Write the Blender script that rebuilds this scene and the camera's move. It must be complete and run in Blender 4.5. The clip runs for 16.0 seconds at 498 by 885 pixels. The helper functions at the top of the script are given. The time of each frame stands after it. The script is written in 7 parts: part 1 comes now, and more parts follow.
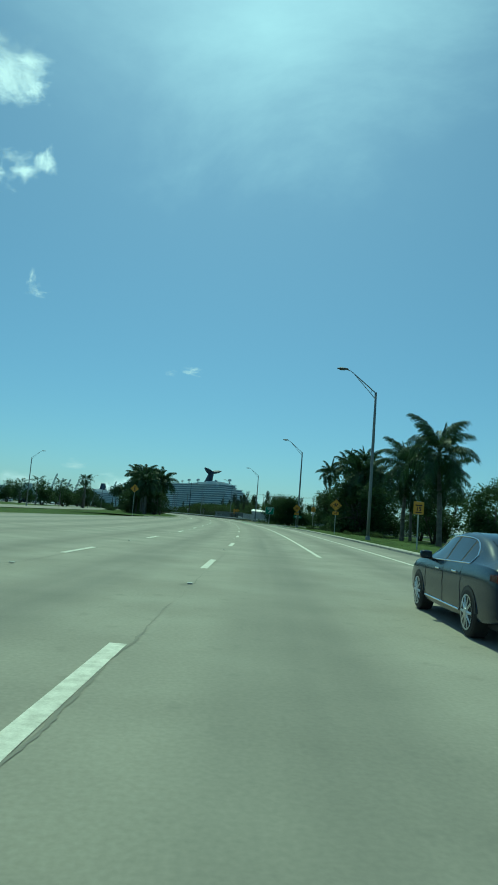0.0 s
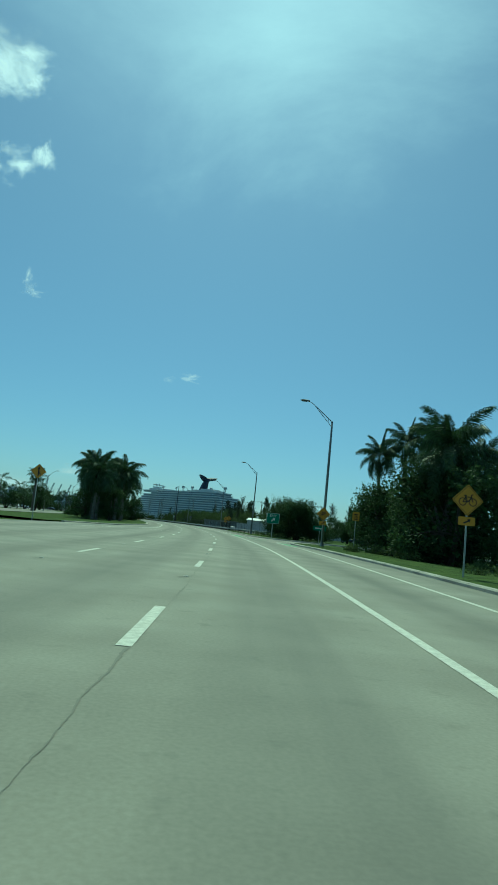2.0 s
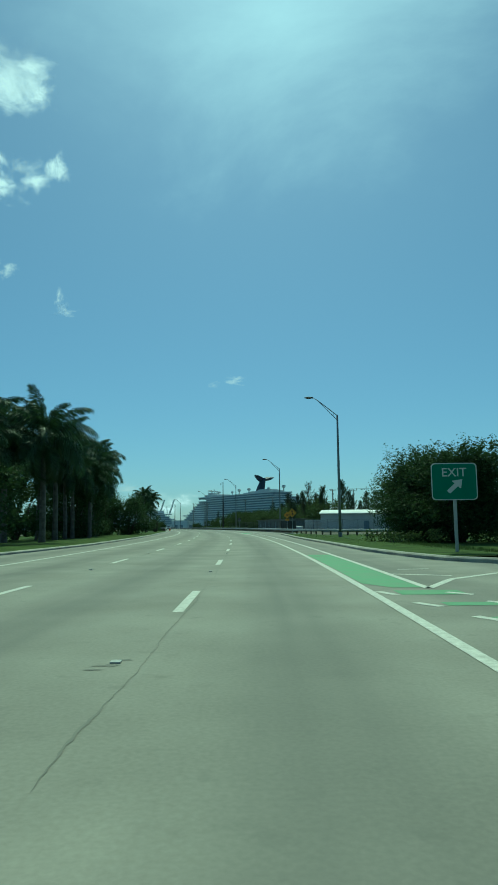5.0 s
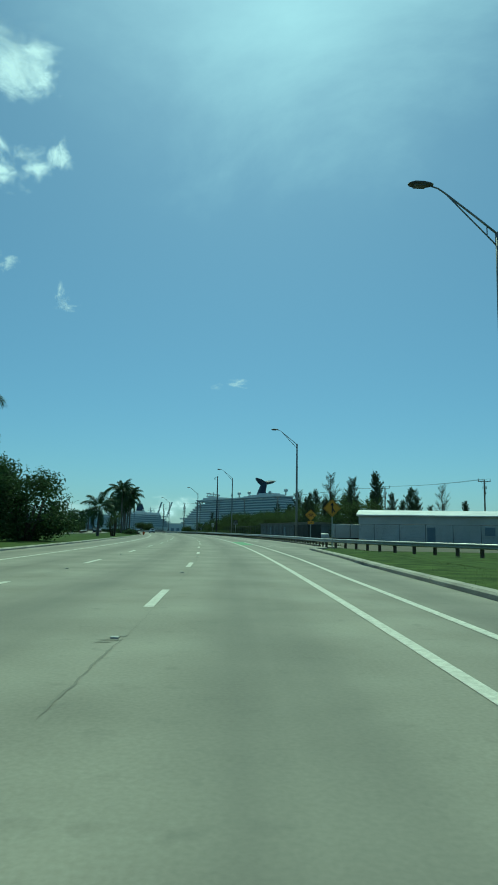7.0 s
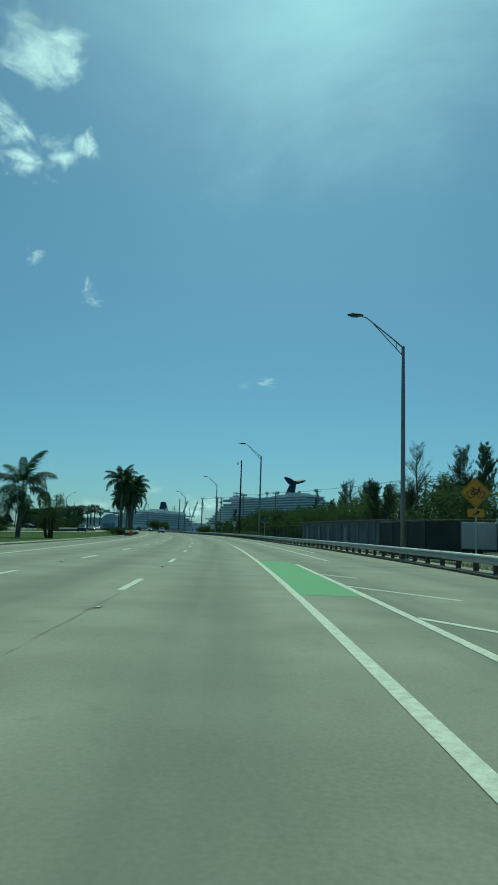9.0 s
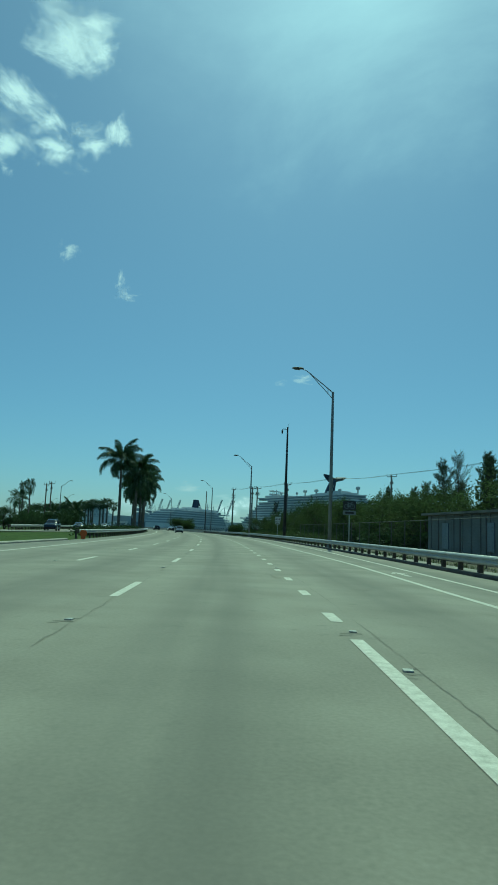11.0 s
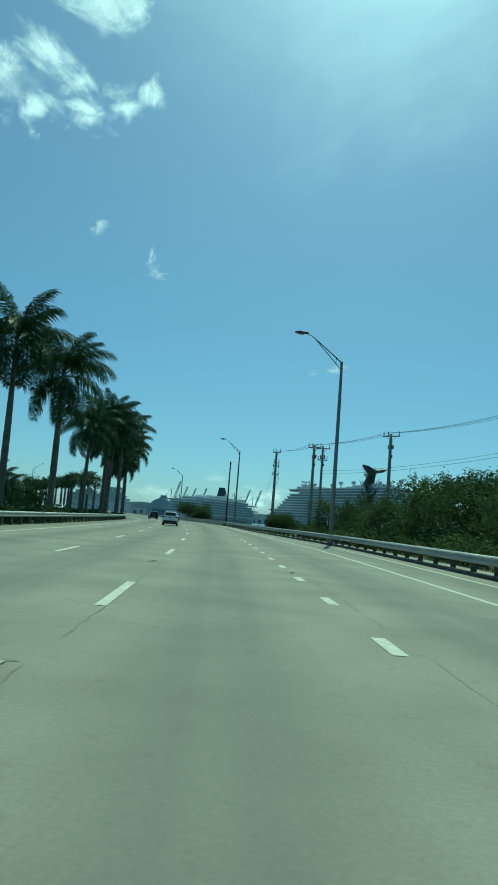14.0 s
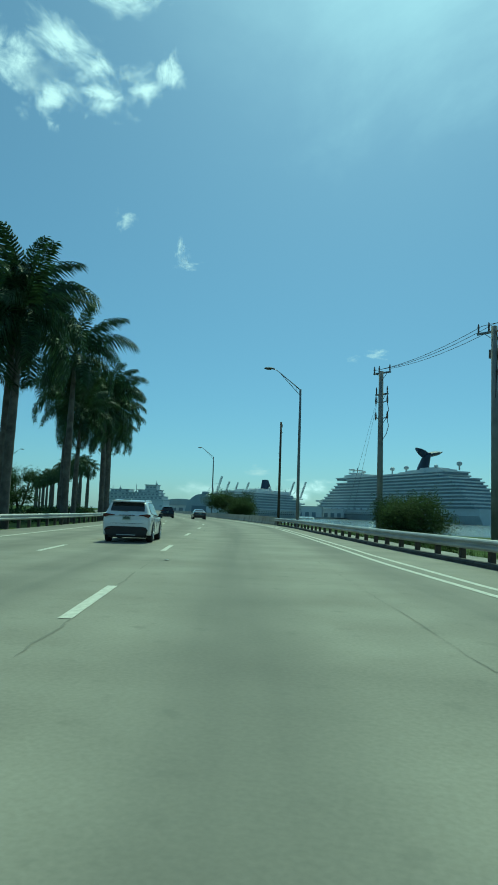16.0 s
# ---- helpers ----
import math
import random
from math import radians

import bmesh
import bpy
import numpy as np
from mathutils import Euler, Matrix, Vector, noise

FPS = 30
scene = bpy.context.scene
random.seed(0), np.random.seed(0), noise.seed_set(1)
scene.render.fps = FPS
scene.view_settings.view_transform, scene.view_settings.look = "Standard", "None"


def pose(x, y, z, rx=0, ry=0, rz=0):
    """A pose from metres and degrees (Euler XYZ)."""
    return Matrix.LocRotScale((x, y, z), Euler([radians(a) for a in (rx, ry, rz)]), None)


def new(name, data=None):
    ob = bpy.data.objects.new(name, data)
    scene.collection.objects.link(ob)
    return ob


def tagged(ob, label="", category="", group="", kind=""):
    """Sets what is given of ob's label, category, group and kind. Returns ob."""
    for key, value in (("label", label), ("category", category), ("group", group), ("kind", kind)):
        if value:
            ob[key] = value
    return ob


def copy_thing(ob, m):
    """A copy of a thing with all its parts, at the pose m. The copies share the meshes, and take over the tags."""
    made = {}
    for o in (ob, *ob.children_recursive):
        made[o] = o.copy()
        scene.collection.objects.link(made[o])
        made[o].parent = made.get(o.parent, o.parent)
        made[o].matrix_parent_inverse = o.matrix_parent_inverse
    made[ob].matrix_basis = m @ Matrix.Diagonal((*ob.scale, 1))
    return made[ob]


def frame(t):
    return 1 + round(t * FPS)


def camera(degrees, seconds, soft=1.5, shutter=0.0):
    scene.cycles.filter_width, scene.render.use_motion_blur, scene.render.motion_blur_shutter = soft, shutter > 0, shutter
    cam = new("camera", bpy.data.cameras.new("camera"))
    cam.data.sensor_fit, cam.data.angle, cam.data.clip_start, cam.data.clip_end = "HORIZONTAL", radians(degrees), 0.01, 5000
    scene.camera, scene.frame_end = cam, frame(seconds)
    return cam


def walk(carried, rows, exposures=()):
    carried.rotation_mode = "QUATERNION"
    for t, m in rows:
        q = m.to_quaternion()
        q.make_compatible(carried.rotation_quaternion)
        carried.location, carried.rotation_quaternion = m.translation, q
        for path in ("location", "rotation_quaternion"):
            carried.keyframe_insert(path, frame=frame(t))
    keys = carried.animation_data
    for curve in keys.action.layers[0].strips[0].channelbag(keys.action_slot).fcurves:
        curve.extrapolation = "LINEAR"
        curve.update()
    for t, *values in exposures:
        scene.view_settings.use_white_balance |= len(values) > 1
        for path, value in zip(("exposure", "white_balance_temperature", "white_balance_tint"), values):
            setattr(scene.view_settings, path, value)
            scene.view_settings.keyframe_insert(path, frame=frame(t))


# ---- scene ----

KELVIN, TINT = 5520.0, -46.0
cam = camera(41.85, 16.0, soft=1.7)
# seconds, x, y, pitch, roll, yaw: carried by a car, 1.24 m over the road
EYE = 1.240
PATH = [
    (0.0, -0.00, 0.00, 6.52, 4.52, -5.40),
    (0.5, 1.35, 11.28, 5.89, 5.09, -5.54),
    (1.0, 2.70, 22.40, 7.94, 5.71, -4.90),
    (1.5, 3.92, 33.58, 6.92, 0.27, -7.03),
    (2.0, 5.00, 44.88, 7.43, 5.86, -5.52),
    (2.5, 6.14, 56.19, 8.25, 4.03, -5.13),
    (3.0, 7.31, 67.69, 8.79, 2.86, -4.10),
    (3.5, 8.31, 79.32, 8.52, 2.37, -2.98),
    (4.0, 9.17, 90.85, 8.88, 3.35, -1.44),
    (4.5, 9.91, 102.62, 7.55, 1.28, -0.20),
    (5.0, 10.22, 114.44, 7.31, -0.50, -0.83),
    (5.2, 10.31, 119.12, 7.24, -0.19, -1.57),
    (7.3, 10.87, 166.85, 8.05, 1.49, -0.22),
    (7.5, 10.85, 171.38, 8.59, 1.68, 0.26),
    (8.0, 10.72, 182.64, 8.65, 1.68, 0.93),
    (8.5, 10.36, 193.98, 8.83, 1.3, 1.19),
    (8.7, 10.34, 198.62, 7.80, 1.50, 1.34),
    (10.8, 7.20, 248.89, 7.95, 3.36, 4.73),
    (11.0, 6.75, 253.79, 7.67, 2.39, 4.96),
    (11.5, 5.52, 266.19, 6.92, 0.78, 5.94),
    (12.0, 4.03, 278.71, 6.13, 2.39, 5.89),
    (12.5, 2.39, 291.26, 5.47, 2.22, 7.01),
    (13.0, 0.68, 303.79, 5.05, 3.17, 7.15),
    (13.5, -1.21, 316.27, 4.14, 2.04, 6.30),
    (14.0, -3.27, 328.69, 6.83, 4.55, 7.51),
    (14.5, -5.44, 341.16, 5.28, 2.81, 7.46),
    (15.0, -7.51, 353.46, 6.47, 1.95, 8.86),
    (15.5, -9.75, 365.74, 5.42, 3.45, 9.60),
    (16.0, -12.15, 378.01, 6.10, 1.97, 11.05),
]


def seat(x, y, p, r, w):
    """The camera's pose from its place, pitch, roll and yaw in degrees."""
    return Matrix.Translation((x, y, EYE)) @ pose(0, 0, 0, 0, 0, w) @ pose(0, 0, 0, 90 + p) @ pose(0, 0, 0, 0, 0, r)


walk(cam, [(t, seat(x, y, p, r, w)) for t, x, y, p, r, w in PATH],
     exposures=[(t, e, KELVIN, TINT) for t, e in ((0.0, -0.2), (2.0, -0.25), (5.0, -0.28), (7.5, -0.3), (8.0, -0.38), (8.5, -0.42), (11.0, -0.35), (12.5, -0.14), (16.0, -0.13))])

# ---- world, sun and large lights ----
SUN_ELEVATION, SUN_AZIMUTH = 52.4, 2.0  # degrees; azimuth to the right of straight ahead (+y)
world = bpy.data.worlds.new("sky")
scene.world = world
world.use_nodes = True
wn = world.node_tree.nodes
sky = wn.new("ShaderNodeTexSky")
sky.sky_type, sky.sun_disc = "NISHITA", False
sky.sun_elevation, sky.sun_rotation = radians(SUN_ELEVATION), radians(SUN_AZIMUTH)
sky.altitude, sky.air_density, sky.dust_density, sky.ozone_density = 0, 0.85, 0.85, 2.8
wn["Background"].inputs["Strength"].default_value = 0.095
# the moist sea air lends the whole sky a bluer cast
cast = wn.new("ShaderNodeMix")
cast.data_type, cast.blend_type = "RGBA", "MULTIPLY"
cast.inputs[0].default_value = 1.0
cast.inputs[7].default_value = (0.84, 0.98, 1.19, 1)
world.node_tree.links.new(sky.outputs[0], cast.inputs[6])
haze = wn.new("ShaderNodeMix")
haze.data_type = "RGBA"
haze.inputs[0].default_value = 0.34
haze.inputs[7].default_value = (3.2, 3.9, 5.45, 1)
world.node_tree.links.new(cast.outputs[2], haze.inputs[6])
world.node_tree.links.new(haze.outputs[2], wn["Background"].inputs[0])

sun = new("sun", bpy.data.lights.new("sun", "SUN"))
sun.data.energy, sun.data.angle, sun.data.color = 3.9, radians(0.53), (1.0, 0.90, 0.70)
se, sa = radians(SUN_ELEVATION), radians(SUN_AZIMUTH)
toward = Vector((math.sin(sa) * math.cos(se), math.cos(sa) * math.cos(se), math.sin(se)))
sun.matrix_world = Matrix.Translation((0, 0, 60)) @ toward.to_track_quat("Z", "Y").to_matrix().to_4x4()


# ---- materials ----
def material(name, color, rough=0.6, metal=0.0, vary=0.15, scale=3.0, fine=40.0, bump=0.1, spec=0.5, coat=0.0,
             island=False, per_object=0.0, translucent=0.0, color2=None):
    """A surface with grain at two sizes in colour, roughness and relief."""
    m = bpy.data.materials.new(name)
    m.use_nodes = True
    n, l = m.node_tree.nodes, m.node_tree.links
    b = n["Principled BSDF"]
    b.inputs["Roughness"].default_value, b.inputs["Metallic"].default_value = rough, metal
    b.inputs["Specular IOR Level"].default_value, b.inputs["Coat Weight"].default_value = spec, coat
    b.inputs["Coat Roughness"].default_value = 0.06
    co = n.new("ShaderNodeTexCoord")
    big, small = n.new("ShaderNodeTexNoise"), n.new("ShaderNodeTexNoise")
    for t, s in ((big, scale), (small, fine)):
        t.inputs["Scale"].default_value, t.inputs["Detail"].default_value = s, 5
        l.new(co.outputs["Object"], t.inputs["Vector"])
    ramp = n.new("ShaderNodeMix")
    ramp.data_type = "RGBA"
    c2 = color2 or tuple(max(0.0, c * (1 - 2.2 * vary)) for c in color)
    ramp.inputs[6].default_value, ramp.inputs[7].default_value = (*c2, 1), (*(min(1, c * (1 + vary)) for c in color), 1)
    both = n.new("ShaderNodeMath")
    both.operation = "MULTIPLY_ADD"
    l.new(big.outputs[0], both.inputs[0])
    both.inputs[1].default_value = 0.65
    half = n.new("ShaderNodeMath")
    half.operation = "MULTIPLY"
    half.inputs[1].default_value = 0.35
    l.new(small.outputs[0], half.inputs[0])
    l.new(half.outputs[0], both.inputs[2])
    wide = n.new("ShaderNodeMapRange")
    wide.inputs[1].default_value, wide.inputs[2].default_value = 0.3, 0.7
    l.new(both.outputs[0], wide.inputs[0])
    l.new(wide.outputs[0], ramp.inputs[0])
    out = ramp.outputs[2]
    if island or per_object:
        src = n.new("ShaderNodeNewGeometry").outputs["Random Per Island"] if island else n.new("ShaderNodeObjectInfo").outputs["Random"]
        v = n.new("ShaderNodeMapRange")
        amount = per_object or 0.35
        v.inputs[3].default_value, v.inputs[4].default_value = 1 - amount, 1 + amount
        l.new(src, v.inputs[0])
        hsv = n.new("ShaderNodeHueSaturation")
        l.new(v.outputs[0], hsv.inputs["Value"])
        l.new(out, hsv.inputs["Color"])
        out = hsv.outputs[0]
    l.new(out, b.inputs["Base Color"])
    if bump:
        bm_ = n.new("ShaderNodeBump")
        bm_.inputs["Strength"].default_value, bm_.inputs["Distance"].default_value = bump, 0.01
        l.new(small.outputs[0], bm_.inputs["Height"])
        l.new(bm_.outputs[0], b.inputs["Normal"])
    if translucent:
        tr, mix = n.new("ShaderNodeBsdfTranslucent"), n.new("ShaderNodeMixShader")
        l.new(out, tr.inputs[0])
        mix.inputs[0].default_value = translucent
        l.new(b.outputs[0], mix.inputs[1])
        l.new(tr.outputs[0], mix.inputs[2])
        l.new(mix.outputs[0], n["Material Output"].inputs[0])
    return m


def road_material():
    """Worn grey-buff concrete asphalt: oil-dark lane middles, patches, fine stones. UV: metres across and along."""
    m = material("worn_asphalt", (0.29, 0.275, 0.235), 0.85, vary=0.14, scale=0.5, fine=26.0, bump=0.05, spec=0.3)
    n, l = m.node_tree.nodes, m.node_tree.links
    b = n["Principled BSDF"]
    base = b.inputs["Base Color"].links[0].from_socket
    uv = n.new("ShaderNodeUVMap")
    sep = n.new("ShaderNodeSeparateXYZ")
    l.new(uv.outputs[0], sep.inputs[0])
    lane = n.new("ShaderNodeMath")
    lane.operation = "MULTIPLY"
    lane.inputs[1].default_value = 2 * math.pi / 3.45
    l.new(sep.outputs[0], lane.inputs[0])
    cos = n.new("ShaderNodeMath")
    cos.operation = "COSINE"
    l.new(lane.outputs[0], cos.inputs[0])
    streak = n.new("ShaderNodeTexNoise")
    stretch = n.new("ShaderNodeMapping")
    stretch.inputs["Scale"].default_value = (1.6, 0.05, 1)
    l.new(uv.outputs[0], stretch.inputs[0])
    l.new(stretch.outputs[0], streak.inputs["Vector"])
    streak.inputs["Scale"].default_value = 1.0
    wear = n.new("ShaderNodeMapRange")
    wear.inputs[1].default_value, wear.inputs[2].default_value = 0.35, -0.95
    wear.inputs[3].default_value, wear.inputs[4].default_value = 0.0, 0.8
    l.new(cos.outputs[0], wear.inputs[0])
    amount = n.new("ShaderNodeMath")
    amount.operation = "MULTIPLY"
    l.new(wear.outputs[0], amount.inputs[0])
    l.new(streak.outputs[0], amount.inputs[1])
    mix = n.new("ShaderNodeMix")
    mix.data_type = "RGBA"
    mix.inputs[7].default_value = (0.115, 0.113, 0.105, 1)
    l.new(base, mix.inputs[6])
    l.new(amount.outputs[0], mix.inputs[0])
    # broad paler and darker areas, and small dark spots of oil and rubber
    spots = n.new("ShaderNodeTexNoise")
    spots.inputs["Scale"].default_value, spots.inputs["Detail"].default_value = 3.2, 6
    l.new(uv.outputs[0], spots.inputs["Vector"])
    dots = n.new("ShaderNodeMapRange")
    dots.inputs[1].default_value, dots.inputs[2].default_value = 0.60, 0.74
    dots.inputs[3].default_value, dots.inputs[4].default_value = 0.0, 0.4
    l.new(spots.outputs[0], dots.inputs[0])
    dark = n.new("ShaderNodeMix")
    dark.data_type = "RGBA"
    dark.inputs[7].default_value = (0.15, 0.145, 0.13, 1)
    l.new(dots.outputs[0], dark.inputs[0])
    l.new(mix.outputs[2], dark.inputs[6])
    l.new(dark.outputs[2], b.inputs["Base Color"])
    return m


def glass_material(name, color, rough=0.03):
    m = material(name, color, rough, vary=0.05, bump=0.0, spec=0.8)
    return m


def water_material():
    m = material("bay_water", (0.15, 0.20, 0.20), 0.2, vary=0.2, scale=0.02, fine=0.4, bump=1.0, spec=0.6)
    for node in m.node_tree.nodes:
        if node.bl_idname == "ShaderNodeBump":
            node.inputs["Distance"].default_value = 4.0
    return m


MAT = dict(
    road=road_material(),
    water=water_material(),
    grass=material("lawn_grass", (0.075, 0.105, 0.03), 0.95, vary=0.45, scale=0.9, fine=14.0, bump=1.0, spec=0.05, color2=(0.022, 0.036, 0.012)),
    blades=material("grass_blades", (0.09, 0.13, 0.035), 0.8, vary=0.3, scale=0.5, island=True, translucent=0.3, bump=0),
    soil=material("dry_verge_soil", (0.12, 0.11, 0.075), 0.95, vary=0.25, scale=0.4, fine=12.0, bump=0.6),
    lot=material("parking_asphalt", (0.2, 0.2, 0.19), 0.85, vary=0.2, scale=0.2, fine=30.0, bump=0.2),
    kerb_dark=material("dark_kerb", (0.075, 0.072, 0.064), 0.9, vary=0.3, scale=1.4, fine=22.0, bump=0.3),
    curb=material("kerb_concrete", (0.42, 0.40, 0.34), 0.85, vary=0.25, scale=0.7, fine=25.0, bump=0.3),
    footing=material("pale_stained_concrete_apron", (0.34, 0.33, 0.29), 0.9, vary=0.3, scale=0.6, fine=25.0, bump=0.3),
    dirty=material("stained_concrete", (0.20, 0.195, 0.17), 0.9, vary=0.3, scale=0.8, fine=25.0, bump=0.3),
    white_line=material("worn_white_road_paint", (0.70, 0.69, 0.63), 0.8, vary=0.1, scale=9.0, fine=60.0, bump=0.3, spec=0.2, color2=(0.45, 0.44, 0.39)),
    green_line=material("faded_green_lane_paint", (0.105, 0.29, 0.13), 0.8, vary=0.15, scale=1.6, fine=25.0, bump=0.3, color2=(0.17, 0.27, 0.16)),
    stud=material("worn_reflector_plastic", (0.45, 0.45, 0.42), 0.5, vary=0.2, scale=9.0, bump=0.1),
    seam=material("tar_filled_crack", (0.15, 0.145, 0.125), 0.95, vary=0.4, scale=5.0, bump=0.3, color2=(0.2, 0.19, 0.165)),
    steel=material("galvanised_steel", (0.42, 0.43, 0.42), 0.5, 0.5, vary=0.12, scale=1.2, fine=18.0, bump=0.05),
    dull_steel=material("weathered_aluminium", (0.205, 0.22, 0.23), 0.55, 0.35, vary=0.12, scale=0.8, fine=14.0, bump=0.05),
    dark_steel=material("dark_painted_steel", (0.035, 0.036, 0.038), 0.5, 0.3, vary=0.2, scale=1.0, bump=0.05),
    timber=material("weathered_rail_post_timber", (0.10, 0.085, 0.065), 0.9, vary=0.3, scale=3.0, fine=30.0, bump=0.4),
    concrete_pole=material("utility_pole_concrete", (0.27, 0.265, 0.25), 0.85, vary=0.2, scale=1.0, fine=25.0, bump=0.2),
    pole_wood=material("creosoted_pole_wood", (0.11, 0.085, 0.06), 0.9, vary=0.3, scale=2.0, fine=25.0, bump=0.4),
    ceramic=material("insulator_ceramic", (0.12, 0.10, 0.09), 0.35, vary=0.1, bump=0),
    cable=material("black_cable", (0.02, 0.02, 0.02), 0.6, vary=0.1, bump=0),
    lens=material("lamp_lens", (0.10, 0.105, 0.105), 0.45, vary=0.1, bump=0),
    palm_trunk=material("palm_trunk_bark", (0.135, 0.125, 0.105), 0.9, vary=0.3, scale=2.2, fine=30.0, bump=0.5),
    shaft=material("palm_crownshaft", (0.10, 0.155, 0.05), 0.45, vary=0.25, scale=3.0, bump=0.1),
    frond=material("palm_frond", (0.05, 0.088, 0.033), 0.5, spec=0.35, vary=0.25, scale=1.2, fine=12.0, bump=0.1, island=True, translucent=0.3),
    bark=material("tree_bark", (0.08, 0.068, 0.052), 0.95, vary=0.3, scale=3.0, fine=35.0, bump=0.6),
    leaf=material("dark_tree_leaves", (0.06, 0.098, 0.036), 0.7, vary=0.3, scale=0.8, fine=9.0, bump=0.1, spec=0.15, island=True, translucent=0.32),
    needle=material("feathery_pine_needles", (0.06, 0.085, 0.045), 0.8, vary=0.3, scale=0.8, fine=9.0, bump=0.1, island=True, translucent=0.25),
    hedge=material("shrub_leaves", (0.10, 0.138, 0.05), 0.8, vary=0.3, scale=0.8, fine=9.0, bump=0.1, spec=0.15, island=True, translucent=0.35),
    car_white=material("pearl_white_car_paint", (0.74, 0.75, 0.75), 0.28, vary=0.04, scale=1.0, bump=0, coat=0.9),
    car_dark=material("dark_blue_grey_car_paint", (0.007, 0.017, 0.036), 0.2, 0.0, vary=0.06, scale=1.0, bump=0, spec=0.35, coat=0.2),
    car_black=material("black_car_paint", (0.015, 0.015, 0.017), 0.25, vary=0.06, scale=1.0, bump=0, coat=0.9),
    car_silver=material("silver_car_paint", (0.45, 0.46, 0.47), 0.3, 0.4, vary=0.06, scale=1.0, bump=0, coat=0.8),
    car_glass=glass_material("tinted_car_glass", (0.012, 0.015, 0.017)),
    trim=material("black_plastic_trim", (0.02, 0.02, 0.021), 0.6, vary=0.1, bump=0.05),
    tyre=material("tyre_rubber", (0.022, 0.022, 0.022), 0.85, vary=0.15, scale=6.0, bump=0.2),
    rim=material("alloy_rim", (0.55, 0.56, 0.57), 0.3, 0.9, vary=0.05, bump=0),
    chrome=material("chrome", (0.75, 0.76, 0.77), 0.12, 1.0, vary=0.02, bump=0),
    red_lens=material("red_lamp_lens", (0.06, 0.006, 0.006), 0.12, vary=0.1, bump=0, spec=0.7),
    plate=material("number_plate", (0.45, 0.50, 0.46), 0.45, vary=0.1, scale=9.0, bump=0),
    plate_bar=material("plate_bars", (0.05, 0.09, 0.07), 0.5, vary=0.1, bump=0),
    yellow=material("yellow_sign_sheeting", (0.58, 0.29, 0.025), 0.5, vary=0.08, scale=1.5, bump=0),
    green_sign=material("green_sign_sheeting", (0.012, 0.16, 0.085), 0.45, vary=0.08, scale=1.5, bump=0),
    white_sign=material("white_sign_sheeting", (0.55, 0.56, 0.55), 0.45, vary=0.05, scale=1.5, bump=0),
    black_sign=material("black_sign_ink", (0.02, 0.02, 0.02), 0.5, vary=0.05, bump=0),
    # distance haze is painted into the ship colours: greyed white, softened recess bands
    ship_white=material("hazed_ship_white", (0.56, 0.60, 0.62), 0.5, vary=0.06, scale=0.03, fine=0.5, bump=0),
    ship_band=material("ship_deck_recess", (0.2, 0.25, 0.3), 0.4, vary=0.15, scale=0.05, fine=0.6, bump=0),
    # hazier colours for the second ship and the harbour buildings
    ship_hazed=material("hazed_ship_paint", (0.66, 0.69, 0.70), 0.5, vary=0.06, scale=0.03, fine=0.5, bump=0),
    ship_hazed_band=material("hazed_ship_deck_recess", (0.36, 0.41, 0.45), 0.4, vary=0.15, scale=0.05, fine=0.6, bump=0),
    ship_dark=material("ship_dark_blue_paint", (0.02, 0.035, 0.075), 0.4, vary=0.1, scale=0.1, bump=0),
    ship_window=material("ship_windows", (0.05, 0.07, 0.09), 0.2, vary=0.2, scale=0.2, bump=0),
    wall_white=material("white_metal_cladding", (0.52, 0.53, 0.52), 0.55, vary=0.1, scale=0.4, fine=6.0, bump=0.1),
    wall_grey=material("grey_stucco_wall", (0.18, 0.2, 0.2), 0.9, vary=0.15, scale=0.5, fine=20.0, bump=0.3),
    roof=material("pale_metal_roof", (0.78, 0.78, 0.76), 0.42, vary=0.12, scale=0.4, fine=6.0, bump=0.1),
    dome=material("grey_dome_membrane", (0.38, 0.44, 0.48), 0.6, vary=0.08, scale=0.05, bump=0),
    # the haze in front of the far quay is painted in as mid blue
    crane=material("hazed_crane_paint", (0.30, 0.36, 0.42), 0.6, vary=0.1, scale=0.1, bump=0),
    fence_post=material("dull_fence_steel", (0.10, 0.105, 0.10), 0.7, 0.2, vary=0.2, scale=2.0, bump=0.1),
    mesh=material("dark_privacy_mesh", (0.035, 0.045, 0.04), 0.9, vary=0.25, scale=0.5, fine=15.0, bump=0.2),
    orange=material("orange_plastic", (0.450, 0.096, 0.012), 0.5, vary=0.1, bump=0),
)


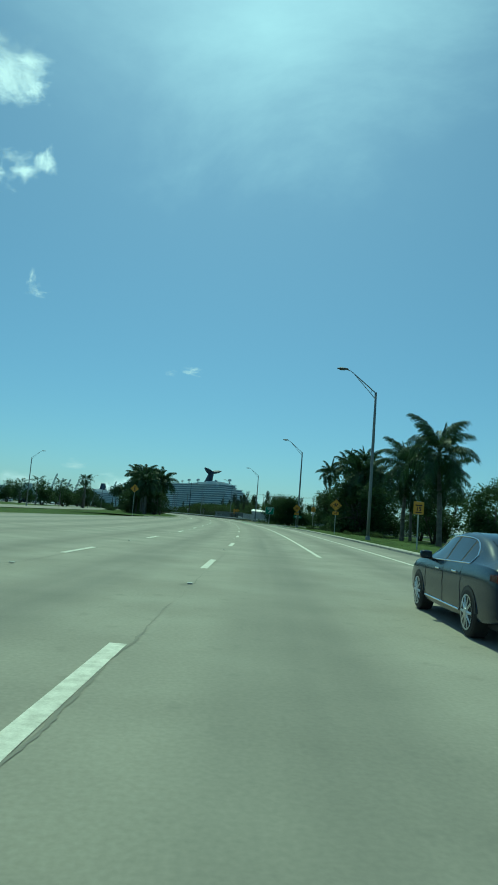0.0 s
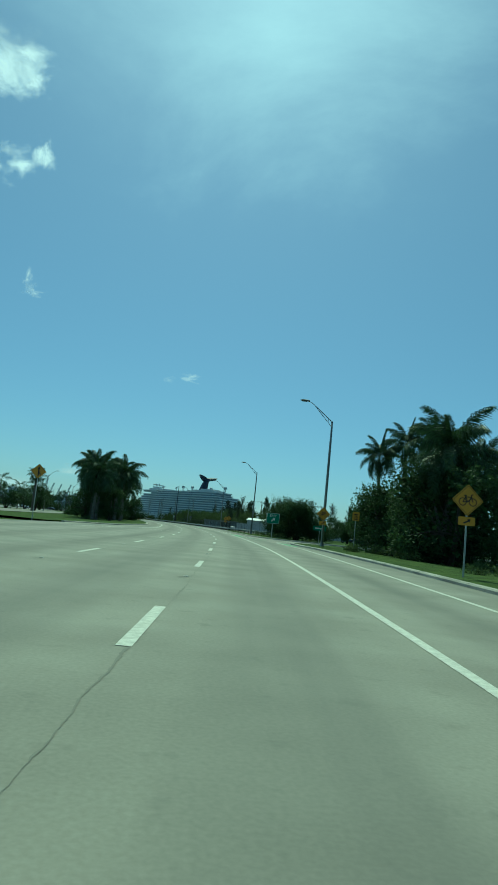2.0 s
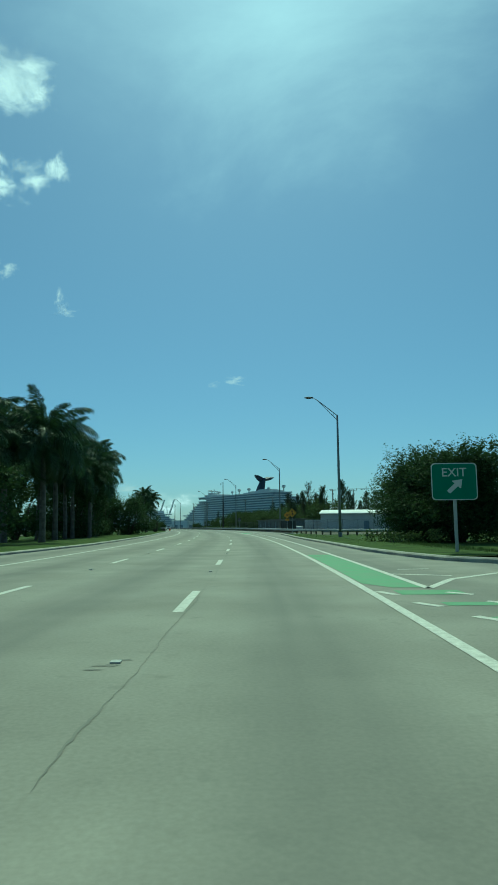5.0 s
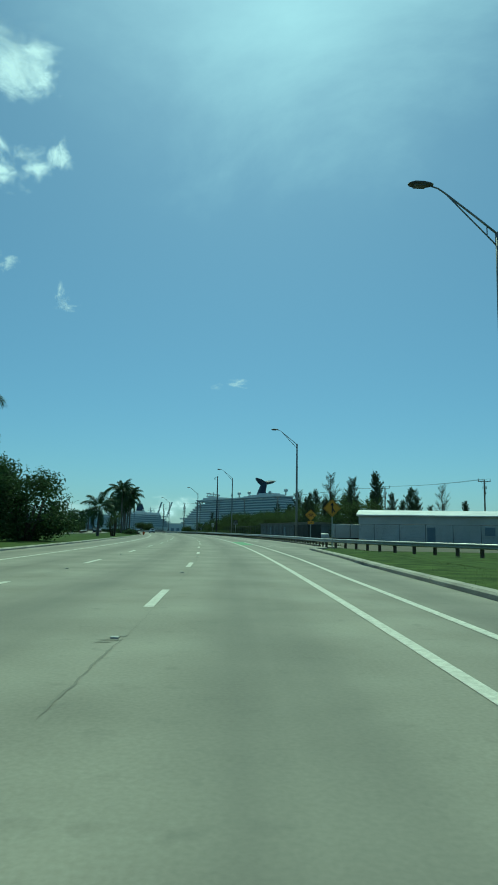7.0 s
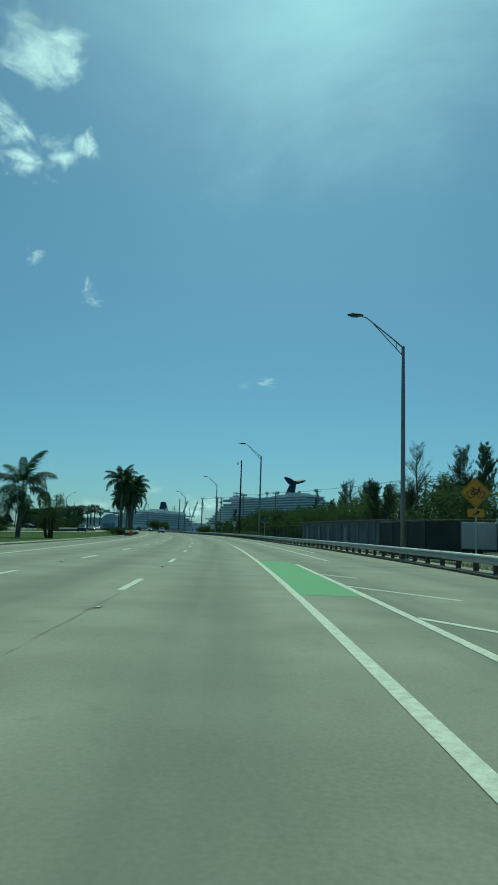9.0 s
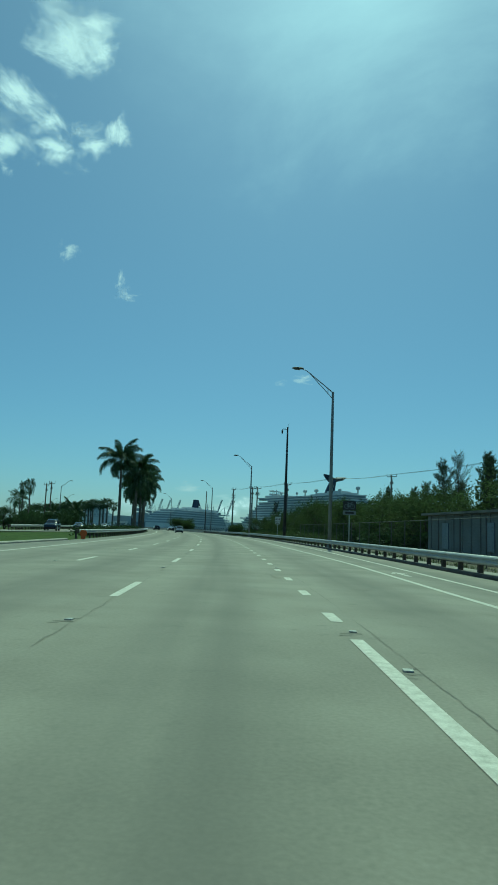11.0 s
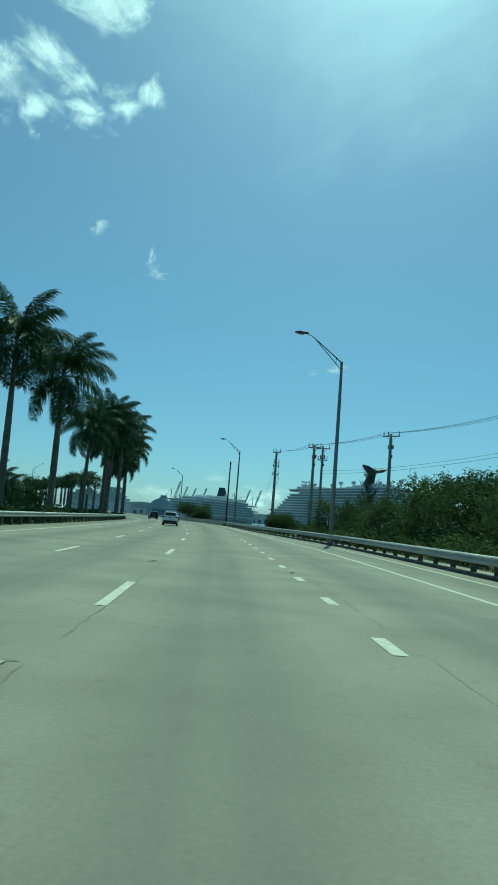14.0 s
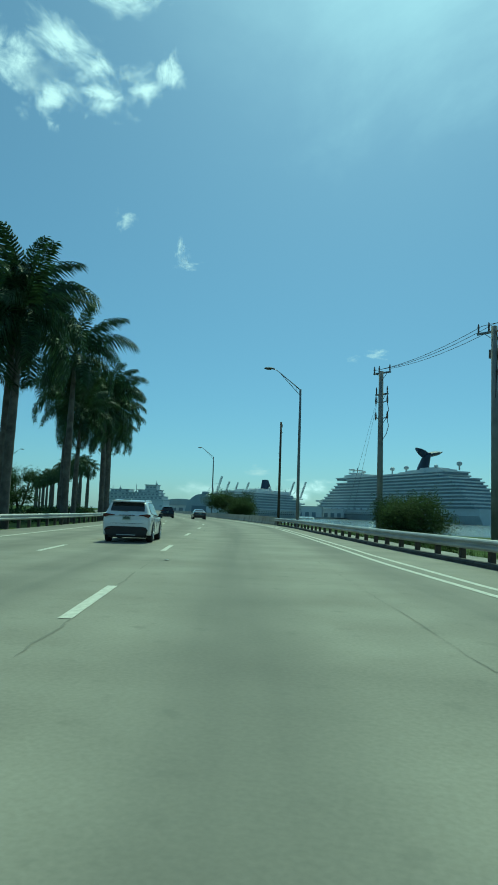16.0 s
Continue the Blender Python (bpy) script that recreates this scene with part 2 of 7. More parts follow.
# ---- shapes ----
class Shape:
    """Gathers corners and faces of one part."""

    def __init__(self):
        self.v, self.f = [], []

    def add(self, verts, faces):
        k = len(self.v)
        self.v.extend(tuple(p) for p in verts)
        self.f.extend(tuple(k + i for i in f) for f in faces)
        return self

    def box(self, c, s, m=None, bevel=0.0):
        x, y, z = (a / 2 for a in s)
        if bevel:
            bm = bmesh.new()
            bmesh.ops.create_cube(bm, size=1)
            bmesh.ops.scale(bm, vec=s, verts=bm.verts)
            bmesh.ops.bevel(bm, geom=bm.edges[:], offset=bevel, segments=2, affect="EDGES", profile=0.6)
            vs, fs = [v.co.copy() for v in bm.verts], [[v.index for v in f.verts] for f in bm.faces]
            bm.free()
        else:
            vs = [Vector((a, b, d)) for a in (-x, x) for b in (-y, y) for d in (-z, z)]
            fs = [(0, 1, 3, 2), (4, 6, 7, 5), (0, 4, 5, 1), (2, 3, 7, 6), (0, 2, 6, 4), (1, 5, 7, 3)]
        vs = [(m @ p if m else p) + Vector(c) for p in vs]
        return self.add(vs, fs)

    def tube(self, pts, radii, n=8, caps=True):
        pts = [Vector(p) for p in pts]
        rings, k = [], len(self.v)
        side = None
        for i, p in enumerate(pts):
            d = (pts[min(i + 1, len(pts) - 1)] - pts[max(i - 1, 0)]).normalized()
            if side is None:
                side = d.orthogonal().normalized()
            side = (side - d * side.dot(d)).normalized()
            up = d.cross(side)
            r = radii[i] if isinstance(radii, (list, tuple)) else radii
            rings.append([p + (side * math.cos(a) + up * math.sin(a)) * r for a in (2 * math.pi * j / n for j in range(n))])
        for ring in rings:
            self.v.extend(tuple(q) for q in ring)
        for i in range(len(rings) - 1):
            for j in range(n):
                a, b = k + i * n + j, k + i * n + (j + 1) % n
                self.f.append((a, b, b + n, a + n))
        if caps:
            self.f.append(tuple(k + j for j in reversed(range(n))))
            self.f.append(tuple(k + (len(rings) - 1) * n + j for j in range(n)))
        return self

    def extrude(self, profile, a, b, m=None):
        """A closed outline (x, z) drawn out from y = a to y = b."""
        k, n = len(self.v), len(profile)
        for y in (a, b):
            for x, z in profile:
                p = Vector((x, y, z))
                self.v.append(tuple(m @ p if m else p))
        self.f.append(tuple(k + i for i in range(n)))
        self.f.append(tuple(k + n + i for i in reversed(range(n))))
        for i in range(n):
            j = (i + 1) % n
            self.f.append((k + i, k + n + i, k + n + j, k + j))
        return self

    def mesh(self, name, mat, smooth=False):
        me = bpy.data.meshes.new(name)
        me.from_pydata(self.v, [], self.f)
        me.materials.append(mat)
        if smooth:
            me.shade_smooth()
        me.update()
        return me


def part(name, shape, mat, parent=None, label="", smooth=False, at=None):
    """Links a shape, or a mesh that is shared, as one object under its thing."""
    me = shape if isinstance(shape, bpy.types.Mesh) else shape.mesh(name, mat, smooth)
    ob = new(name, me)
    if at is not None:
        ob.matrix_basis = at
    ob.parent = parent
    if label:
        tagged(ob, label)
    return ob


def thing(name, label, category, group="", kind="", at=None):
    ob = new(name)
    ob.empty_display_size = 0.2
    if at is not None:
        ob.matrix_basis = at
    return tagged(ob, label, category, group, kind)


# ---- the line of the road: u metres to the right of the first lane line, y along ----
BEND = (0.4896, -1.0766, 0.0522, 1.729, -18.9022, -9.3167, 8.4585)


def bend(y):
    k = (y - 200) / 200
    x = d = 0.0
    for c in BEND:
        d = d * k + x
        x = x * k + c
    return x, d / 200


def line_x(y):
    if y < -25:
        x, d = bend(-25)
        return x + d * (y + 25), d
    if y > 430:
        # past the shore the road swings a little further to the left
        x, d = bend(430)
        k = y - 430
        return x + d * k - 0.12 * (k - 8 * (1 - math.exp(-k / 8))), d - 0.12 * (1 - math.exp(-k / 8))
    return bend(y)


def on_road(u, y, z=0.0):
    x, d = line_x(y)
    k = math.hypot(1, d)
    return Vector((x + u / k, y - u * d / k, z))


def heading(y):
    """Degrees by which the road turns to the left of +y."""
    return math.degrees(math.atan(-line_x(y)[1]))


def knots(table, y):
    return float(np.interp(y, [a for a, _ in table], [b for _, b in table]))


def strip(left, right, y0, y1, step=4.0, z=0.0, uv=True, depth=0.0):
    """A band of road between two offsets, which may be functions of y."""
    n = max(1, int(math.ceil((y1 - y0) / step)))
    cols = 5 if uv else 1
    v, f, t = [], [], []
    for i in range(n + 1):
        y = y0 + (y1 - y0) * i / n
        a, b = (left(y) if callable(left) else left), (right(y) if callable(right) else right)
        for j in range(cols + 1):
            u = a + (b - a) * j / cols
            v.append(tuple(on_road(u, y, z)))
            t.append((u, y))
    for i in range(n):
        for j in range(cols):
            k = i * (cols + 1) + j
            f.append((k, k + 1, k + cols + 2, k + cols + 1))
    return v, f, t


def flat(name, data, mat, parent=None, label="", thick=0.0):
    v, f, t = data
    me = bpy.data.meshes.new(name)
    me.from_pydata(v, [], f)
    lay = me.uv_layers.new(name="UVMap")
    for lp in me.loops:
        lay.data[lp.index].uv = t[lp.vertex_index]
    me.materials.append(mat)
    ob = new(name, me)
    ob.parent = parent
    if label:
        tagged(ob, label)
    return ob


def bar(a, b, w, z=0.006):
    """A painted bar on the ground from a to b, w wide."""
    a, b = Vector(a), Vector(b)
    s = (b - a).normalized().cross(Vector((0, 0, 1))) * w / 2
    v = [a - s, a + s, b + s, b - s]
    return [tuple((p.x, p.y, z)) for p in v], [(0, 1, 2, 3)], [(0, 0), (w, 0), (w, 1), (0, 1)]


# ---- ground, road and paint ----
RAIL = [(216, 10.5), (232, 11.0), (262, 10.9), (275, 10.4), (314, 10.4), (362, 10.3), (372, 10.1), (392, 8.5), (402, 7.8), (420, 7.5), (560, 7.4)]
LEFT = [(-60, -22), (60, -20), (95, -16.3), (114, -14.0), (124, -11.2), (150, -10.0), (160, -9.6), (200, -10.2), (240, -10.6), (289, -9.6), (301, -9.3), (330, -9.3), (560, -9.3)]
RIGHT = [(-60, 8.9), (53, 8.9), (77, 9.0), (100, 8.6), (106, 8.0), (110, 7.8), (112, 8.0), (114.7, 8.8), (117.2, 10.2), (119.4, 11.9), (121, 16.0), (132, 16.0), (134, 9.6), (137, 7.6), (145, 6.6), (172, 6.4), (186, 6.7), (191, 7.1),
         (206, 7.7), (208, 10.2), (216, 10.6), (232, 11.1), (262, 11.0), (275, 10.5), (362, 10.4), (392, 8.6), (402, 7.9), (700, 7.5)]

ground = tagged(new("ground"), "dry grassy causeway land beside the highway", "ground", kind="structure")
land = Shape()
# the land ends at the shore of the bay on the right of the causeway
shore = [(2500, 180), (190, 300), (72, 385), (32, 410), (16, 419), (2, 427), (-9, 438), (-17, 455), (-26, 474), (-33, 505), (-60, 570), (-150, 760), (-300, 1060), (-2500, 3000)]
pts = [(-2500, -600), (2500, -600)] + shore
land.add([(x, y, -0.12) for x, y in pts], [tuple(range(len(pts)))])
for (ax, ay), (bx, by) in zip(shore, shore[1:]):
    land.add([(ax, ay, -0.12), (bx, by, -0.12), (bx + 9, by + 9, -5.5), (ax + 9, ay + 9, -5.5)], [(0, 3, 2, 1)])
part("lawn_and_banks", land, MAT["grass"], ground)

water = tagged(part("water", Shape().add([(-4900, -600, -4.0), (4900, -600, -4.0), (4900, 4900, -4.0), (-4900, 4900, -4.0)], [(0, 1, 2, 3)]),
                    MAT["water"]), "rippled sunlit blue-grey bay water", "water", kind="structure")

road = tagged(new("road"), "wide pale worn asphalt highway curving gently along the causeway", "road", kind="structure")
flat("carriageway", strip(lambda y: knots(LEFT, y), lambda y: knots(RIGHT, y), -60, 900, 2.0), MAT["road"], road)
flat("exit_ramp", strip(lambda y: 6.0, lambda y: 70.0, 121.0, 131.5, 1.5, z=-0.004), MAT["road"], road)
FAR_LEFT = [(-60, -46), (290, -46), (350, -25), (900, -25)]
FAR_RIGHT = [(-60, -33), (290, -33), (350, -18.5), (900, -18)]
flat("far_carriageway", strip(lambda y: knots(FAR_LEFT, y), lambda y: knots(FAR_RIGHT, y), -60, 900, 4.0, z=-0.03), MAT["road"], road)

LINE = 0.16
# dashed lines between the lanes: 3 m of paint, then a gap of 9 m
DASH = [(-4, -45.6), (0, 3.1), (1, 15.1), (2, 27.0), (3, 39.1), (5, 63.7), (7, 87.8), (10, 124.2), (15, 182.5), (17, 207.3), (22, 265.2), (25, 301.0), (29, 349.0), (32, 384.9), (42, 506)]
WANDER = [(0, 0), (18, 0), (30, 0.13), (42, 0.1), (60, 0), (85, 0), (101, 0.18), (127, 0.1), (140, 0), (195, 0), (209, -0.17), (225, 0), (290, 0.05), (302, 0.1), (325, 0.17), (337, 0.2), (350, 0.15), (366, 0.08), (378, 0.0), (386, -0.2), (397, -0.45), (410, -0.6), (430, -0.3), (450, 0)]
# the second line: its place beside the first, and how far its dashes are shifted along
SECOND = [(0, -3.65), (200, -3.75), (300, -2.9), (347, -2.85), (372, -3.08), (397, -3.25), (450, -3.5)]
SHIFT = [(0, 1.3), (220, 1.5), (300, -2.5), (347, -2.7), (371, -2.2), (397, -1.7), (500, -1.7)]
for second in (False, True):
    for i in range(-4, 42):
        k = knots(DASH, i)
        k += knots(SHIFT, k) if second else 0.0
        ends = [on_road(knots(WANDER, y) + (knots(SECOND, y) if second else 0.0), y) for y in (k, k + 3.1)]
        flat("lane_dash", bar(*ends, LINE), MAT["white_line"], road)
# dotted line of the joining lane: 1 m of paint every 3.66 m
DOTS = [(0, 263.0), (9, 297.0), (11, 304.3), (16, 323.5), (17, 327.3), (22, 346.7), (23, 350.3), (28, 369.6)]
for i in range(29):
    k = knots(DOTS, i)
    flat("lane_dash", bar(on_road(3.6, k), on_road(3.6, k + 1.0), LINE + 0.02), MAT["white_line"], road)
SOLID = [(23.6, 3.46), (40, 3.46), (85, 3.58), (120, 3.38), (176, 3.35), (200, 3.40), (260, 3.59)]
EDGE = [(-60, 7.0), (47, 6.65), (57, 6.7), (95, 7.0), (105, 6.66), (111, 6.5)]
BIKE = [(127.5, 4.62), (143, 4.55), (179, 4.61), (190, 4.8), (202, 4.87), (232, 4.97)]
MERGE = [(236, 7.0), (269, 7.05), (280, 7.2), (304, 6.97), (354, 7.18), (364, 7.15), (388, 6.0), (395, 5.65), (540, 5.5)]
OUTER = [(248, 8.3), (271, 8.5), (281, 8.65), (309, 9.13), (358, 9.2), (366, 9.0), (389, 6.4), (398, 6.1), (540, 5.9)]
for name, table, y0, y1 in (("solid_lane_line", SOLID, 23.6, 261.5), ("edge_line", EDGE, -60, 111), ("bike_lane_line", BIKE, 127.5, 232),
                            ("edge_line", MERGE, 236, 540), ("edge_line", OUTER, 248, 540), ("edge_line", [(0, -7.2)], 139, 540)):
    flat(name, strip(lambda y: knots(table, y) - LINE / 2, lambda y: knots(table, y) + LINE / 2, y0, y1, 2.0, z=0.006, uv=False), MAT["white_line"], road)


# the curved line of the turning bay
def bay(y):
    return -7.2 - 4.2 * (max(0.0, 137 - y) / 36) ** 1.5


flat("edge_line", strip(lambda y: bay(y) - LINE / 2, lambda y: bay(y) + LINE / 2, 98, 139, 1.5, z=0.006, uv=False), MAT["white_line"], road)
flat("bay_line", bar(on_road(-7.0, 118.5), on_road(-4.6, 119.4), 0.2), MAT["white_line"], road)
# green bicycle lane with its dashes and the wedge of the exit
GREEN = [(127.7, 4.55), (129.2, 4.52), (144.0, 4.5)]
flat("green_lane_paint", strip(lambda y: 3.5 + max(0.0, 128.6 - y) * 0.5, lambda y: knots(GREEN, y), 127.7, 142.5, 1.0, z=0.004), MAT["green_line"], road)
for y0, y1, u0, u1 in ((126.35, 127.15, 3.85, 5.05), (124.75, 125.2, 4.2, 5.35), (123.0, 123.5, 4.4, 5.6), (121.2, 121.8, 4.7, 6.0), (119.2, 119.9, 5.2, 6.5)):
    flat("green_lane_paint", strip(u0, u1, y0, y1, 1.0, z=0.004), MAT["green_line"], road)
for y0, u0, y1, u1 in ((126.96, 3.52, 126.35, 3.74), (126.75, 4.75, 126.3, 5.1), (125.15, 3.79, 124.62, 4.07), (125.3, 5.0, 124.75, 5.35), (123.56, 4.22, 123.1, 4.45), (123.6, 5.4, 123.0, 5.75),
                       (121.9, 4.5, 121.3, 4.75), (121.9, 5.8, 121.3, 6.15), (120.0, 4.95, 119.3, 5.25), (119.9, 6.3, 119.2, 6.65)):
    flat("bike_lane_dash", bar(on_road(u0, y0), on_road(u1, y1), 0.16), MAT["white_line"], road)
for a, b in (((4.62, 127.5), (5.7, 129.61)), ((5.7, 129.61), (7.41, 131.38)), ((7.41, 131.38), (15, 135.6)), ((4.63, 131.3), (6.0, 130.59)), ((5.2, 132.95), (6.1, 133.07)),
             ((6.7, 212.8), (7.9, 214.5)), ((5.0, 215.8), (6.7, 212.8)), ((5.0, 221.6), (6.8, 218.8)), ((4.95, 226.0), (5.9, 224.6))):
    flat("gore_line", bar(on_road(*a), on_road(*b), 0.17), MAT["white_line"], road)
turn_in = [(6.5, 111.0), (6.75, 113.2), (7.6, 115.8), (9.0, 118.4), (11.2, 121.0), (15.0, 122.4), (26.0, 123.0)]
for a, b in zip(turn_in, turn_in[1:]):
    flat("edge_line", bar(on_road(*a), on_road(*b), 0.16), MAT["white_line"], road)
flat("green_lane_paint", strip(lambda y: knots(EDGE, y) + 0.12, lambda y: knots(RIGHT, y) - 0.35, 103.0, 111.5, 2.0, z=0.004), MAT["green_line"], road)
flat("green_lane_paint", strip(3.5, 4.85, 219.0, 234.0, 2.0, z=0.004), MAT["green_line"], road)
# bicycle lane arrow
for a, b in (((7.75, 274.2), (7.75, 275.8)), ((7.5, 275.4), (7.75, 276.1)), ((8.0, 275.4), (7.75, 276.1))):
    flat("bike_lane_mark", bar(on_road(*a), on_road(*b), 0.14), MAT["white_line"], road)

# tar-filled seams beside the lane lines, wavering and broken
rnd = random.Random(5)
for u, y0, y1 in ((0.09, -20, 540), (None, -20, 540), (3.9, 252, 390), (5.2, 70, 112), (5.9, 165, 235)):
    y = y0
    while y < y1:
        n = rnd.randint(40, 190)
        v, f, t = [], [], []
        off, w, aim = 0.0, 0.0, 0.015
        for i in range(n):
            off = off * 0.93 + rnd.uniform(-0.011, 0.011)
            if rnd.random() < 0.12:
                aim = rnd.choice((0.002, 0.003, 0.005, 0.008, 0.012, 0.017)) * (0.6 if u and u > 1 else 1.0)
            w += (aim - w) * 0.35
            ww = w * rnd.uniform(0.6, 1.25) * min(1.0, i / 6, (n - 1 - i) / 6)
            q = (knots(SECOND, y) + 0.1 if u is None else u) + (knots(WANDER, y) if u is None or u < 1 else 0.0) + 0.03 * math.sin(y * 0.11) + off
            v += [tuple(on_road(q - ww * rnd.uniform(0.7, 1.3), y, 0.004)), tuple(on_road(q + ww, y, 0.004))]
            t += [(0, y), (1, y)]
            if i:
                f.append((2 * i - 2, 2 * i - 1, 2 * i + 1, 2 * i))
            y += 0.07
        flat("tar_seam", (v, f, t), MAT["seam"], road)
        y += rnd.choice((0.3, 0.8, 1.5, 4))
# raised reflectors, low worn patches and drains
studs = [(u + rnd.uniform(-0.06, 0.06), knots(DASH, i) + 8.6 + off) for u, off in ((0.02, 0.0), (-3.63, 1.2)) for i in range(-2, 25 if u < 0 else 38)] + [(3.66, y) for y in (262.1, 276.0, 287.1, 299.5, 311.0, 322.2, 329.9, 345.2, 360.8, 367.5)] + [(3.76, 259.8)]
for u, k in studs:
    n = 17
    for du, dy, ru, ry in ((-0.05, -0.13, 0.15, 0.05), (-0.1 + rnd.uniform(-0.05, 0.05), -0.3, 0.1, 0.035), (0.06, 0.12, 0.08, 0.03)):
        v = [tuple(on_road(u + du + ru * rnd.uniform(0.55, 1.2) * math.cos(a), k + dy + ry * rnd.uniform(0.4, 1.3) * math.sin(a), 0.004)) for a in (2 * math.pi * i / n for i in range(n))]
        flat("stud_patch", (v, [tuple(range(n))], [(p[0], p[1]) for p in v]), MAT["seam"], road)
    part("reflector_stud", Shape().box((0, 0, 0.01), (0.1, 0.1, 0.02), bevel=0.008), MAT["stud"], road, at=Matrix.Translation(on_road(u, k)))
rnd = random.Random(8)
for u, y in ((5.2, 45.5), (5.4, 50.2), (5.6, 74.0), (5.6, 104.0), (0.2, 244.0), (5.0, 268.5), (-0.6, 297.5), (1.3, 325.0), (4.9, 350.0), (-0.4, 358.0), (4.6, 372.2), (3.9, 141.0)):
    n = 19
    for du, dy, k in ((0.0, 0.0, 1.0), (0.18, 0.1, 0.6), (-0.2, -0.08, 0.5)):
        v = [tuple(on_road(u + du + k * rnd.uniform(0.1, 0.24) * math.cos(a), y + dy + k * rnd.uniform(0.04, 0.13) * math.sin(a), 0.004)) for a in (2 * math.pi * i / n for i in range(n))]
        flat("patched_hole", (v, [tuple(range(n))], [(p[0], p[1]) for p in v]), MAT["seam"], road)
# a broken patch of asphalt: short curved cracks along a torn edge
for u0, y0, n in ((3.12, 272.75, 5), (3.15, 272.2, 9), (3.2, 271.55, 8), (3.3, 272.1, 4), (3.33, 271.3, 6)):
    path = [(u0, y0)]
    for i in range(n):
        path.append((path[-1][0] + rnd.uniform(-0.025, 0.05), path[-1][1] - rnd.uniform(-0.015, 0.14)))
    for i, (a, b) in enumerate(zip(path, path[1:])):
        if i % 4 != 3:
            flat("crack", bar(on_road(*a), on_road(*b), rnd.uniform(0.008, 0.022), 0.005), MAT["seam"], road)
for i in range(7):
    u, y = 3.16 + 0.03 * i + rnd.uniform(-0.03, 0.03), 272.6 - 0.26 * i
    v = [tuple(on_road(u + rnd.uniform(0.03, 0.06) * math.cos(a), y + rnd.uniform(0.025, 0.055) * math.sin(a), 0.009)) for a in (2 * math.pi * k / 9 for k in range(9))]
    flat("loose_flake", (v, [tuple(range(9))], [(p[0], p[1]) for p in v]), MAT["road"], road)
flat("tar_patch", bar(on_road(4.85, 321.15), on_road(6.1, 320.95), 0.13, 0.004), MAT["seam"], road)
flat("dirt_strip", strip(lambda y: knots(RAIL, y) + 1.05, lambda y: knots(RAIL, y) + 24.0, 210, 400, 4.0, z=-0.10), MAT["soil"], road)


# ---- kerbs, rails, lamps, poles ----
def kerb(name, points, label, w=0.32, h=0.15, mat=None):
    """A run of kerb along points, made of stones 3 m long with open joints."""
    ob = tagged(new(name), label, "kerb", kind="structure")
    pts = [Vector((p[0], p[1], 0)) for p in points]
    run = [pts[0]]
    for a, b in zip(pts, pts[1:]):
        n = max(1, round((b - a).length / 3.0))
        run += [a + (b - a) * (i / n) for i in range(1, n + 1)]
    for a, b in zip(run, run[1:]):
        d = (b - a).normalized()
        s = Vector((d.y, -d.x, 0))
        g = d * 0.012
        prof = [(0, -0.15), (0, h - 0.05), (0.05, h), (w, h), (w, -0.15)]
        v = [(p + s * x) + Vector((0, 0, z)) for p in (a + g, b - g) for x, z in prof]
        n = len(prof)
        f = [tuple(range(n)), tuple(range(2 * n - 1, n - 1, -1))] + [(i, n + i, n + (i + 1) % n, (i + 1) % n) for i in range(n)]
        part("kerb_stone", Shape().add(v, f), mat or MAT["curb"], ob)
    return ob


kerb("kerb_right", [on_road(knots(RIGHT, y), y) for y in range(-20, 108, 6)] + [on_road(knots(RIGHT, y), y) for y in (110, 112, 114.7, 117.2, 119.4)] + [on_road(14.0, 120.6), on_road(17, 121.0), on_road(40, 121.2)], "weathered pale concrete kerb along the verge")
kerb("kerb_island", [on_road(40, 132.2), on_road(16, 132.6), on_road(10, 134.4), on_road(7.8, 137.2)] + [on_road(knots(RIGHT, y), y) for y in range(141, 206, 6)] + [on_road(7.8, 207), on_road(9.8, 207.8)],
     "weathered pale concrete kerb round the exit island")
kerb("kerb_rail", [on_road(knots(RAIL, y) - 0.14, y) for y in range(218, 444, 6)], "low dark kerb under the guardrail", w=0.26, h=0.13, mat=MAT["kerb_dark"])
kerb("kerb_median", [on_road(knots(LEFT, y) - 0.1, y) for y in range(302, 104, -6)], "low stained concrete kerb of the planted median", h=0.12)


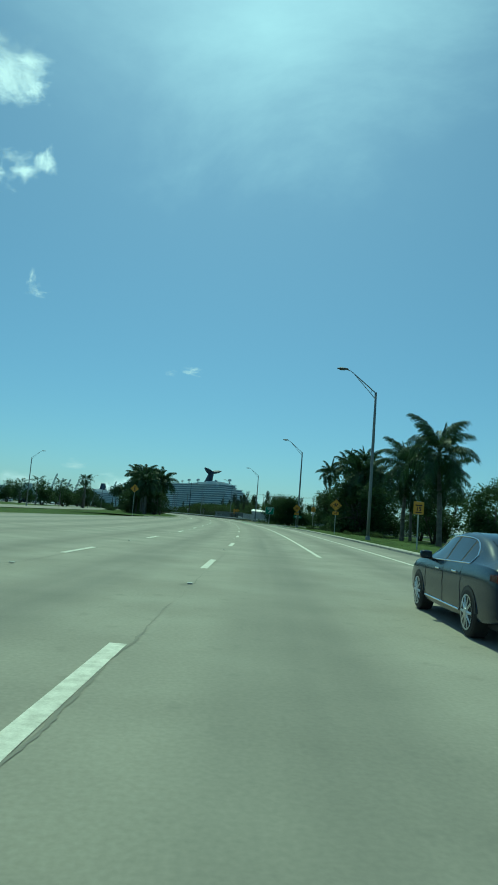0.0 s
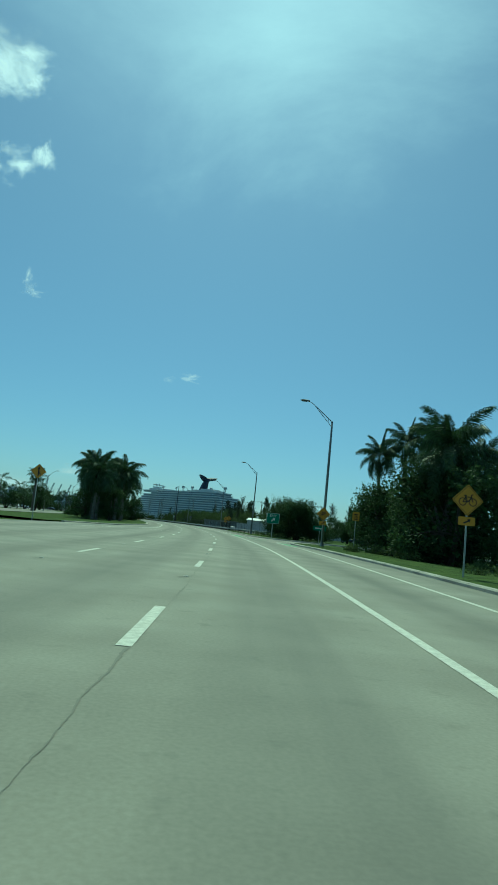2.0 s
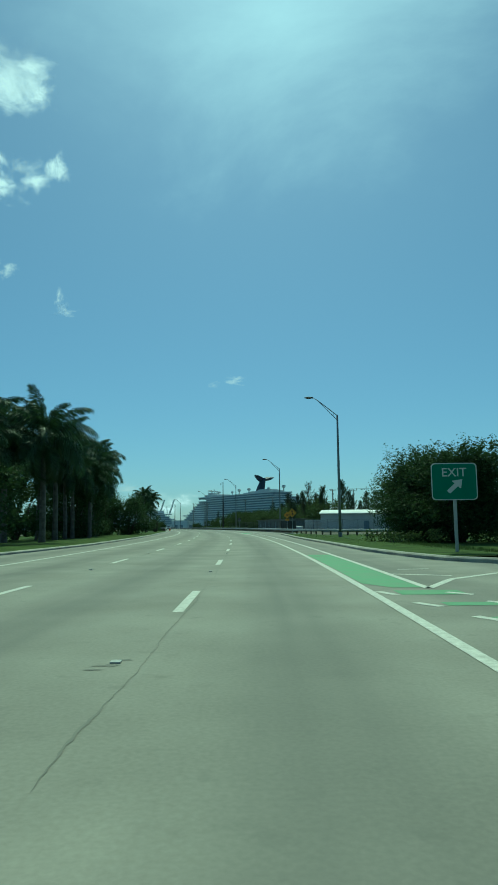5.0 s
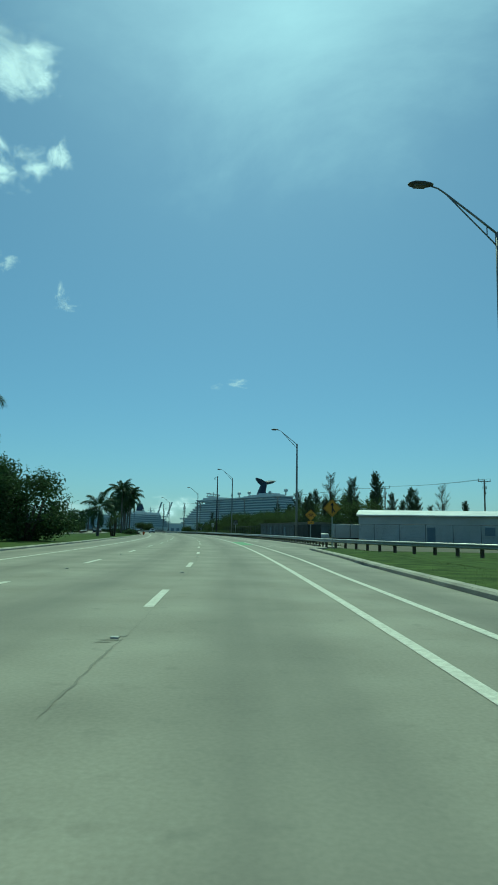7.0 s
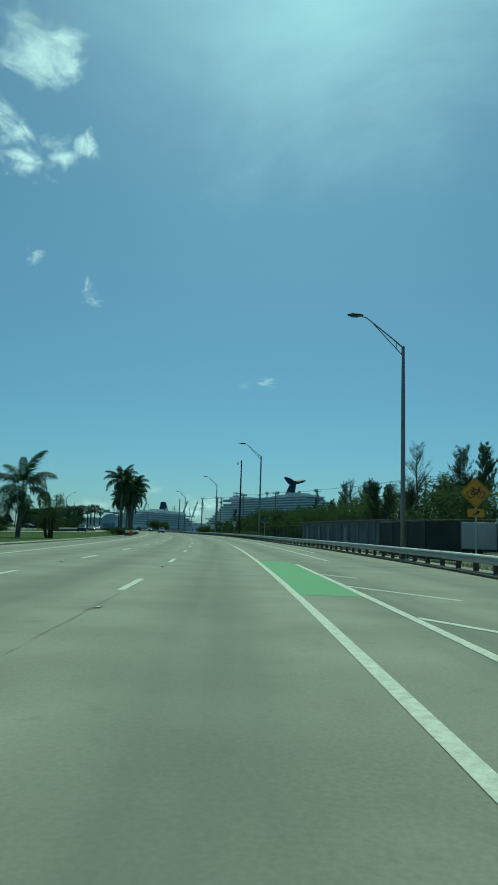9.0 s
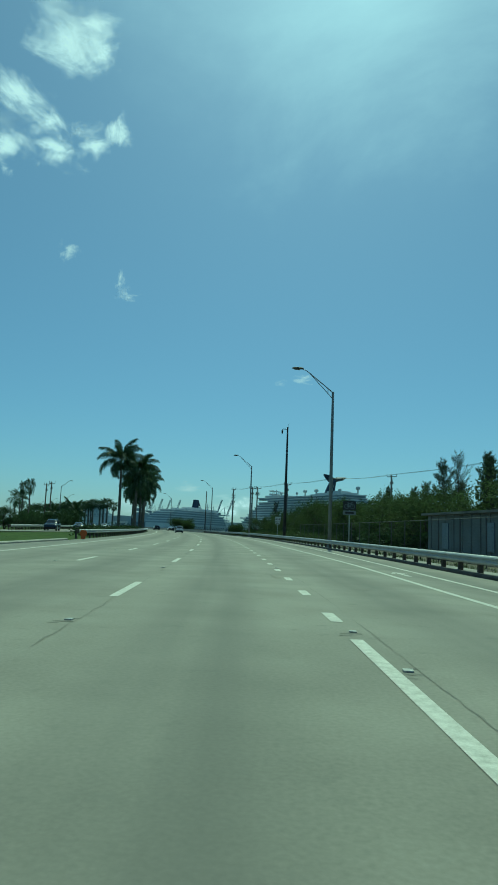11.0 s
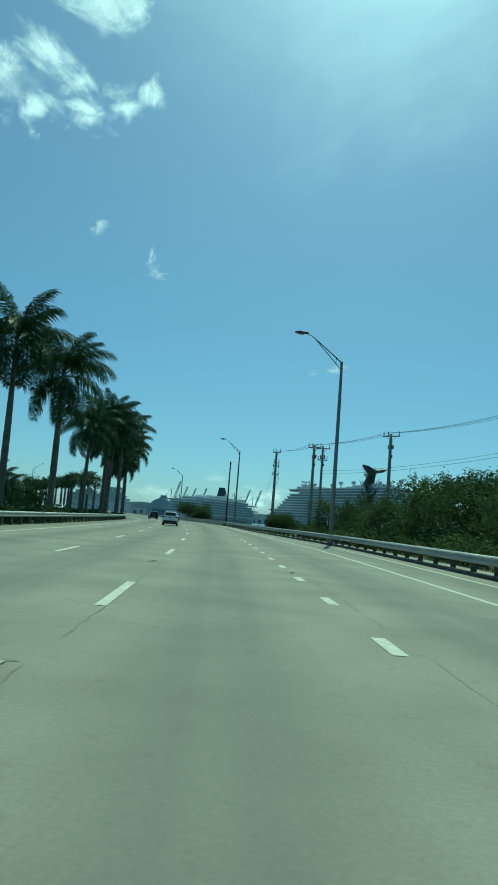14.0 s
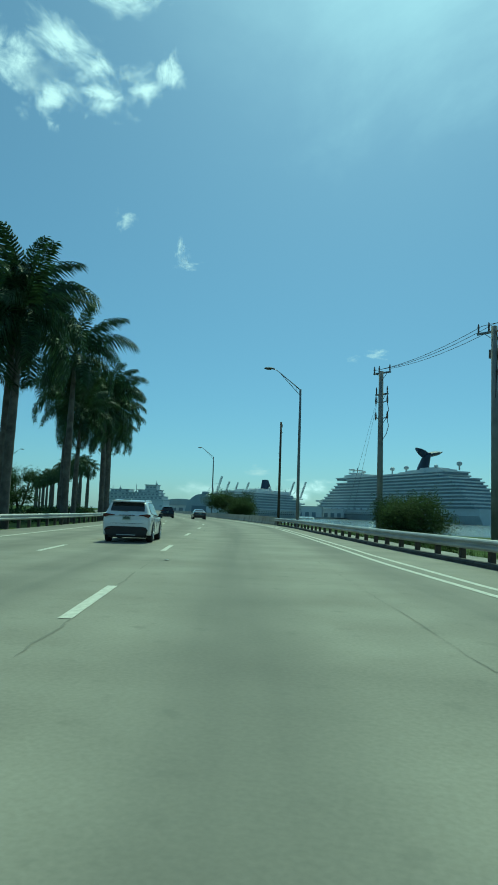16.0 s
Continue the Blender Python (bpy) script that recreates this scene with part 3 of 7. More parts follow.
def beam(points, name, label, posts=1.9, side=1, z0=0.0):
    """Steel w-beam guardrail: a corrugated band on timber posts with spacer blocks."""
    ob = thing(name, label, "guardrail")
    pts = [Vector((p[0], p[1], 0)) for p in points]
    prof = [(0.00, 0.42), (0.04, 0.44), (0.075, 0.48), (0.075, 0.52), (0.01, 0.565), (0.01, 0.595), (0.075, 0.64), (0.075, 0.68), (0.04, 0.72), (0.0, 0.74)]
    v, f = [], []
    acc, marks = 0.0, []
    for i, p in enumerate(pts):
        d = (pts[min(i + 1, len(pts) - 1)] - pts[max(i - 1, 0)]).normalized()
        s = Vector((-d.y, d.x, 0)) * side
        for x, z in prof:
            v.append(tuple(p + s * x + Vector((0, 0, z + z0))))
        for x, z in reversed(prof):
            v.append(tuple(p + s * (x - 0.004) + Vector((0, 0, z + z0))))
    n = 2 * len(prof)
    for i in range(len(pts) - 1):
        for j in range(n):
            f.append((i * n + j, i * n + (j + 1) % n, (i + 1) * n + (j + 1) % n, (i + 1) * n + j))
    part("rail_beam", Shape().add(v, f), MAT["steel"], ob, "galvanised corrugated steel beam")
    post = Shape().box((0, 0, 0.32), (0.15, 0.2, 0.8), bevel=0.012).mesh("post", MAT["timber"])
    block = Shape().box((0, 0, 0.58), (0.12, 0.15, 0.32), bevel=0.01).mesh("spacer_block", MAT["timber"])
    left = 0.0
    for a, b in zip(pts, pts[1:]):
        d = (b - a)
        k = left
        while k < d.length:
            p = a + d.normalized() * k
            turn = math.atan2(-d.x, d.y)
            s = Vector((-d.y, d.x, 0)).normalized() * side
            part("post", post, None, ob, at=Matrix.Translation(p - s * 0.24) @ Matrix.Rotation(turn, 4, "Z"))
            part("spacer_block", block, None, ob, at=Matrix.Translation(p - s * 0.075) @ Matrix.Rotation(turn, 4, "Z"))
            k += posts
        left = k - d.length
    return ob


beam([(33, 186), (28.5, 193), (24.5, 200), (21.0, 206.5)] + [on_road(knots(RAIL, y), y) for y in range(216, 443, 4)] + [on_road(knots(RAIL, 442), 442)], "guardrail", "long galvanised steel guardrail on timber posts beside the road")
beam([on_road(-9.5 - 0.5 * max(0, (313 - y) / 4), y) for y in range(309, 560, 4)], "guardrail", "galvanised steel guardrail on timber posts along the median", side=-1)
beam([on_road(-25.4, y) for y in range(344, 408, 4)], "guardrail", "galvanised steel guardrail along the far carriageway", side=-1)
# the strip of stained concrete under the rail
flat("rail_footing", strip(lambda y: knots(RAIL, y) - 0.05, lambda y: knots(RAIL, y) + 1.9, 216, 442, 4.0, z=0.01, uv=False), MAT["footing"], road)


# the concrete parapet that takes over from the rail over the water
wall = tagged(new("parapet"), "low weathered pale concrete parapet beside the road", "parapet", kind="structure")
for i in range(42):
    y = 442.3 + 6 * i
    a, b = on_road(7.45, y), on_road(7.45, y + 5.97)
    d = (b - a).normalized()
    s = Vector((d.y, -d.x, 0))
    prof = [(0.0, -0.2), (0.0, 0.12), (0.10, 0.3), (0.14, 0.84), (0.36, 0.84), (0.42, -0.2)]
    v = [p + s * x + Vector((0, 0, z)) for p in (a, b) for x, z in prof]
    n = len(prof)
    part("parapet_segment", Shape().add(v, [tuple(range(n)), tuple(range(2 * n - 1, n - 1, -1))] + [(k, n + k, n + (k + 1) % n, (k + 1) % n) for k in range(n)]), MAT["curb"], wall)


def street_lamp():
    """Tall aluminium street lamp: tapered pole, truss arm of two tubes, flat cobra head."""
    ob = thing("street_lamp", "tall grey aluminium street lamp with a truss arm", "street lamp", "street lamps along the road")
    part("base_plate", Shape().tube([(0, 0, -0.1), (0, 0, 0.12), (0, 0, 0.45), (0, 0, 0.5)], [0.22, 0.22, 0.19, 0.13], 12), MAT["dull_steel"], ob)
    part("pole", Shape().tube([(0, 0, 0.4), (0, 0, 5), (0, 0, 10), (0, 0, 12.8)], [0.15, 0.135, 0.115, 0.09], 12), MAT["dull_steel"], ob, smooth=True)
    upper = [(0, 0, 12.72), (-0.8, 0, 13.36), (-1.6, 0, 13.98), (-2.05, 0, 14.33), (-2.3, 0, 14.5), (-2.65, 0, 14.6)]
    lower = [(0, 0, 12.2), (-0.6, 0, 12.83), (-1.2, 0, 13.45), (-1.95, 0, 14.24)]
    part("arm", Shape().tube(upper, [0.045, 0.042, 0.04, 0.036, 0.032, 0.03], 8).tube(lower, 0.03, 8), MAT["dull_steel"], ob, smooth=True)
    part("brace", Shape().tube([(-0.42, 0, 13.05), (-0.42, 0, 12.64)], 0.02, 6).tube([(-0.08, 0, 12.26), (-0.08, 0, 12.8)], 0.03, 6), MAT["dull_steel"], ob)
    head = Shape()
    rings = [(-2.5, 0.07, 0.06), (-2.64, 0.15, 0.09), (-2.93, 0.22, 0.10), (-3.23, 0.23, 0.095), (-3.41, 0.15, 0.06), (-3.48, 0.05, 0.02)]
    n = 12
    for x, w, h in rings:
        head.v += [(x, w * math.cos(a), 14.63 + h * math.sin(a) * (1.15 if math.sin(a) > 0 else 0.7)) for a in (2 * math.pi * i / n for i in range(n))]
    for i in range(len(rings) - 1):
        head.f += [(i * n + j, i * n + (j + 1) % n, (i + 1) * n + (j + 1) % n, (i + 1) * n + j) for j in range(n)]
    head.f += [tuple(range(n)), tuple(range(len(rings) * n - 1, (len(rings) - 1) * n - 1, -1))]
    part("lamp_head", head, MAT["fence_post"], ob, "grey flat lamp head", smooth=True)
    part("lens", Shape().box((-3.03, 0, 14.56), (0.46, 0.3, 0.06), bevel=0.02), MAT["lens"], ob, "frosted lens")
    return ob


def at_ground(x, y, turn=0.0, z=0.0):
    return Matrix.Translation((x, y, z)) @ Matrix.Rotation(radians(turn), 4, "Z")


lamp = street_lamp()
lamp.matrix_basis = at_ground(15.5, 53.2, -4) @ Matrix.Scale(0.983, 4)
for x, y, turn in ((19.93, 111.2, 0), (20.9, 184.5, 2), (18.1, 243.9, 5), (9.0, 308.6, 8), (-3.1, 375.4, 11), (-19.1, 437.9, 15), (-45.6, 511.0, 20)):
    copy_thing(lamp, at_ground(x, y, turn) @ Matrix.Scale(knots([(111, 1.045), (184, 1.05), (244, 1.0), (308, 1.05), (375, 1.05), (438, 1.02), (506, 1.0)], y), 4))
for x, y, turn in ((-33, 144, 176), (-33.5, 239, 184), (-37.5, 311, 190), (-55, 416, 192), (-82, 493, 196), (-106.5, 540, 198), (-133, 590, 198)):
    copy_thing(lamp, at_ground(x, y, turn) @ Matrix.Scale(0.83, 4))


def utility_pole(height, arms, label, thick=0.17, mat="concrete_pole", extras=True):
    """A pole with crossarms, insulators and a transformer can."""
    ob = thing("utility_pole", label, "utility pole", "utility poles")
    part("shaft", Shape().tube([(0, 0, -0.2), (0, 0, height)], [thick, thick * 0.7], 10), MAT[mat], ob, smooth=True)
    for k, (z, half) in enumerate(arms):
        part("crossarm", Shape().box((0, 0.12, z), (2 * half, 0.11, 0.12), bevel=0.01), MAT["pole_wood" if mat != "concrete_pole" else "dull_steel"], ob)
        for x in (-half + 0.08, -half * 0.35, half - 0.08):
            part("insulator", Shape().tube([(x, 0.12, z + 0.05), (x, 0.12, z + 0.14), (x, 0.12, z + 0.26), (x, 0.12, z + 0.38), (x, 0.12, z + 0.5), (x, 0.12, z + 0.58)], [0.03, 0.06, 0.045, 0.06, 0.045, 0.02], 8), MAT["ceramic"], ob)
        part("arm_brace", Shape().tube([(-half * 0.6, 0.13, z - 0.03), (0, 0.12, z - 0.55)], 0.02, 5).tube([(half * 0.6, 0.13, z - 0.03), (0, 0.12, z - 0.55)], 0.02, 5), MAT["dull_steel"], ob)
    if extras:
        part("transformer", Shape().tube([(0.3, 0, height - 1.75), (0.3, 0, height - 1.72), (0.3, 0, height - 1.3), (0.3, 0, height - 1.25)], [0.09, 0.12, 0.12, 0.06], 12), MAT["dull_steel"], ob)
        part("switch_gear", Shape().box((-0.28, 0.05, height - 1.5), (0.1, 0.1, 0.5), bevel=0.02).box((0.28, -0.1, height - 2.6), (0.14, 0.12, 0.35), bevel=0.02), MAT["ceramic"], ob)
        part("riser_cable", Shape().tube([(0.15, -0.1, height - 0.3), (0.3, -0.14, height - 1.0), (0.2, -0.16, height - 2.2), (0.12, -0.14, height - 4)], 0.022, 6), MAT["cable"], ob)
    return ob


POLES = [(42, 338, 13.4), (23.6, 381.3, 12.9), (12.4, 385.8, 12.2), (3.0, 402.9, 12.2), (-5.85, 414.6, 11.8), (-11.8, 426.2, 11.9)]
poles = []
for i, (x, y, h) in enumerate(POLES):
    p = utility_pole(h, [(h - 0.25, 1.05)] if i < 5 else [(h - 0.1, 0.75), (h - 1.7, 0.55)], "grey concrete utility pole with crossarm and insulators", thick=0.24, extras=i < 5)
    p.matrix_basis = at_ground(x, y, -35)
    poles.append(p)
for z in (9.7, 8.5):
    for side in (-1, 1):
        part("bracket", Shape().tube([(0, 0.1, z - 0.15), (side * 0.5, 0.1, z)], 0.035, 6), MAT["ceramic"], poles[-1], "dark steel bracket")
        part("insulator", Shape().tube([(side * 0.5, 0.1, z - 0.2), (side * 0.5, 0.1, z - 0.05), (side * 0.5, 0.1, z + 0.15), (side * 0.5, 0.1, z + 0.4)], [0.03, 0.075, 0.075, 0.03], 8), MAT["ceramic"], poles[-1])
    part("riser_cable", Shape().tube([(0.5, 0.1, z - 0.2), (0.62, 0.1, z - 0.7), (0.45, 0.05, z - 1.3), (0.2, -0.05, z - 1.7)], 0.025, 6), MAT["cable"], poles[-1])
p = utility_pole(12.0, [(11.65, 1.0), (10.1, 0.7)], "weathered utility pole with a single crossarm standing close to its twin", thick=0.2)
p.matrix_basis = at_ground(-4.75, 416.3, -20)
p = utility_pole(13.1, [], "tall dark slim utility pole with small brackets and no crossarm", thick=0.18, mat="pole_wood", extras=False)
p.matrix_basis = at_ground(-24.3, 461.7)
part("bracket", Shape().box((0.14, 0, 12.6), (0.14, 0.1, 0.4), bevel=0.02).box((0.16, 0, 11.7), (0.2, 0.08, 0.12), bevel=0.02).box((-0.15, 0, 9.0), (0.16, 0.08, 0.1), bevel=0.02), MAT["ceramic"], p)
for x, y, h in ((44.4, 310.9, 12.0), (57.5, 284.0, 11.8), (-55.8, 408.3, 10.5), (-54.4, 407.9, 10.9)):
    q = utility_pole(h, [(h - 0.3, 1.15)], "wooden utility pole with a crossarm", mat="pole_wood")
    q.matrix_basis = at_ground(x, y, -30)


def wire(a, b, sag, r=0.012):
    pts = [Vector(a) + (Vector(b) - Vector(a)) * t - Vector((0, 0, sag * 4 * t * (1 - t))) for t in (i / 10 for i in range(11))]
    return pts


overhead = thing("overhead_cables", "thin black overhead cables sagging between the utility poles", "cable")
ends = [(57.5, 284, 11.8), (44.4, 310.9, 12.0), (42, 338, 13.4)] + POLES[1:]
for (ax, ay, az), (bx, by, bz) in zip(ends, ends[1:]):
    for dx, dz in ((-0.75, 0.12), (0.0, 0.15), (0.75, 0.12)):
        part("cable", Shape().tube(wire((ax + dx * 0.8, ay - dx * 0.5, az + dz), (bx + dx * 0.8, by - dx * 0.5, bz + dz), 0.35), 0.016, 5, caps=False), MAT["cable"], overhead)
for k in (0.0, 0.35):
    part("cable", Shape().tube(wire((-4.75, 416.3, 8.3 + k), (12.4, 385.8, 8.7 + k), 0.5), 0.016, 5, caps=False), MAT["cable"], overhead)
    part("cable", Shape().tube(wire((-11.8, 426.2, 10.9), (-14.6 + k * 1.6, 428, 0.1), 0.0), 0.008, 5, caps=False), MAT["cable"], overhead)

mast = thing("camera_mast", "tall thick dark steel camera mast with a hooded dome camera", "camera mast", at=at_ground(4.02, 353.4))
part("shaft", Shape().tube([(0, 0, -0.2), (0, 0, 5), (0, 0, 11), (0, 0, 17.3)], [0.27, 0.23, 0.18, 0.12], 12), MAT["dark_steel"], mast, smooth=True)
part("camera_arm", Shape().tube([(0, 0, 16.95), (-0.62, 0, 16.98), (-0.78, 0, 16.93), (-0.82, 0, 16.72)], [0.07, 0.06, 0.06, 0.05], 8), MAT["dark_steel"], mast)
part("camera_housing", Shape().tube([(-0.82, 0, 16.8), (-0.82, 0, 16.72), (-0.82, 0, 16.45), (-0.82, 0, 16.4)], [0.07, 0.13, 0.14, 0.1], 12), MAT["dark_steel"], mast, "dark camera housing", smooth=True)
part("dome_camera", Shape().tube([(-0.82, 0, 16.42), (-0.82, 0, 16.34), (-0.82, 0, 16.25), (-0.82, 0, 16.2)], [0.11, 0.12, 0.09, 0.03], 12), MAT["lens"], mast, "grey clear dome", smooth=True)
part("antenna", Shape().tube([(0.1, 0, 17.05), (0.1, 0, 17.8)], 0.015, 6), MAT["dark_steel"], mast)
part("equipment_box", Shape().box((0.0, -0.3, 1.6), (0.5, 0.3, 0.9), bevel=0.02), MAT["dark_steel"], mast)


# ---- palms, trees and shrubs ----
def frond_mesh(name, length, rise, droop, leaf, seed, per_side=27):
    """A plumed palm frond: starts at the origin, leaves along +x, arches and hangs; leaflets stand out on all sides and droop."""
    r = random.Random(seed)
    s = Shape()
    n = per_side
    pts, p, a = [], Vector((0, 0, 0)), rise
    for i in range(n + 1):
        pts.append(p.copy())
        a -= droop / n * (0.5 + 1.1 * i / n)
        p = p + Vector((math.cos(a), 0, math.sin(a))) * length / n
    s.tube(pts[::3], [0.05 * (1 - 0.85 * i / len(pts[::3])) for i in range(len(pts[::3]))], 5, caps=False)
    for i in range(4, n + 1):
        t = i / n
        p = pts[i]
        d = (pts[i] - pts[i - 1]).normalized()
        up = Vector((0, 1, 0)).cross(d) * -1
        size = leaf * (0.55 + 0.75 * math.sin(math.pi * min(1, 0.15 + 0.8 * t))) * (1.0 - 0.3 * t)
        for side in (-1, 1):
            for layer in (0, 1, 2):
                lift = (0.55, 0.0, -0.5)[layer] + r.uniform(-0.2, 0.2)
                out = (Vector((0, side, 0)) * 0.8 + d * 0.5 + up * lift).normalized()
                k = size * r.uniform(0.75, 1.1)
                q = p + d * r.uniform(0, 0.1)
                mid = q + out * k * 0.55 + Vector((0, 0, -0.06 * k))
                tip = q + out * k * 0.85 + Vector((0, 0, -0.8 * k))
                w = d * (0.036 + 0.014 * r.random())
                s.add([q - w * 0.6, q + w * 0.6, mid + w, mid - w, tip], [(0, 1, 2, 3), (3, 2, 4)])
    return s.mesh(name, MAT["frond"])


FRONDS = [frond_mesh("frond", 4.3, 0.3, 1.45, 0.85, 11), frond_mesh("frond", 4.2, 0.25, 1.9, 0.85, 12), frond_mesh("frond", 4.0, 0.2, 1.0, 0.75, 13), frond_mesh("frond", 3.6, 0.1, 2.0, 0.8, 14)]
FAR_FRONDS = [frond_mesh("frond", 4.3, 0.3, 1.45, 1.05, 16, 12), frond_mesh("frond", 4.2, 0.25, 1.9, 1.05, 17, 12), frond_mesh("frond", 4.0, 0.2, 1.0, 0.95, 18, 12), frond_mesh("frond", 3.6, 0.1, 2.0, 1.0, 19, 12)]
SPEAR = frond_mesh("frond", 2.9, 0.0, 0.12, 0.22, 15)


def palm(height, seed, label, trunk=0.24, fronds=19, spread=1.0, lean=0.3, spear=True, plumes=None):
    """A royal palm: swelling grey trunk, smooth green crownshaft, arching fronds."""
    r = random.Random(seed)
    ob = thing("palm_tree", label, "palm tree", "palms")
    h = height - 1.0 - 3.1 * spread
    dx, dy = r.uniform(-lean, lean), r.uniform(-lean, lean)
    n = 22
    axis = [(dx * (i / n) ** 2, dy * (i / n) ** 2, -0.2 + (h + 0.2) * i / n) for i in range(n + 1)]
    radii = [trunk * (1.25 - 0.35 * min(1, 5 * i / n) + 0.22 * math.sin(math.pi * i / n) - 0.38 * (i / n) ** 2) * (1.03 if i % 2 else 0.98) for i in range(n + 1)]
    part("trunk", Shape().tube(axis, radii, 10), MAT["palm_trunk"], ob, smooth=True)
    top = Vector(axis[-1])
    part("crownshaft", Shape().tube([top - Vector((0, 0, 0.05)), top + Vector((0, 0, 0.35)), top + Vector((0, 0, 1.0)), top + Vector((0, 0, 1.35))], [trunk * 0.85, trunk * 0.8, trunk * 0.5, trunk * 0.3], 9), MAT["shaft"], ob, smooth=True)
    for i in range(fronds):
        turn = 2.39996 * i + r.uniform(-0.25, 0.25)
        k = i / (fronds - 1)
        tilt = radians(68 - 108 * k + r.uniform(-10, 10))
        plume = plumes or FRONDS
        me = plume[2] if k < 0.25 else plume[0] if k < 0.55 else plume[1] if k < 0.85 else plume[3]
        m = Matrix.Translation(top + Vector((0, 0, 1.25 - 0.45 * k))) @ Matrix.Rotation(turn, 4, "Z") @ Matrix.Rotation(-tilt, 4, "Y") @ Matrix.Scale(spread * r.uniform(0.85, 1.1), 4)
        part("frond", me, None, ob, at=m)
    if spear:
        part("frond", SPEAR, None, ob, at=Matrix.Translation(top + Vector((0, 0, 1.2))) @ Matrix.Rotation(radians(-80), 4, "Y"))
    return ob


def leaf_cloud(shape, blobs, count, size, r, bunch=5):
    """Leaves in clumps: small bent quads gathered round random centres inside ellipsoids (x, y, z, rx, ry, rz)."""
    weights = [b[3] * b[4] * b[5] for b in blobs]
    for _ in range(count):
        b = r.choices(blobs, weights)[0]
        while True:
            d = Vector((r.uniform(-1, 1), r.uniform(-1, 1), r.uniform(-1, 1)))
            if 0.05 < d.length < 1:
                break
        d = d.normalized() * (0.3 + 0.7 * r.random() ** 0.5)
        c = Vector((b[0] + d.x * b[3], b[1] + d.y * b[4], b[2] + d.z * b[5]))
        for _k in range(bunch):
            q = c + Vector((r.gauss(0, 1), r.gauss(0, 1), r.gauss(0, 0.8))) * size * 0.95
            a = Vector((r.uniform(-1, 1), r.uniform(-1, 1), r.uniform(-0.6, 0.6))).normalized()
            o = a.orthogonal().normalized()
            o = (Matrix.Rotation(r.uniform(0, 6.28), 3, a) @ o) * size * 0.6 * r.uniform(0.7, 1.2)
            a = a * size * r.uniform(0.7, 1.3)
            shape.add([q - a * 0.5, q + o * 0.5 - a * 0.05, q + a * 0.5, q - o * 0.5 - a * 0.05], [(0, 1, 2, 3)])
    return shape


def tree(height, width, seed, label, leaves=900, size=0.22, mat="leaf", base=0.3, stems=3, name="tree", category="tree", core=0, sprigs=0):
    """A broad-leaved tree: forking trunk and limbs with an uneven crown of clumped leaves."""
    r = random.Random(seed)
    ob = thing(name, label, category, "roadside trees")
    wood = Shape()
    blobs = []
    for i in range(stems):
        a = 6.28 * i / stems + r.uniform(-0.5, 0.5)
        reach = width * 0.22 * r.uniform(0.7, 1.3)
        top = Vector((math.cos(a) * reach, math.sin(a) * reach, height * 0.62))
        foot = Vector((math.cos(a) * 0.12 * stems * 0.5, math.sin(a) * 0.12 * stems * 0.5, -0.15))
        mid = foot.lerp(top, 0.45) + Vector((r.uniform(-0.2, 0.2), r.uniform(-0.2, 0.2), 0.2))
        wood.tube([foot, mid, top], [0.05 * height ** 0.7 + 0.03, 0.035 * height ** 0.7, 0.02 * height ** 0.5], 7)
        for j in range(3):
            b = a + r.uniform(-1.2, 1.2)
            out = width * 0.5 * r.uniform(0.5, 0.95)
            end = Vector((math.cos(b) * out, math.sin(b) * out, height * r.uniform(base + 0.12, 0.9)))
            wood.tube([mid, mid.lerp(end, 0.5) + Vector((0, 0, 0.25)), end], [0.022 * height ** 0.7, 0.015 * height ** 0.7, 0.008], 5)
            k = width * r.uniform(0.15, 0.26)
            blobs.append((end.x, end.y, end.z, k, k, k * r.uniform(0.6, 0.9)))
    for _ in range(int(6 + width)):
        a, q = r.uniform(0, 6.28), math.sqrt(r.random())
        z = height * r.uniform(base + 0.05, 0.97)
        k = width * r.uniform(0.10, 0.2)
        fall = math.sqrt(max(0.05, 1 - ((z / height - (base + 1) / 2) / (0.62 * (1 - base))) ** 2))
        blobs.append((math.cos(a) * q * width * 0.46 * fall, math.sin(a) * q * width * 0.46 * fall, min(z, height - k * 0.7), k, k, k * 0.75))
    part("trunk", wood, MAT["bark"], ob, smooth=True)
    crown = Shape()
    if core:
        # larger shaded leaves inside, small ones outside
        leaf_cloud(crown, [(b[0] * 0.85, b[1] * 0.85, b[2] - 0.1 * b[5], b[3] * 0.75, b[4] * 0.75, b[5] * 0.75) for b in blobs], core, size * 1.8, r, 7)
    upper = [q for q in blobs if q[2] > height * 0.45]
    for _ in range(sprigs):
        # young shoots that stand out of the crown
        b = r.choice(upper)
        a = r.uniform(0, 6.28)
        p = Vector((b[0] + math.cos(a) * b[3] * 0.7, b[1] + math.sin(a) * b[4] * 0.7, b[2] + b[5] * r.uniform(0.3, 0.8)))
        up = Vector((math.cos(a) * 0.35, math.sin(a) * 0.35, r.uniform(0.6, 1.1))) * r.uniform(0.5, 0.95)
        for k in range(4):
            q = p + up * (k / 3)
            leaf_cloud(crown, [(q.x, q.y, q.z, 0.24 * (1.25 - k / 4), 0.24 * (1.25 - k / 4), 0.24)], 5, size * 0.85, r, 2)
    leaf_cloud(crown, blobs, leaves, size, r, 4 if core else 5)
    part("crown", crown, MAT[mat], ob)
    return ob


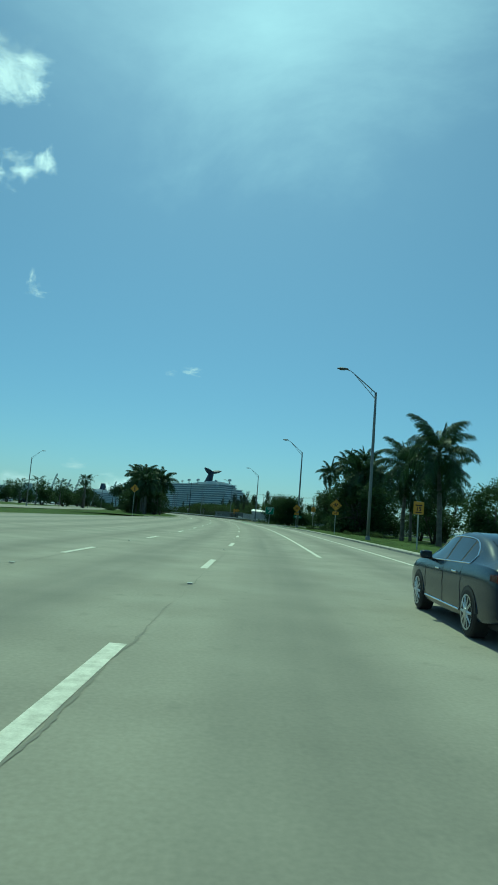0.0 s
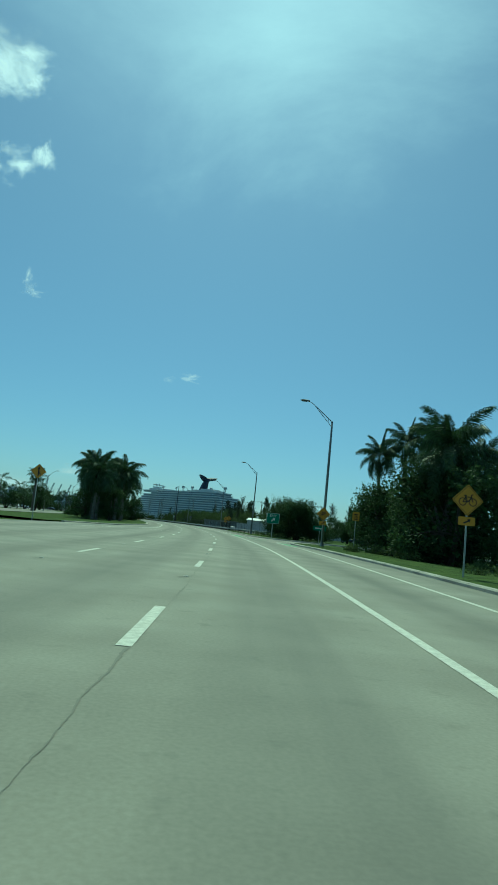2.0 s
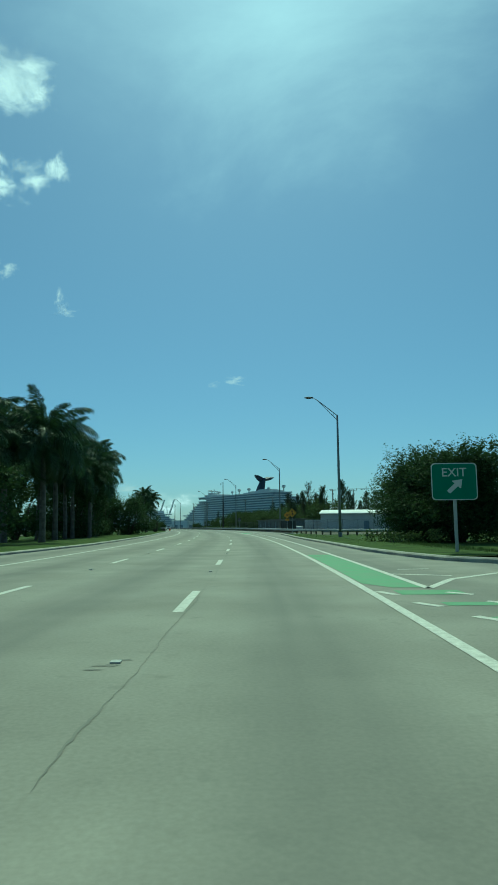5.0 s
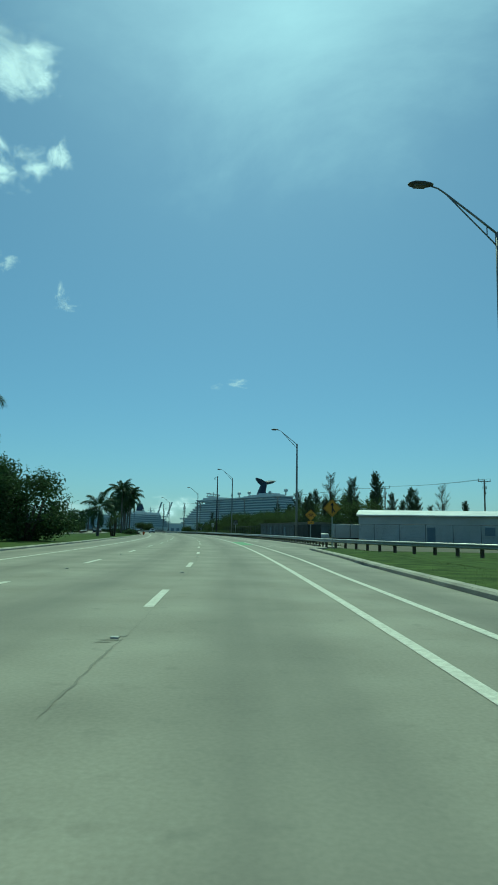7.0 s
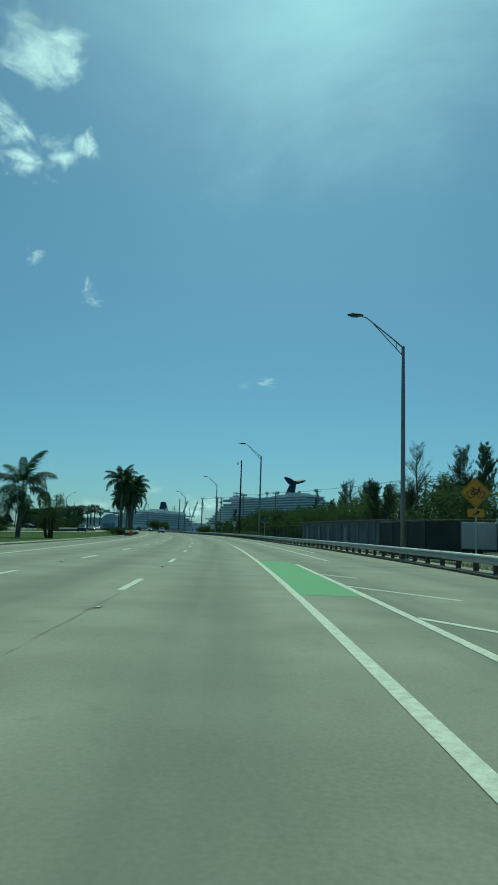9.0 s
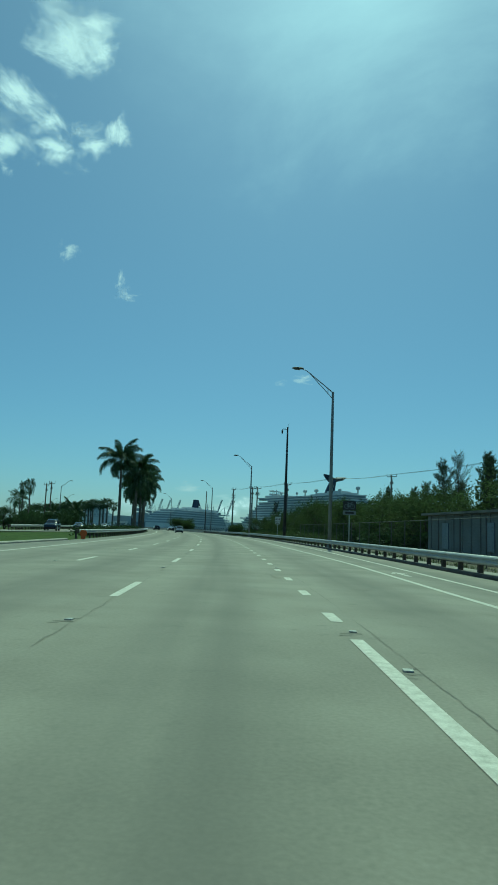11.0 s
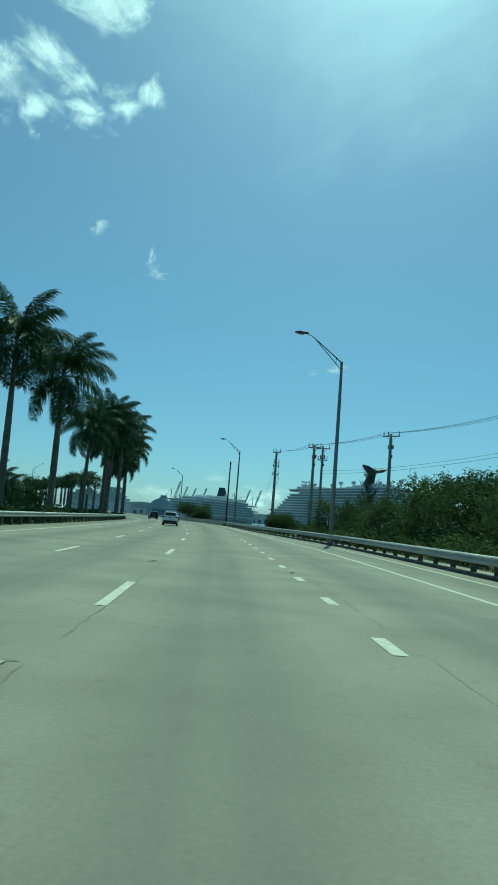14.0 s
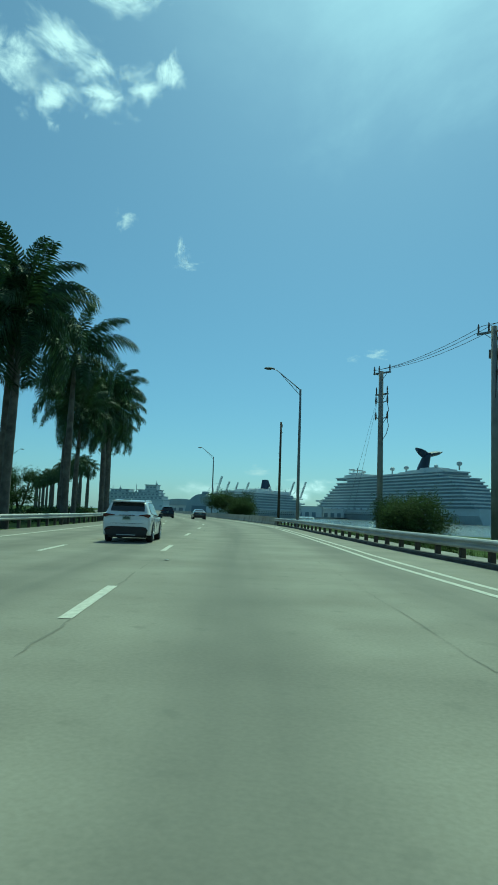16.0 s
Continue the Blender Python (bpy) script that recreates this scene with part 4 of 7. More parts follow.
def pine(height, seed, label):
    """A casuarina: slim leaders with steep upswept boughs, each a plume of fine needles with a pointed tip."""
    r = random.Random(seed)
    ob = thing("casuarina_tree", label, "tree", "casuarina trees")
    wood, crown = Shape(), Shape()
    n = 8
    axis = [Vector((0.2 * math.sin(i * 0.9 + seed), 0.2 * math.cos(i * 0.7 + seed), height * i / n)) for i in range(n + 1)]
    axis[0].z = -0.2
    wood.tube(axis, [0.16 * (1 - 0.9 * i / n) for i in range(n + 1)], 6)
    for i in range(84):
        t = r.uniform(0.1, 1.0)
        p = axis[0].lerp(axis[-1], t)
        a = r.uniform(0, 6.28)
        long = height * 0.36 * (1.12 - t) ** 0.6 * r.uniform(0.4, 1.1)
        lean = r.uniform(0.35, 0.7)
        e = p + Vector((math.cos(a) * long * lean, math.sin(a) * long * lean, long * r.uniform(0.55, 0.95)))
        wood.tube([p, p.lerp(e, 0.5) - Vector((0, 0, 0.08 * long)), e], [0.028, 0.018, 0.005], 4)
        grow = (e - p).normalized()
        for _ in range(int(7 + 17 * long)):
            k = r.uniform(0.25, 1.0)
            wide = 0.3 * (1.12 - k) + 0.03
            q = p.lerp(e, k) + Vector((r.gauss(0, wide), r.gauss(0, wide), r.gauss(0, wide * 0.8))) * 0.75
            d = (grow * 0.8 + Vector((r.uniform(-0.6, 0.6), r.uniform(-0.6, 0.6), r.uniform(-0.1, 0.7)))).normalized() * r.uniform(0.22, 0.5)
            w = d.orthogonal().normalized() * 0.04
            crown.add([q - w, q + w, q + d + w * 0.15, q + d - w * 0.15], [(0, 1, 2, 3)])
    part("trunk", wood, MAT["bark"], ob, smooth=True)
    part("crown", crown, MAT["needle"], ob)
    return ob


def shrub(name, length, depth, height, seed, label, mat="hedge", leaves=330, size=0.215):
    r = random.Random(seed)
    ob = thing(name, label, "shrub", "roadside shrubs")
    blobs = []
    for _ in range(max(4, int(length * 2.2))):
        k = height * r.uniform(0.3, 0.48)
        blobs.append((r.uniform(-length / 2, length / 2), r.uniform(-depth / 2, depth / 2), max(k * 0.8, height * r.uniform(0.3, 0.68)), k, k, k * 0.8))
    stems = Shape()
    for b in blobs[::2]:
        stems.tube([(b[0] * 0.9, b[1] * 0.9, -0.1), (b[0], b[1], b[2])], [0.03, 0.01], 5)
    part("stems", stems, MAT["bark"], ob)
    part("foliage", leaf_cloud(leaf_cloud(Shape(), blobs, leaves // 5, size, r), blobs, leaves, size * 0.6, r, 3), MAT[mat], ob)
    return ob


P1 = palm(12.0, 1, "tall royal palm with dark green arching fronds on a grey trunk", fronds=20, spread=1.12)
P2 = palm(13.4, 2, "royal palm with a full drooping crown of dark fronds", fronds=22, trunk=0.26, spread=1.15)
P3 = palm(17.2, 3, "tall royal palm on a smooth grey trunk in the median", trunk=0.26, fronds=21, spread=1.2)
P4 = palm(15.9, 4, "tall royal palm with an upright spear leaf in the median", trunk=0.26, fronds=20, spread=1.25)
P5 = palm(6.9, 5, "short palm with ragged drooping fronds on the lawn", trunk=0.2, fronds=13, spread=0.85, spear=False)
P6 = palm(9.4, 6, "slender palm with a small ragged crown", trunk=0.16, fronds=14, spread=0.75, spear=False, plumes=FAR_FRONDS)
P8 = palm(11.6, 8, "slim royal palm with a compact crown above the thicket", trunk=0.22, fronds=22, spread=0.66)
P8.matrix_basis = at_ground(24.8, 108.5, 30)
P9 = palm(13.8, 9, "tall royal palm with a full crown above the thicket", trunk=0.25, fronds=22, spread=0.8)
P9.matrix_basis = at_ground(27.8, 110.2, 0)
copy_thing(P9, at_ground(30.3, 107.8, 140) @ Matrix.Scale(1.03, 4))
P1.matrix_basis = at_ground(24.0, 59.1, 20)
P2.matrix_basis = at_ground(28.4, 101.5, 0) @ Matrix.Scale(0.9, 4)
P3.matrix_basis = at_ground(-27.8, 374.9, 0)
P4.matrix_basis = at_ground(-26.0, 379.8, 40)
P5.matrix_basis = at_ground(-10.8, 260.7, 0)
P6.matrix_basis = at_ground(36.5, 88.8, 0)
rnd = random.Random(21)
# height of the median palms, by their place
MEDIAN_TOPS = {(-32.0, 402.0): 14.0, (-33.2, 412.0): 16.6, (-32.1, 410.7): 15.4, (-35.1, 423.8): 16.5, (-36.9, 429.0): 12.0,
               (-41.1, 435.0): 15.2, (-39.6, 440.8): 16.3, (-41.8, 447.2): 15.6, (-45.2, 454.6): 15.5, (-48.2, 462.6): 14.6}
for src, spots in ((P1, [(51.0, 171.0), (25.4, 73.5), (29.0, 96.0), (26.0, 95.0)]), (P2, [(44.6, 168.0), (47.5, 165.5), (-10.4, 168.9), (-7.6, 177.9), (-11.7, 185.7), (-8.9, 198.2), (-12.0, 176.0), (-8.3, 184.2), (-12.6, 196.0), (-9.2, 158.6)]),
                   (P1, [(-9.8, 161.3), (-7.1, 190.2), (-11.0, 207.6), (-8.6, 152.6), (-8.4, 156.3), (-9.5, 163.5), (-10.2, 171.5), (-9.8, 203.6)]),
                   (P3, [(-33.2, 412.0), (-35.1, 423.8), (-41.1, 435.0), (-41.8, 447.2), (-48.2, 462.6)]),
                   (P4, [(-32.0, 402.0), (-32.1, 410.7), (-36.9, 429.0), (-39.6, 440.8), (-45.2, 454.6)]),
                   (P6, [(42.9, 79.2), (46.4, 69.7), (35.0, 141.0), (-34.5, 230.9), (-41.5, 241.5), (-59.3, 274.2), (-42.9, 198.2), (-36.9, 202.9), (-51.1, 212.2)])):
    for x, y in spots:
        k = rnd.uniform(0.84, 1.06)
        if src in (P3, P4):
            k = MEDIAN_TOPS.get((x, y), 15.8) / (17.2 if src == P3 else 15.9)
        elif x < 0 and 150 < y < 165:
            k *= 0.94
        copy_thing(src, at_ground(x, y, rnd.uniform(0, 360)) @ Matrix.Scale(k, 4))

T1 = tree(6.7, 12.8, 31, "broad dense dark green tree standing behind the exit sign", leaves=11500, size=0.17, base=0.02, stems=5, core=3600, sprigs=24)
T1.matrix_basis = at_ground(27.2, 165.4)
T2 = tree(6.6, 8.2, 32, "dense shady dark green tree on the verge", leaves=1750, size=0.225, base=0.04, stems=4, core=360, sprigs=24)
T2.matrix_basis = at_ground(25.0, 104.0)
T3 = tree(7.0, 6.8, 33, "round leafy tree in the roadside thicket", leaves=950, size=0.235, base=0.12, stems=3, core=200, sprigs=16)
T3.matrix_basis = at_ground(34.8, 84.2)
for src, spots in ((T2, [(28.8, 109.2), (26.8, 98.0), (31.2, 101.5), (25.4, 92.2), (33.4, 136.0), (38.5, 138.0), (-13.0, 177.9), (-9.9, 193.6), (-12.7, 204.0), (-10.9, 213.4), (-14.6, 231.0),]),
                   (T3, [(42.0, 60.1), (46.2, 72.0), (33.0, 66.0), (36.0, 72.5), (-33.0, 224.0), (46.0, 184.0), (52.0, 172.0), (-15.2, 189.1), (-13.4, 222.0), (-45.1, 290.1), (-46.8, 274.2), (46.7, 189.1), (40.9, 200.5)])):
    for x, y in spots:
        copy_thing(src, at_ground(x, y, rnd.uniform(0, 360)) @ Matrix.Scale(rnd.uniform(0.85, 1.15), 4))
# thicket and casuarinas beyond the fence, up to the shore
T5 = tree(6.4, 7.0, 36, "dark leafy tree far off across the causeway", leaves=420, size=0.46, base=0.1, stems=3)
T5.matrix_basis = at_ground(-84.0, 330.0)
for x, y in ((-38.0, 215.0), (-46.0, 222.0), (-55.0, 230.0), (-62.0, 240.0)):
    copy_thing(T5, at_ground(x, y, rnd.uniform(0, 360)) @ Matrix.Scale(rnd.uniform(0.95, 1.2), 4))
T4 = tree(6.2, 8.2, 34, "bushy green tree in the thicket behind the guardrail", leaves=1250, size=0.205, mat="hedge", base=0.02, stems=4, core=260, sprigs=26)
T4.matrix_basis = at_ground(17.8, 336.1)
UNDER = [(16.6, 333.5, 1.0)]  # feet of the thicket, filled with scrub below
for x, y, k in ((14.2, 346.9, .95), (21.3, 344.5, 1.05), (10.4, 357.7, .9), (17.2, 356.5, 1.1), (7.4, 367.2, .85), (13.7, 368.4, 1.0), (4.6, 376.8, .8), (10.9, 379.2, 1.0), (2.7, 386.4, .7), (19.5, 320.5, 1.0), (16.5, 327.7, .9), (23.1, 330.2, 1.1), (25.5, 310.9, 1.1),
                (27.3, 296.3, 1.1), (18.6, 387.6, .9), (25.5, 362.5, 1.2), (31.3, 351.7, 1.2), (0.4, 393.6, .6), (-0.4, 398.0, .62), (1.8, 389.5, .62), (32.7, 281.5, 1.1), (28.1, 270.5, 1.0), (6.9, 392.4, .7)):
    k *= rnd.uniform(0.82, 1.22)
    copy_thing(T4, at_ground(x, y, rnd.uniform(0, 360), -0.5) @ Matrix.Scale(k, 4))
    UNDER.append((x - 1.2, y - 2.6, k))
C1 = pine(11.4, 49.6, "feathery casuarina tree with broken upswept boughs")
C2 = pine(9.6, 50.7, "slim feathery casuarina tree")
C1.matrix_basis = at_ground(30.4, 382.8)
C2.matrix_basis = at_ground(26.8, 375.6)
for src, spots in ((C1, [(33.8, 370.8), (38.4, 356.5), (44.3, 318.1), (51.4, 310.9), (56.2, 306.1), (30.4, 274.2), (37.4, 287.7), (40.8, 326.5), (28.0, 284.0), (24.0, 388.8)]), (C2, [(35.1, 380.4), (42.0, 363.7), (49.0, 320.5), (32.7, 280.3), (26.2, 279.1), (24.4, 291.3), (58.6, 298.7), (46.7, 344.5), (18.8, 396.0), (36.4, 392.4), (24.0, 343.0)])):
    for x, y in spots:
        copy_thing(src, at_ground(x, y, rnd.uniform(0, 360)) @ Matrix.Scale(rnd.uniform(0.8, 1.1) if src == C1 else rnd.uniform(0.62, 0.88), 4))
for x, y, k in ((8.2, 379.0, 0.78), (12.5, 366.0, 0.9), (10.5, 386.0, 0.82), (16.0, 374.0, 1.0), (20.5, 356.0, 1.0), (6.6, 395.0, 1.0), (11.0, 396.0, 1.1), (14.5, 393.0, 1.1)):
    copy_thing(T3, at_ground(x, y, rnd.uniform(0, 360), -0.1) @ Matrix.Scale(k, 4))
# bushes by the shore
B1 = tree(4.0, 7.0, 51, "round sunlit mangrove bush on the shore behind the guardrail", leaves=3800, size=0.15, mat="hedge", base=0.0, stems=5, name="bush", category="bush", core=700, sprigs=40)
B1.matrix_basis = at_ground(-10.2, 420.0, 0, -0.55) @ Matrix.Scale(0.74, 4)
for x, y, k in ((14.3, 410.4, .8), (21.3, 404.4, .9)):
    copy_thing(B1, at_ground(x, y, rnd.uniform(0, 360)) @ Matrix.Scale(k, 4))
H1 = shrub("hedge", 5.0, 1.2, 1.0, 61, "low clipped bright green hedge")
H1.matrix_basis = at_ground(21.2, 159.6, 5)
for x, y, k in ((20.0, 100.1, .8), (22.9, 97.1, 1.0), (21.7, 91.2, .8), (24.6, 84.0, .7), (19.8, 74.4, .6), (-10.1, 166.6, .8), (-9.5, 183.5, .9), (-10.4, 200.5, .8), (-9.5, 152.5, .6), (24.0, 78.0, .6)):
    copy_thing(H1, at_ground(x, y, rnd.uniform(60, 120)) @ Matrix.Scale(k, 4))
# the far tree line on the other side of the causeway
for i in range(30):
    y = 170 + i * 15 + rnd.uniform(-5, 5)
    x = -60 - i * 4.4 + rnd.uniform(-12, 12)
    src = rnd.choice((T5, T5, P6, T5, P6))
    copy_thing(src, at_ground(x, y, rnd.uniform(0, 360)) @ Matrix.Scale(rnd.uniform(0.7, 1.15), 4))
# shrubs and short palms on the far verge, beyond the other carriageway
for i in range(15):
    p = on_road(-28.5 + rnd.uniform(-0.9, 0.9), 352 + i * 5.6)
    copy_thing(T3 if i % 3 == 0 else T5, at_ground(p.x, p.y, rnd.uniform(0, 360), -0.1) @ Matrix.Scale(rnd.uniform(0.36, 0.52), 4))
for u, y, k in ((-29.0, 396, 0.75), (-28.0, 423, 0.95), (-28.5, 434, 0.9), (-30.5, 440, 1.1)):
    p = on_road(u, y)
    copy_thing(P5, at_ground(p.x, p.y, rnd.uniform(0, 360)) @ Matrix.Scale(k, 4))
for x, y, k in ((-68.7, 456.5, 0.85), (-72.5, 462.0, 0.7), (-78.0, 449.0, 0.7), (-64.0, 425.0, 0.5), (-72.0, 438.0, 0.6)):
    copy_thing(T5, at_ground(x, y, rnd.uniform(0, 360)) @ Matrix.Scale(k, 4))
for x, y, k in ((-96.8, 481.8, 1.3), (-80.4, 449.5, 1.2), (-86.0, 462.0, 1.1)):
    copy_thing(P6, at_ground(x, y, rnd.uniform(0, 360)) @ Matrix.Scale(k, 4))
p = on_road(9.2, 487)
copy_thing(B1, at_ground(p.x, p.y, 70, -0.1) @ Matrix.Scale(1.5, 4))
p = on_road(10.6, 483)
copy_thing(B1, at_ground(p.x, p.y, 200, -0.1) @ Matrix.Scale(1.0, 4))
for y in range(332, 398, 5):
    p = on_road(knots(RAIL, y) + 4.6 + rnd.uniform(-0.4, 0.6), y)
    copy_thing(H1, at_ground(p.x, p.y, 90 + heading(y) + rnd.uniform(-15, 15), -0.1) @ Matrix.Scale(rnd.uniform(1.1, 1.6), 4))
for i in range(26):
    x, y = -66 - rnd.uniform(0, 45), 300 + i * 8
    copy_thing(rnd.choice((T5, T5, T5, P6)), at_ground(x - max(0, y - 400) * 0.25, y, rnd.uniform(0, 360)) @ Matrix.Scale(rnd.uniform(0.5, 0.9), 4))
for x, y, k in ((-50.0, 412.0, 0.7), (-54.0, 416.0, 0.75), (-58.5, 411.0, 0.7), (-63.0, 418.0, 0.8), (-70.0, 400.0, 0.85), (-76.0, 392.0, 0.8), (-67.0, 380.0, 0.7)):
    copy_thing(T5, at_ground(x, y, rnd.uniform(0, 360), -0.1) @ Matrix.Scale(k, 4))
H2 = shrub("hedge", 5.4, 1.4, 1.1, 62, "low dark green hedge under the median palms", mat="leaf", leaves=340, size=0.24)
p = on_road(-14.5, 386)
H2.matrix_basis = at_ground(p.x, p.y, 90 + heading(386), -0.1)
for y in range(326, 482, 5):
    p = on_road((-14.5 if y > 388 else -11.8) + rnd.uniform(-0.6, 0.6), y)
    copy_thing(H2, at_ground(p.x, p.y, 90 + heading(y) + rnd.uniform(-12, 12), -0.1) @ Matrix.Scale(rnd.uniform(0.9, 1.25), 4))
for x, y, k in ((27.8, 345.0, 1.1), (32.5, 347.0, 1.12), (30.0, 338.0, 1.0), (36.5, 342.0, 1.05)):
    copy_thing(C1, at_ground(x, y, rnd.uniform(0, 360), -0.1) @ Matrix.Scale(k, 4))
for x, y, k in ((44.0, 192.0, 0.7), (51.0, 206.0, 1.0), (57.0, 200.0, 0.8), (63.0, 210.0, 0.9), (49.0, 216.0, 0.8), (38.0, 205.0, 0.5), (70.0, 195.0, 0.9), (60.0, 186.0, 0.7)):
    copy_thing(T3, at_ground(x, y, rnd.uniform(0, 360), -0.1) @ Matrix.Scale(k, 4))
for x, y, k in ((24.0, 281.0, 0.6), (27.0, 283.0, 0.55), (30.3, 281.0, 0.74), (31.8, 284.0, 0.68), (39.0, 281.0, 0.74), (40.5, 279.0, 0.62), (42.5, 281.0, 0.82), (44.2, 283.0, 0.7), (45.8, 280.0, 0.55)):
    copy_thing(C1, at_ground(x, y, rnd.uniform(0, 360), -0.1) @ Matrix.Scale(k, 4))
for x, y in ((47.0, 222.0), (53.0, 226.0), (60.0, 224.0), (66.0, 230.0)):
    copy_thing(C2, at_ground(x, y, rnd.uniform(0, 360), -0.1))
P7 = palm(10.9, 7, "date palm with a dense round crown of short stiff fronds", trunk=0.34, fronds=40, spread=0.62, spear=False, lean=0.1, plumes=FAR_FRONDS)
P7.matrix_basis = at_ground(-31.3, 214.0, 0)
for x, y, k in ((-58.3, 401.0, 0.98), (-55.8, 399.0, 1.02)):
    copy_thing(P7, at_ground(x, y, rnd.uniform(0, 360)) @ Matrix.Diagonal((0.48, 0.48, k, 1)))
# two clumps of date palms past the far carriageway, in a slanting row
for i in range(20):
    x, y = (-61.5 - 3.05 * i, 484 + 4.55 * i) if i < 12 else (-101 - 3.2 * (i - 12), 544 + 5.0 * (i - 12))
    copy_thing(P7, at_ground(x + rnd.uniform(-0.8, 0.8), y, rnd.uniform(0, 360)) @ Matrix.Scale(rnd.uniform(0.86, 1.0), 4))
for x, y, k in ((-80.0, 488.0, 1.0), (-84.5, 493.0, 1.25), (-77.5, 480.0, 0.8), (-88.5, 489.0, 1.1), (-92.0, 484.0, 1.1), (-81.5, 497.0, 1.2)):
    copy_thing(T3, at_ground(x, y, rnd.uniform(0, 360), -0.1) @ Matrix.Scale(k, 4))
copy_thing(T3, at_ground(-6.3, 157.5, 60) @ Matrix.Scale(0.8, 4))
copy_thing(T2, at_ground(-6.9, 215.0, 100) @ Matrix.Scale(0.85, 4))
for src, x, y, k in ((P1, 28.2, 78.5, 0.72), (P1, 27.0, 66.5, 0.8), (T3, 31.5, 84.0, 0.85), (T3, 28.8, 72.5, 0.62)):
    copy_thing(src, at_ground(x, y, rnd.uniform(0, 360)) @ Matrix.Scale(k, 4))
copy_thing(P1, at_ground(-5.4, 166.5, 130) @ Matrix.Scale(0.98, 4))
copy_thing(P2, at_ground(-8.2, 186.8, 200) @ Matrix.Scale(0.9, 4))
for x, y, k in UNDER:
    copy_thing(H2, at_ground(x, y, 90 + heading(y) + rnd.uniform(-30, 30), -0.15) @ Matrix.Scale(1.5 + 0.5 * k, 4))
for x, y, k in ((27.6, 354.0, 1.1), (29.8, 351.0, 0.8), (24.4, 352.0, 0.62), (22.6, 350.0, 0.6)):
    copy_thing(C1, at_ground(x, y, rnd.uniform(0, 360), -0.1) @ Matrix.Scale(k, 4))
# airy young tree at the end of the thicket, and low shrubs behind the rail there
T6 = tree(4.9, 3.2, 57, "young leafy tree with an open airy crown behind the guardrail", leaves=900, size=0.12, mat="hedge", base=0.22, stems=5, sprigs=14)
T6.matrix_basis = at_ground(-0.9, 397.5)
copy_thing(T4, at_ground(-2.9, 399.0, 70, -0.1) @ Matrix.Scale(0.62, 4))
copy_thing(C1, at_ground(0.7, 400.0, 20, -0.1) @ Matrix.Scale(0.66, 4))
for y, k in ((404, 0.55), (408, 0.6), (412, 0.5)):
    p = on_road(knots(RAIL, y) + 2.6, y)
    copy_thing(H1, at_ground(p.x, p.y, 90 + heading(y), -0.1) @ Matrix.Scale(k, 4))
copy_thing(T6, at_ground(-8.9, 263.0, 20) @ Matrix.Scale(0.8, 4))
# dark hedge along the far edge of the lawn
for i in range(19):
    p = on_road(-31.0 + rnd.uniform(-0.6, 0.6), 218 + i * 5.6)
    copy_thing(H2, at_ground(p.x, p.y, 90 + heading(p.y) + rnd.uniform(-10, 10), -0.1) @ Matrix.Scale(rnd.uniform(0.8, 1.2), 4))


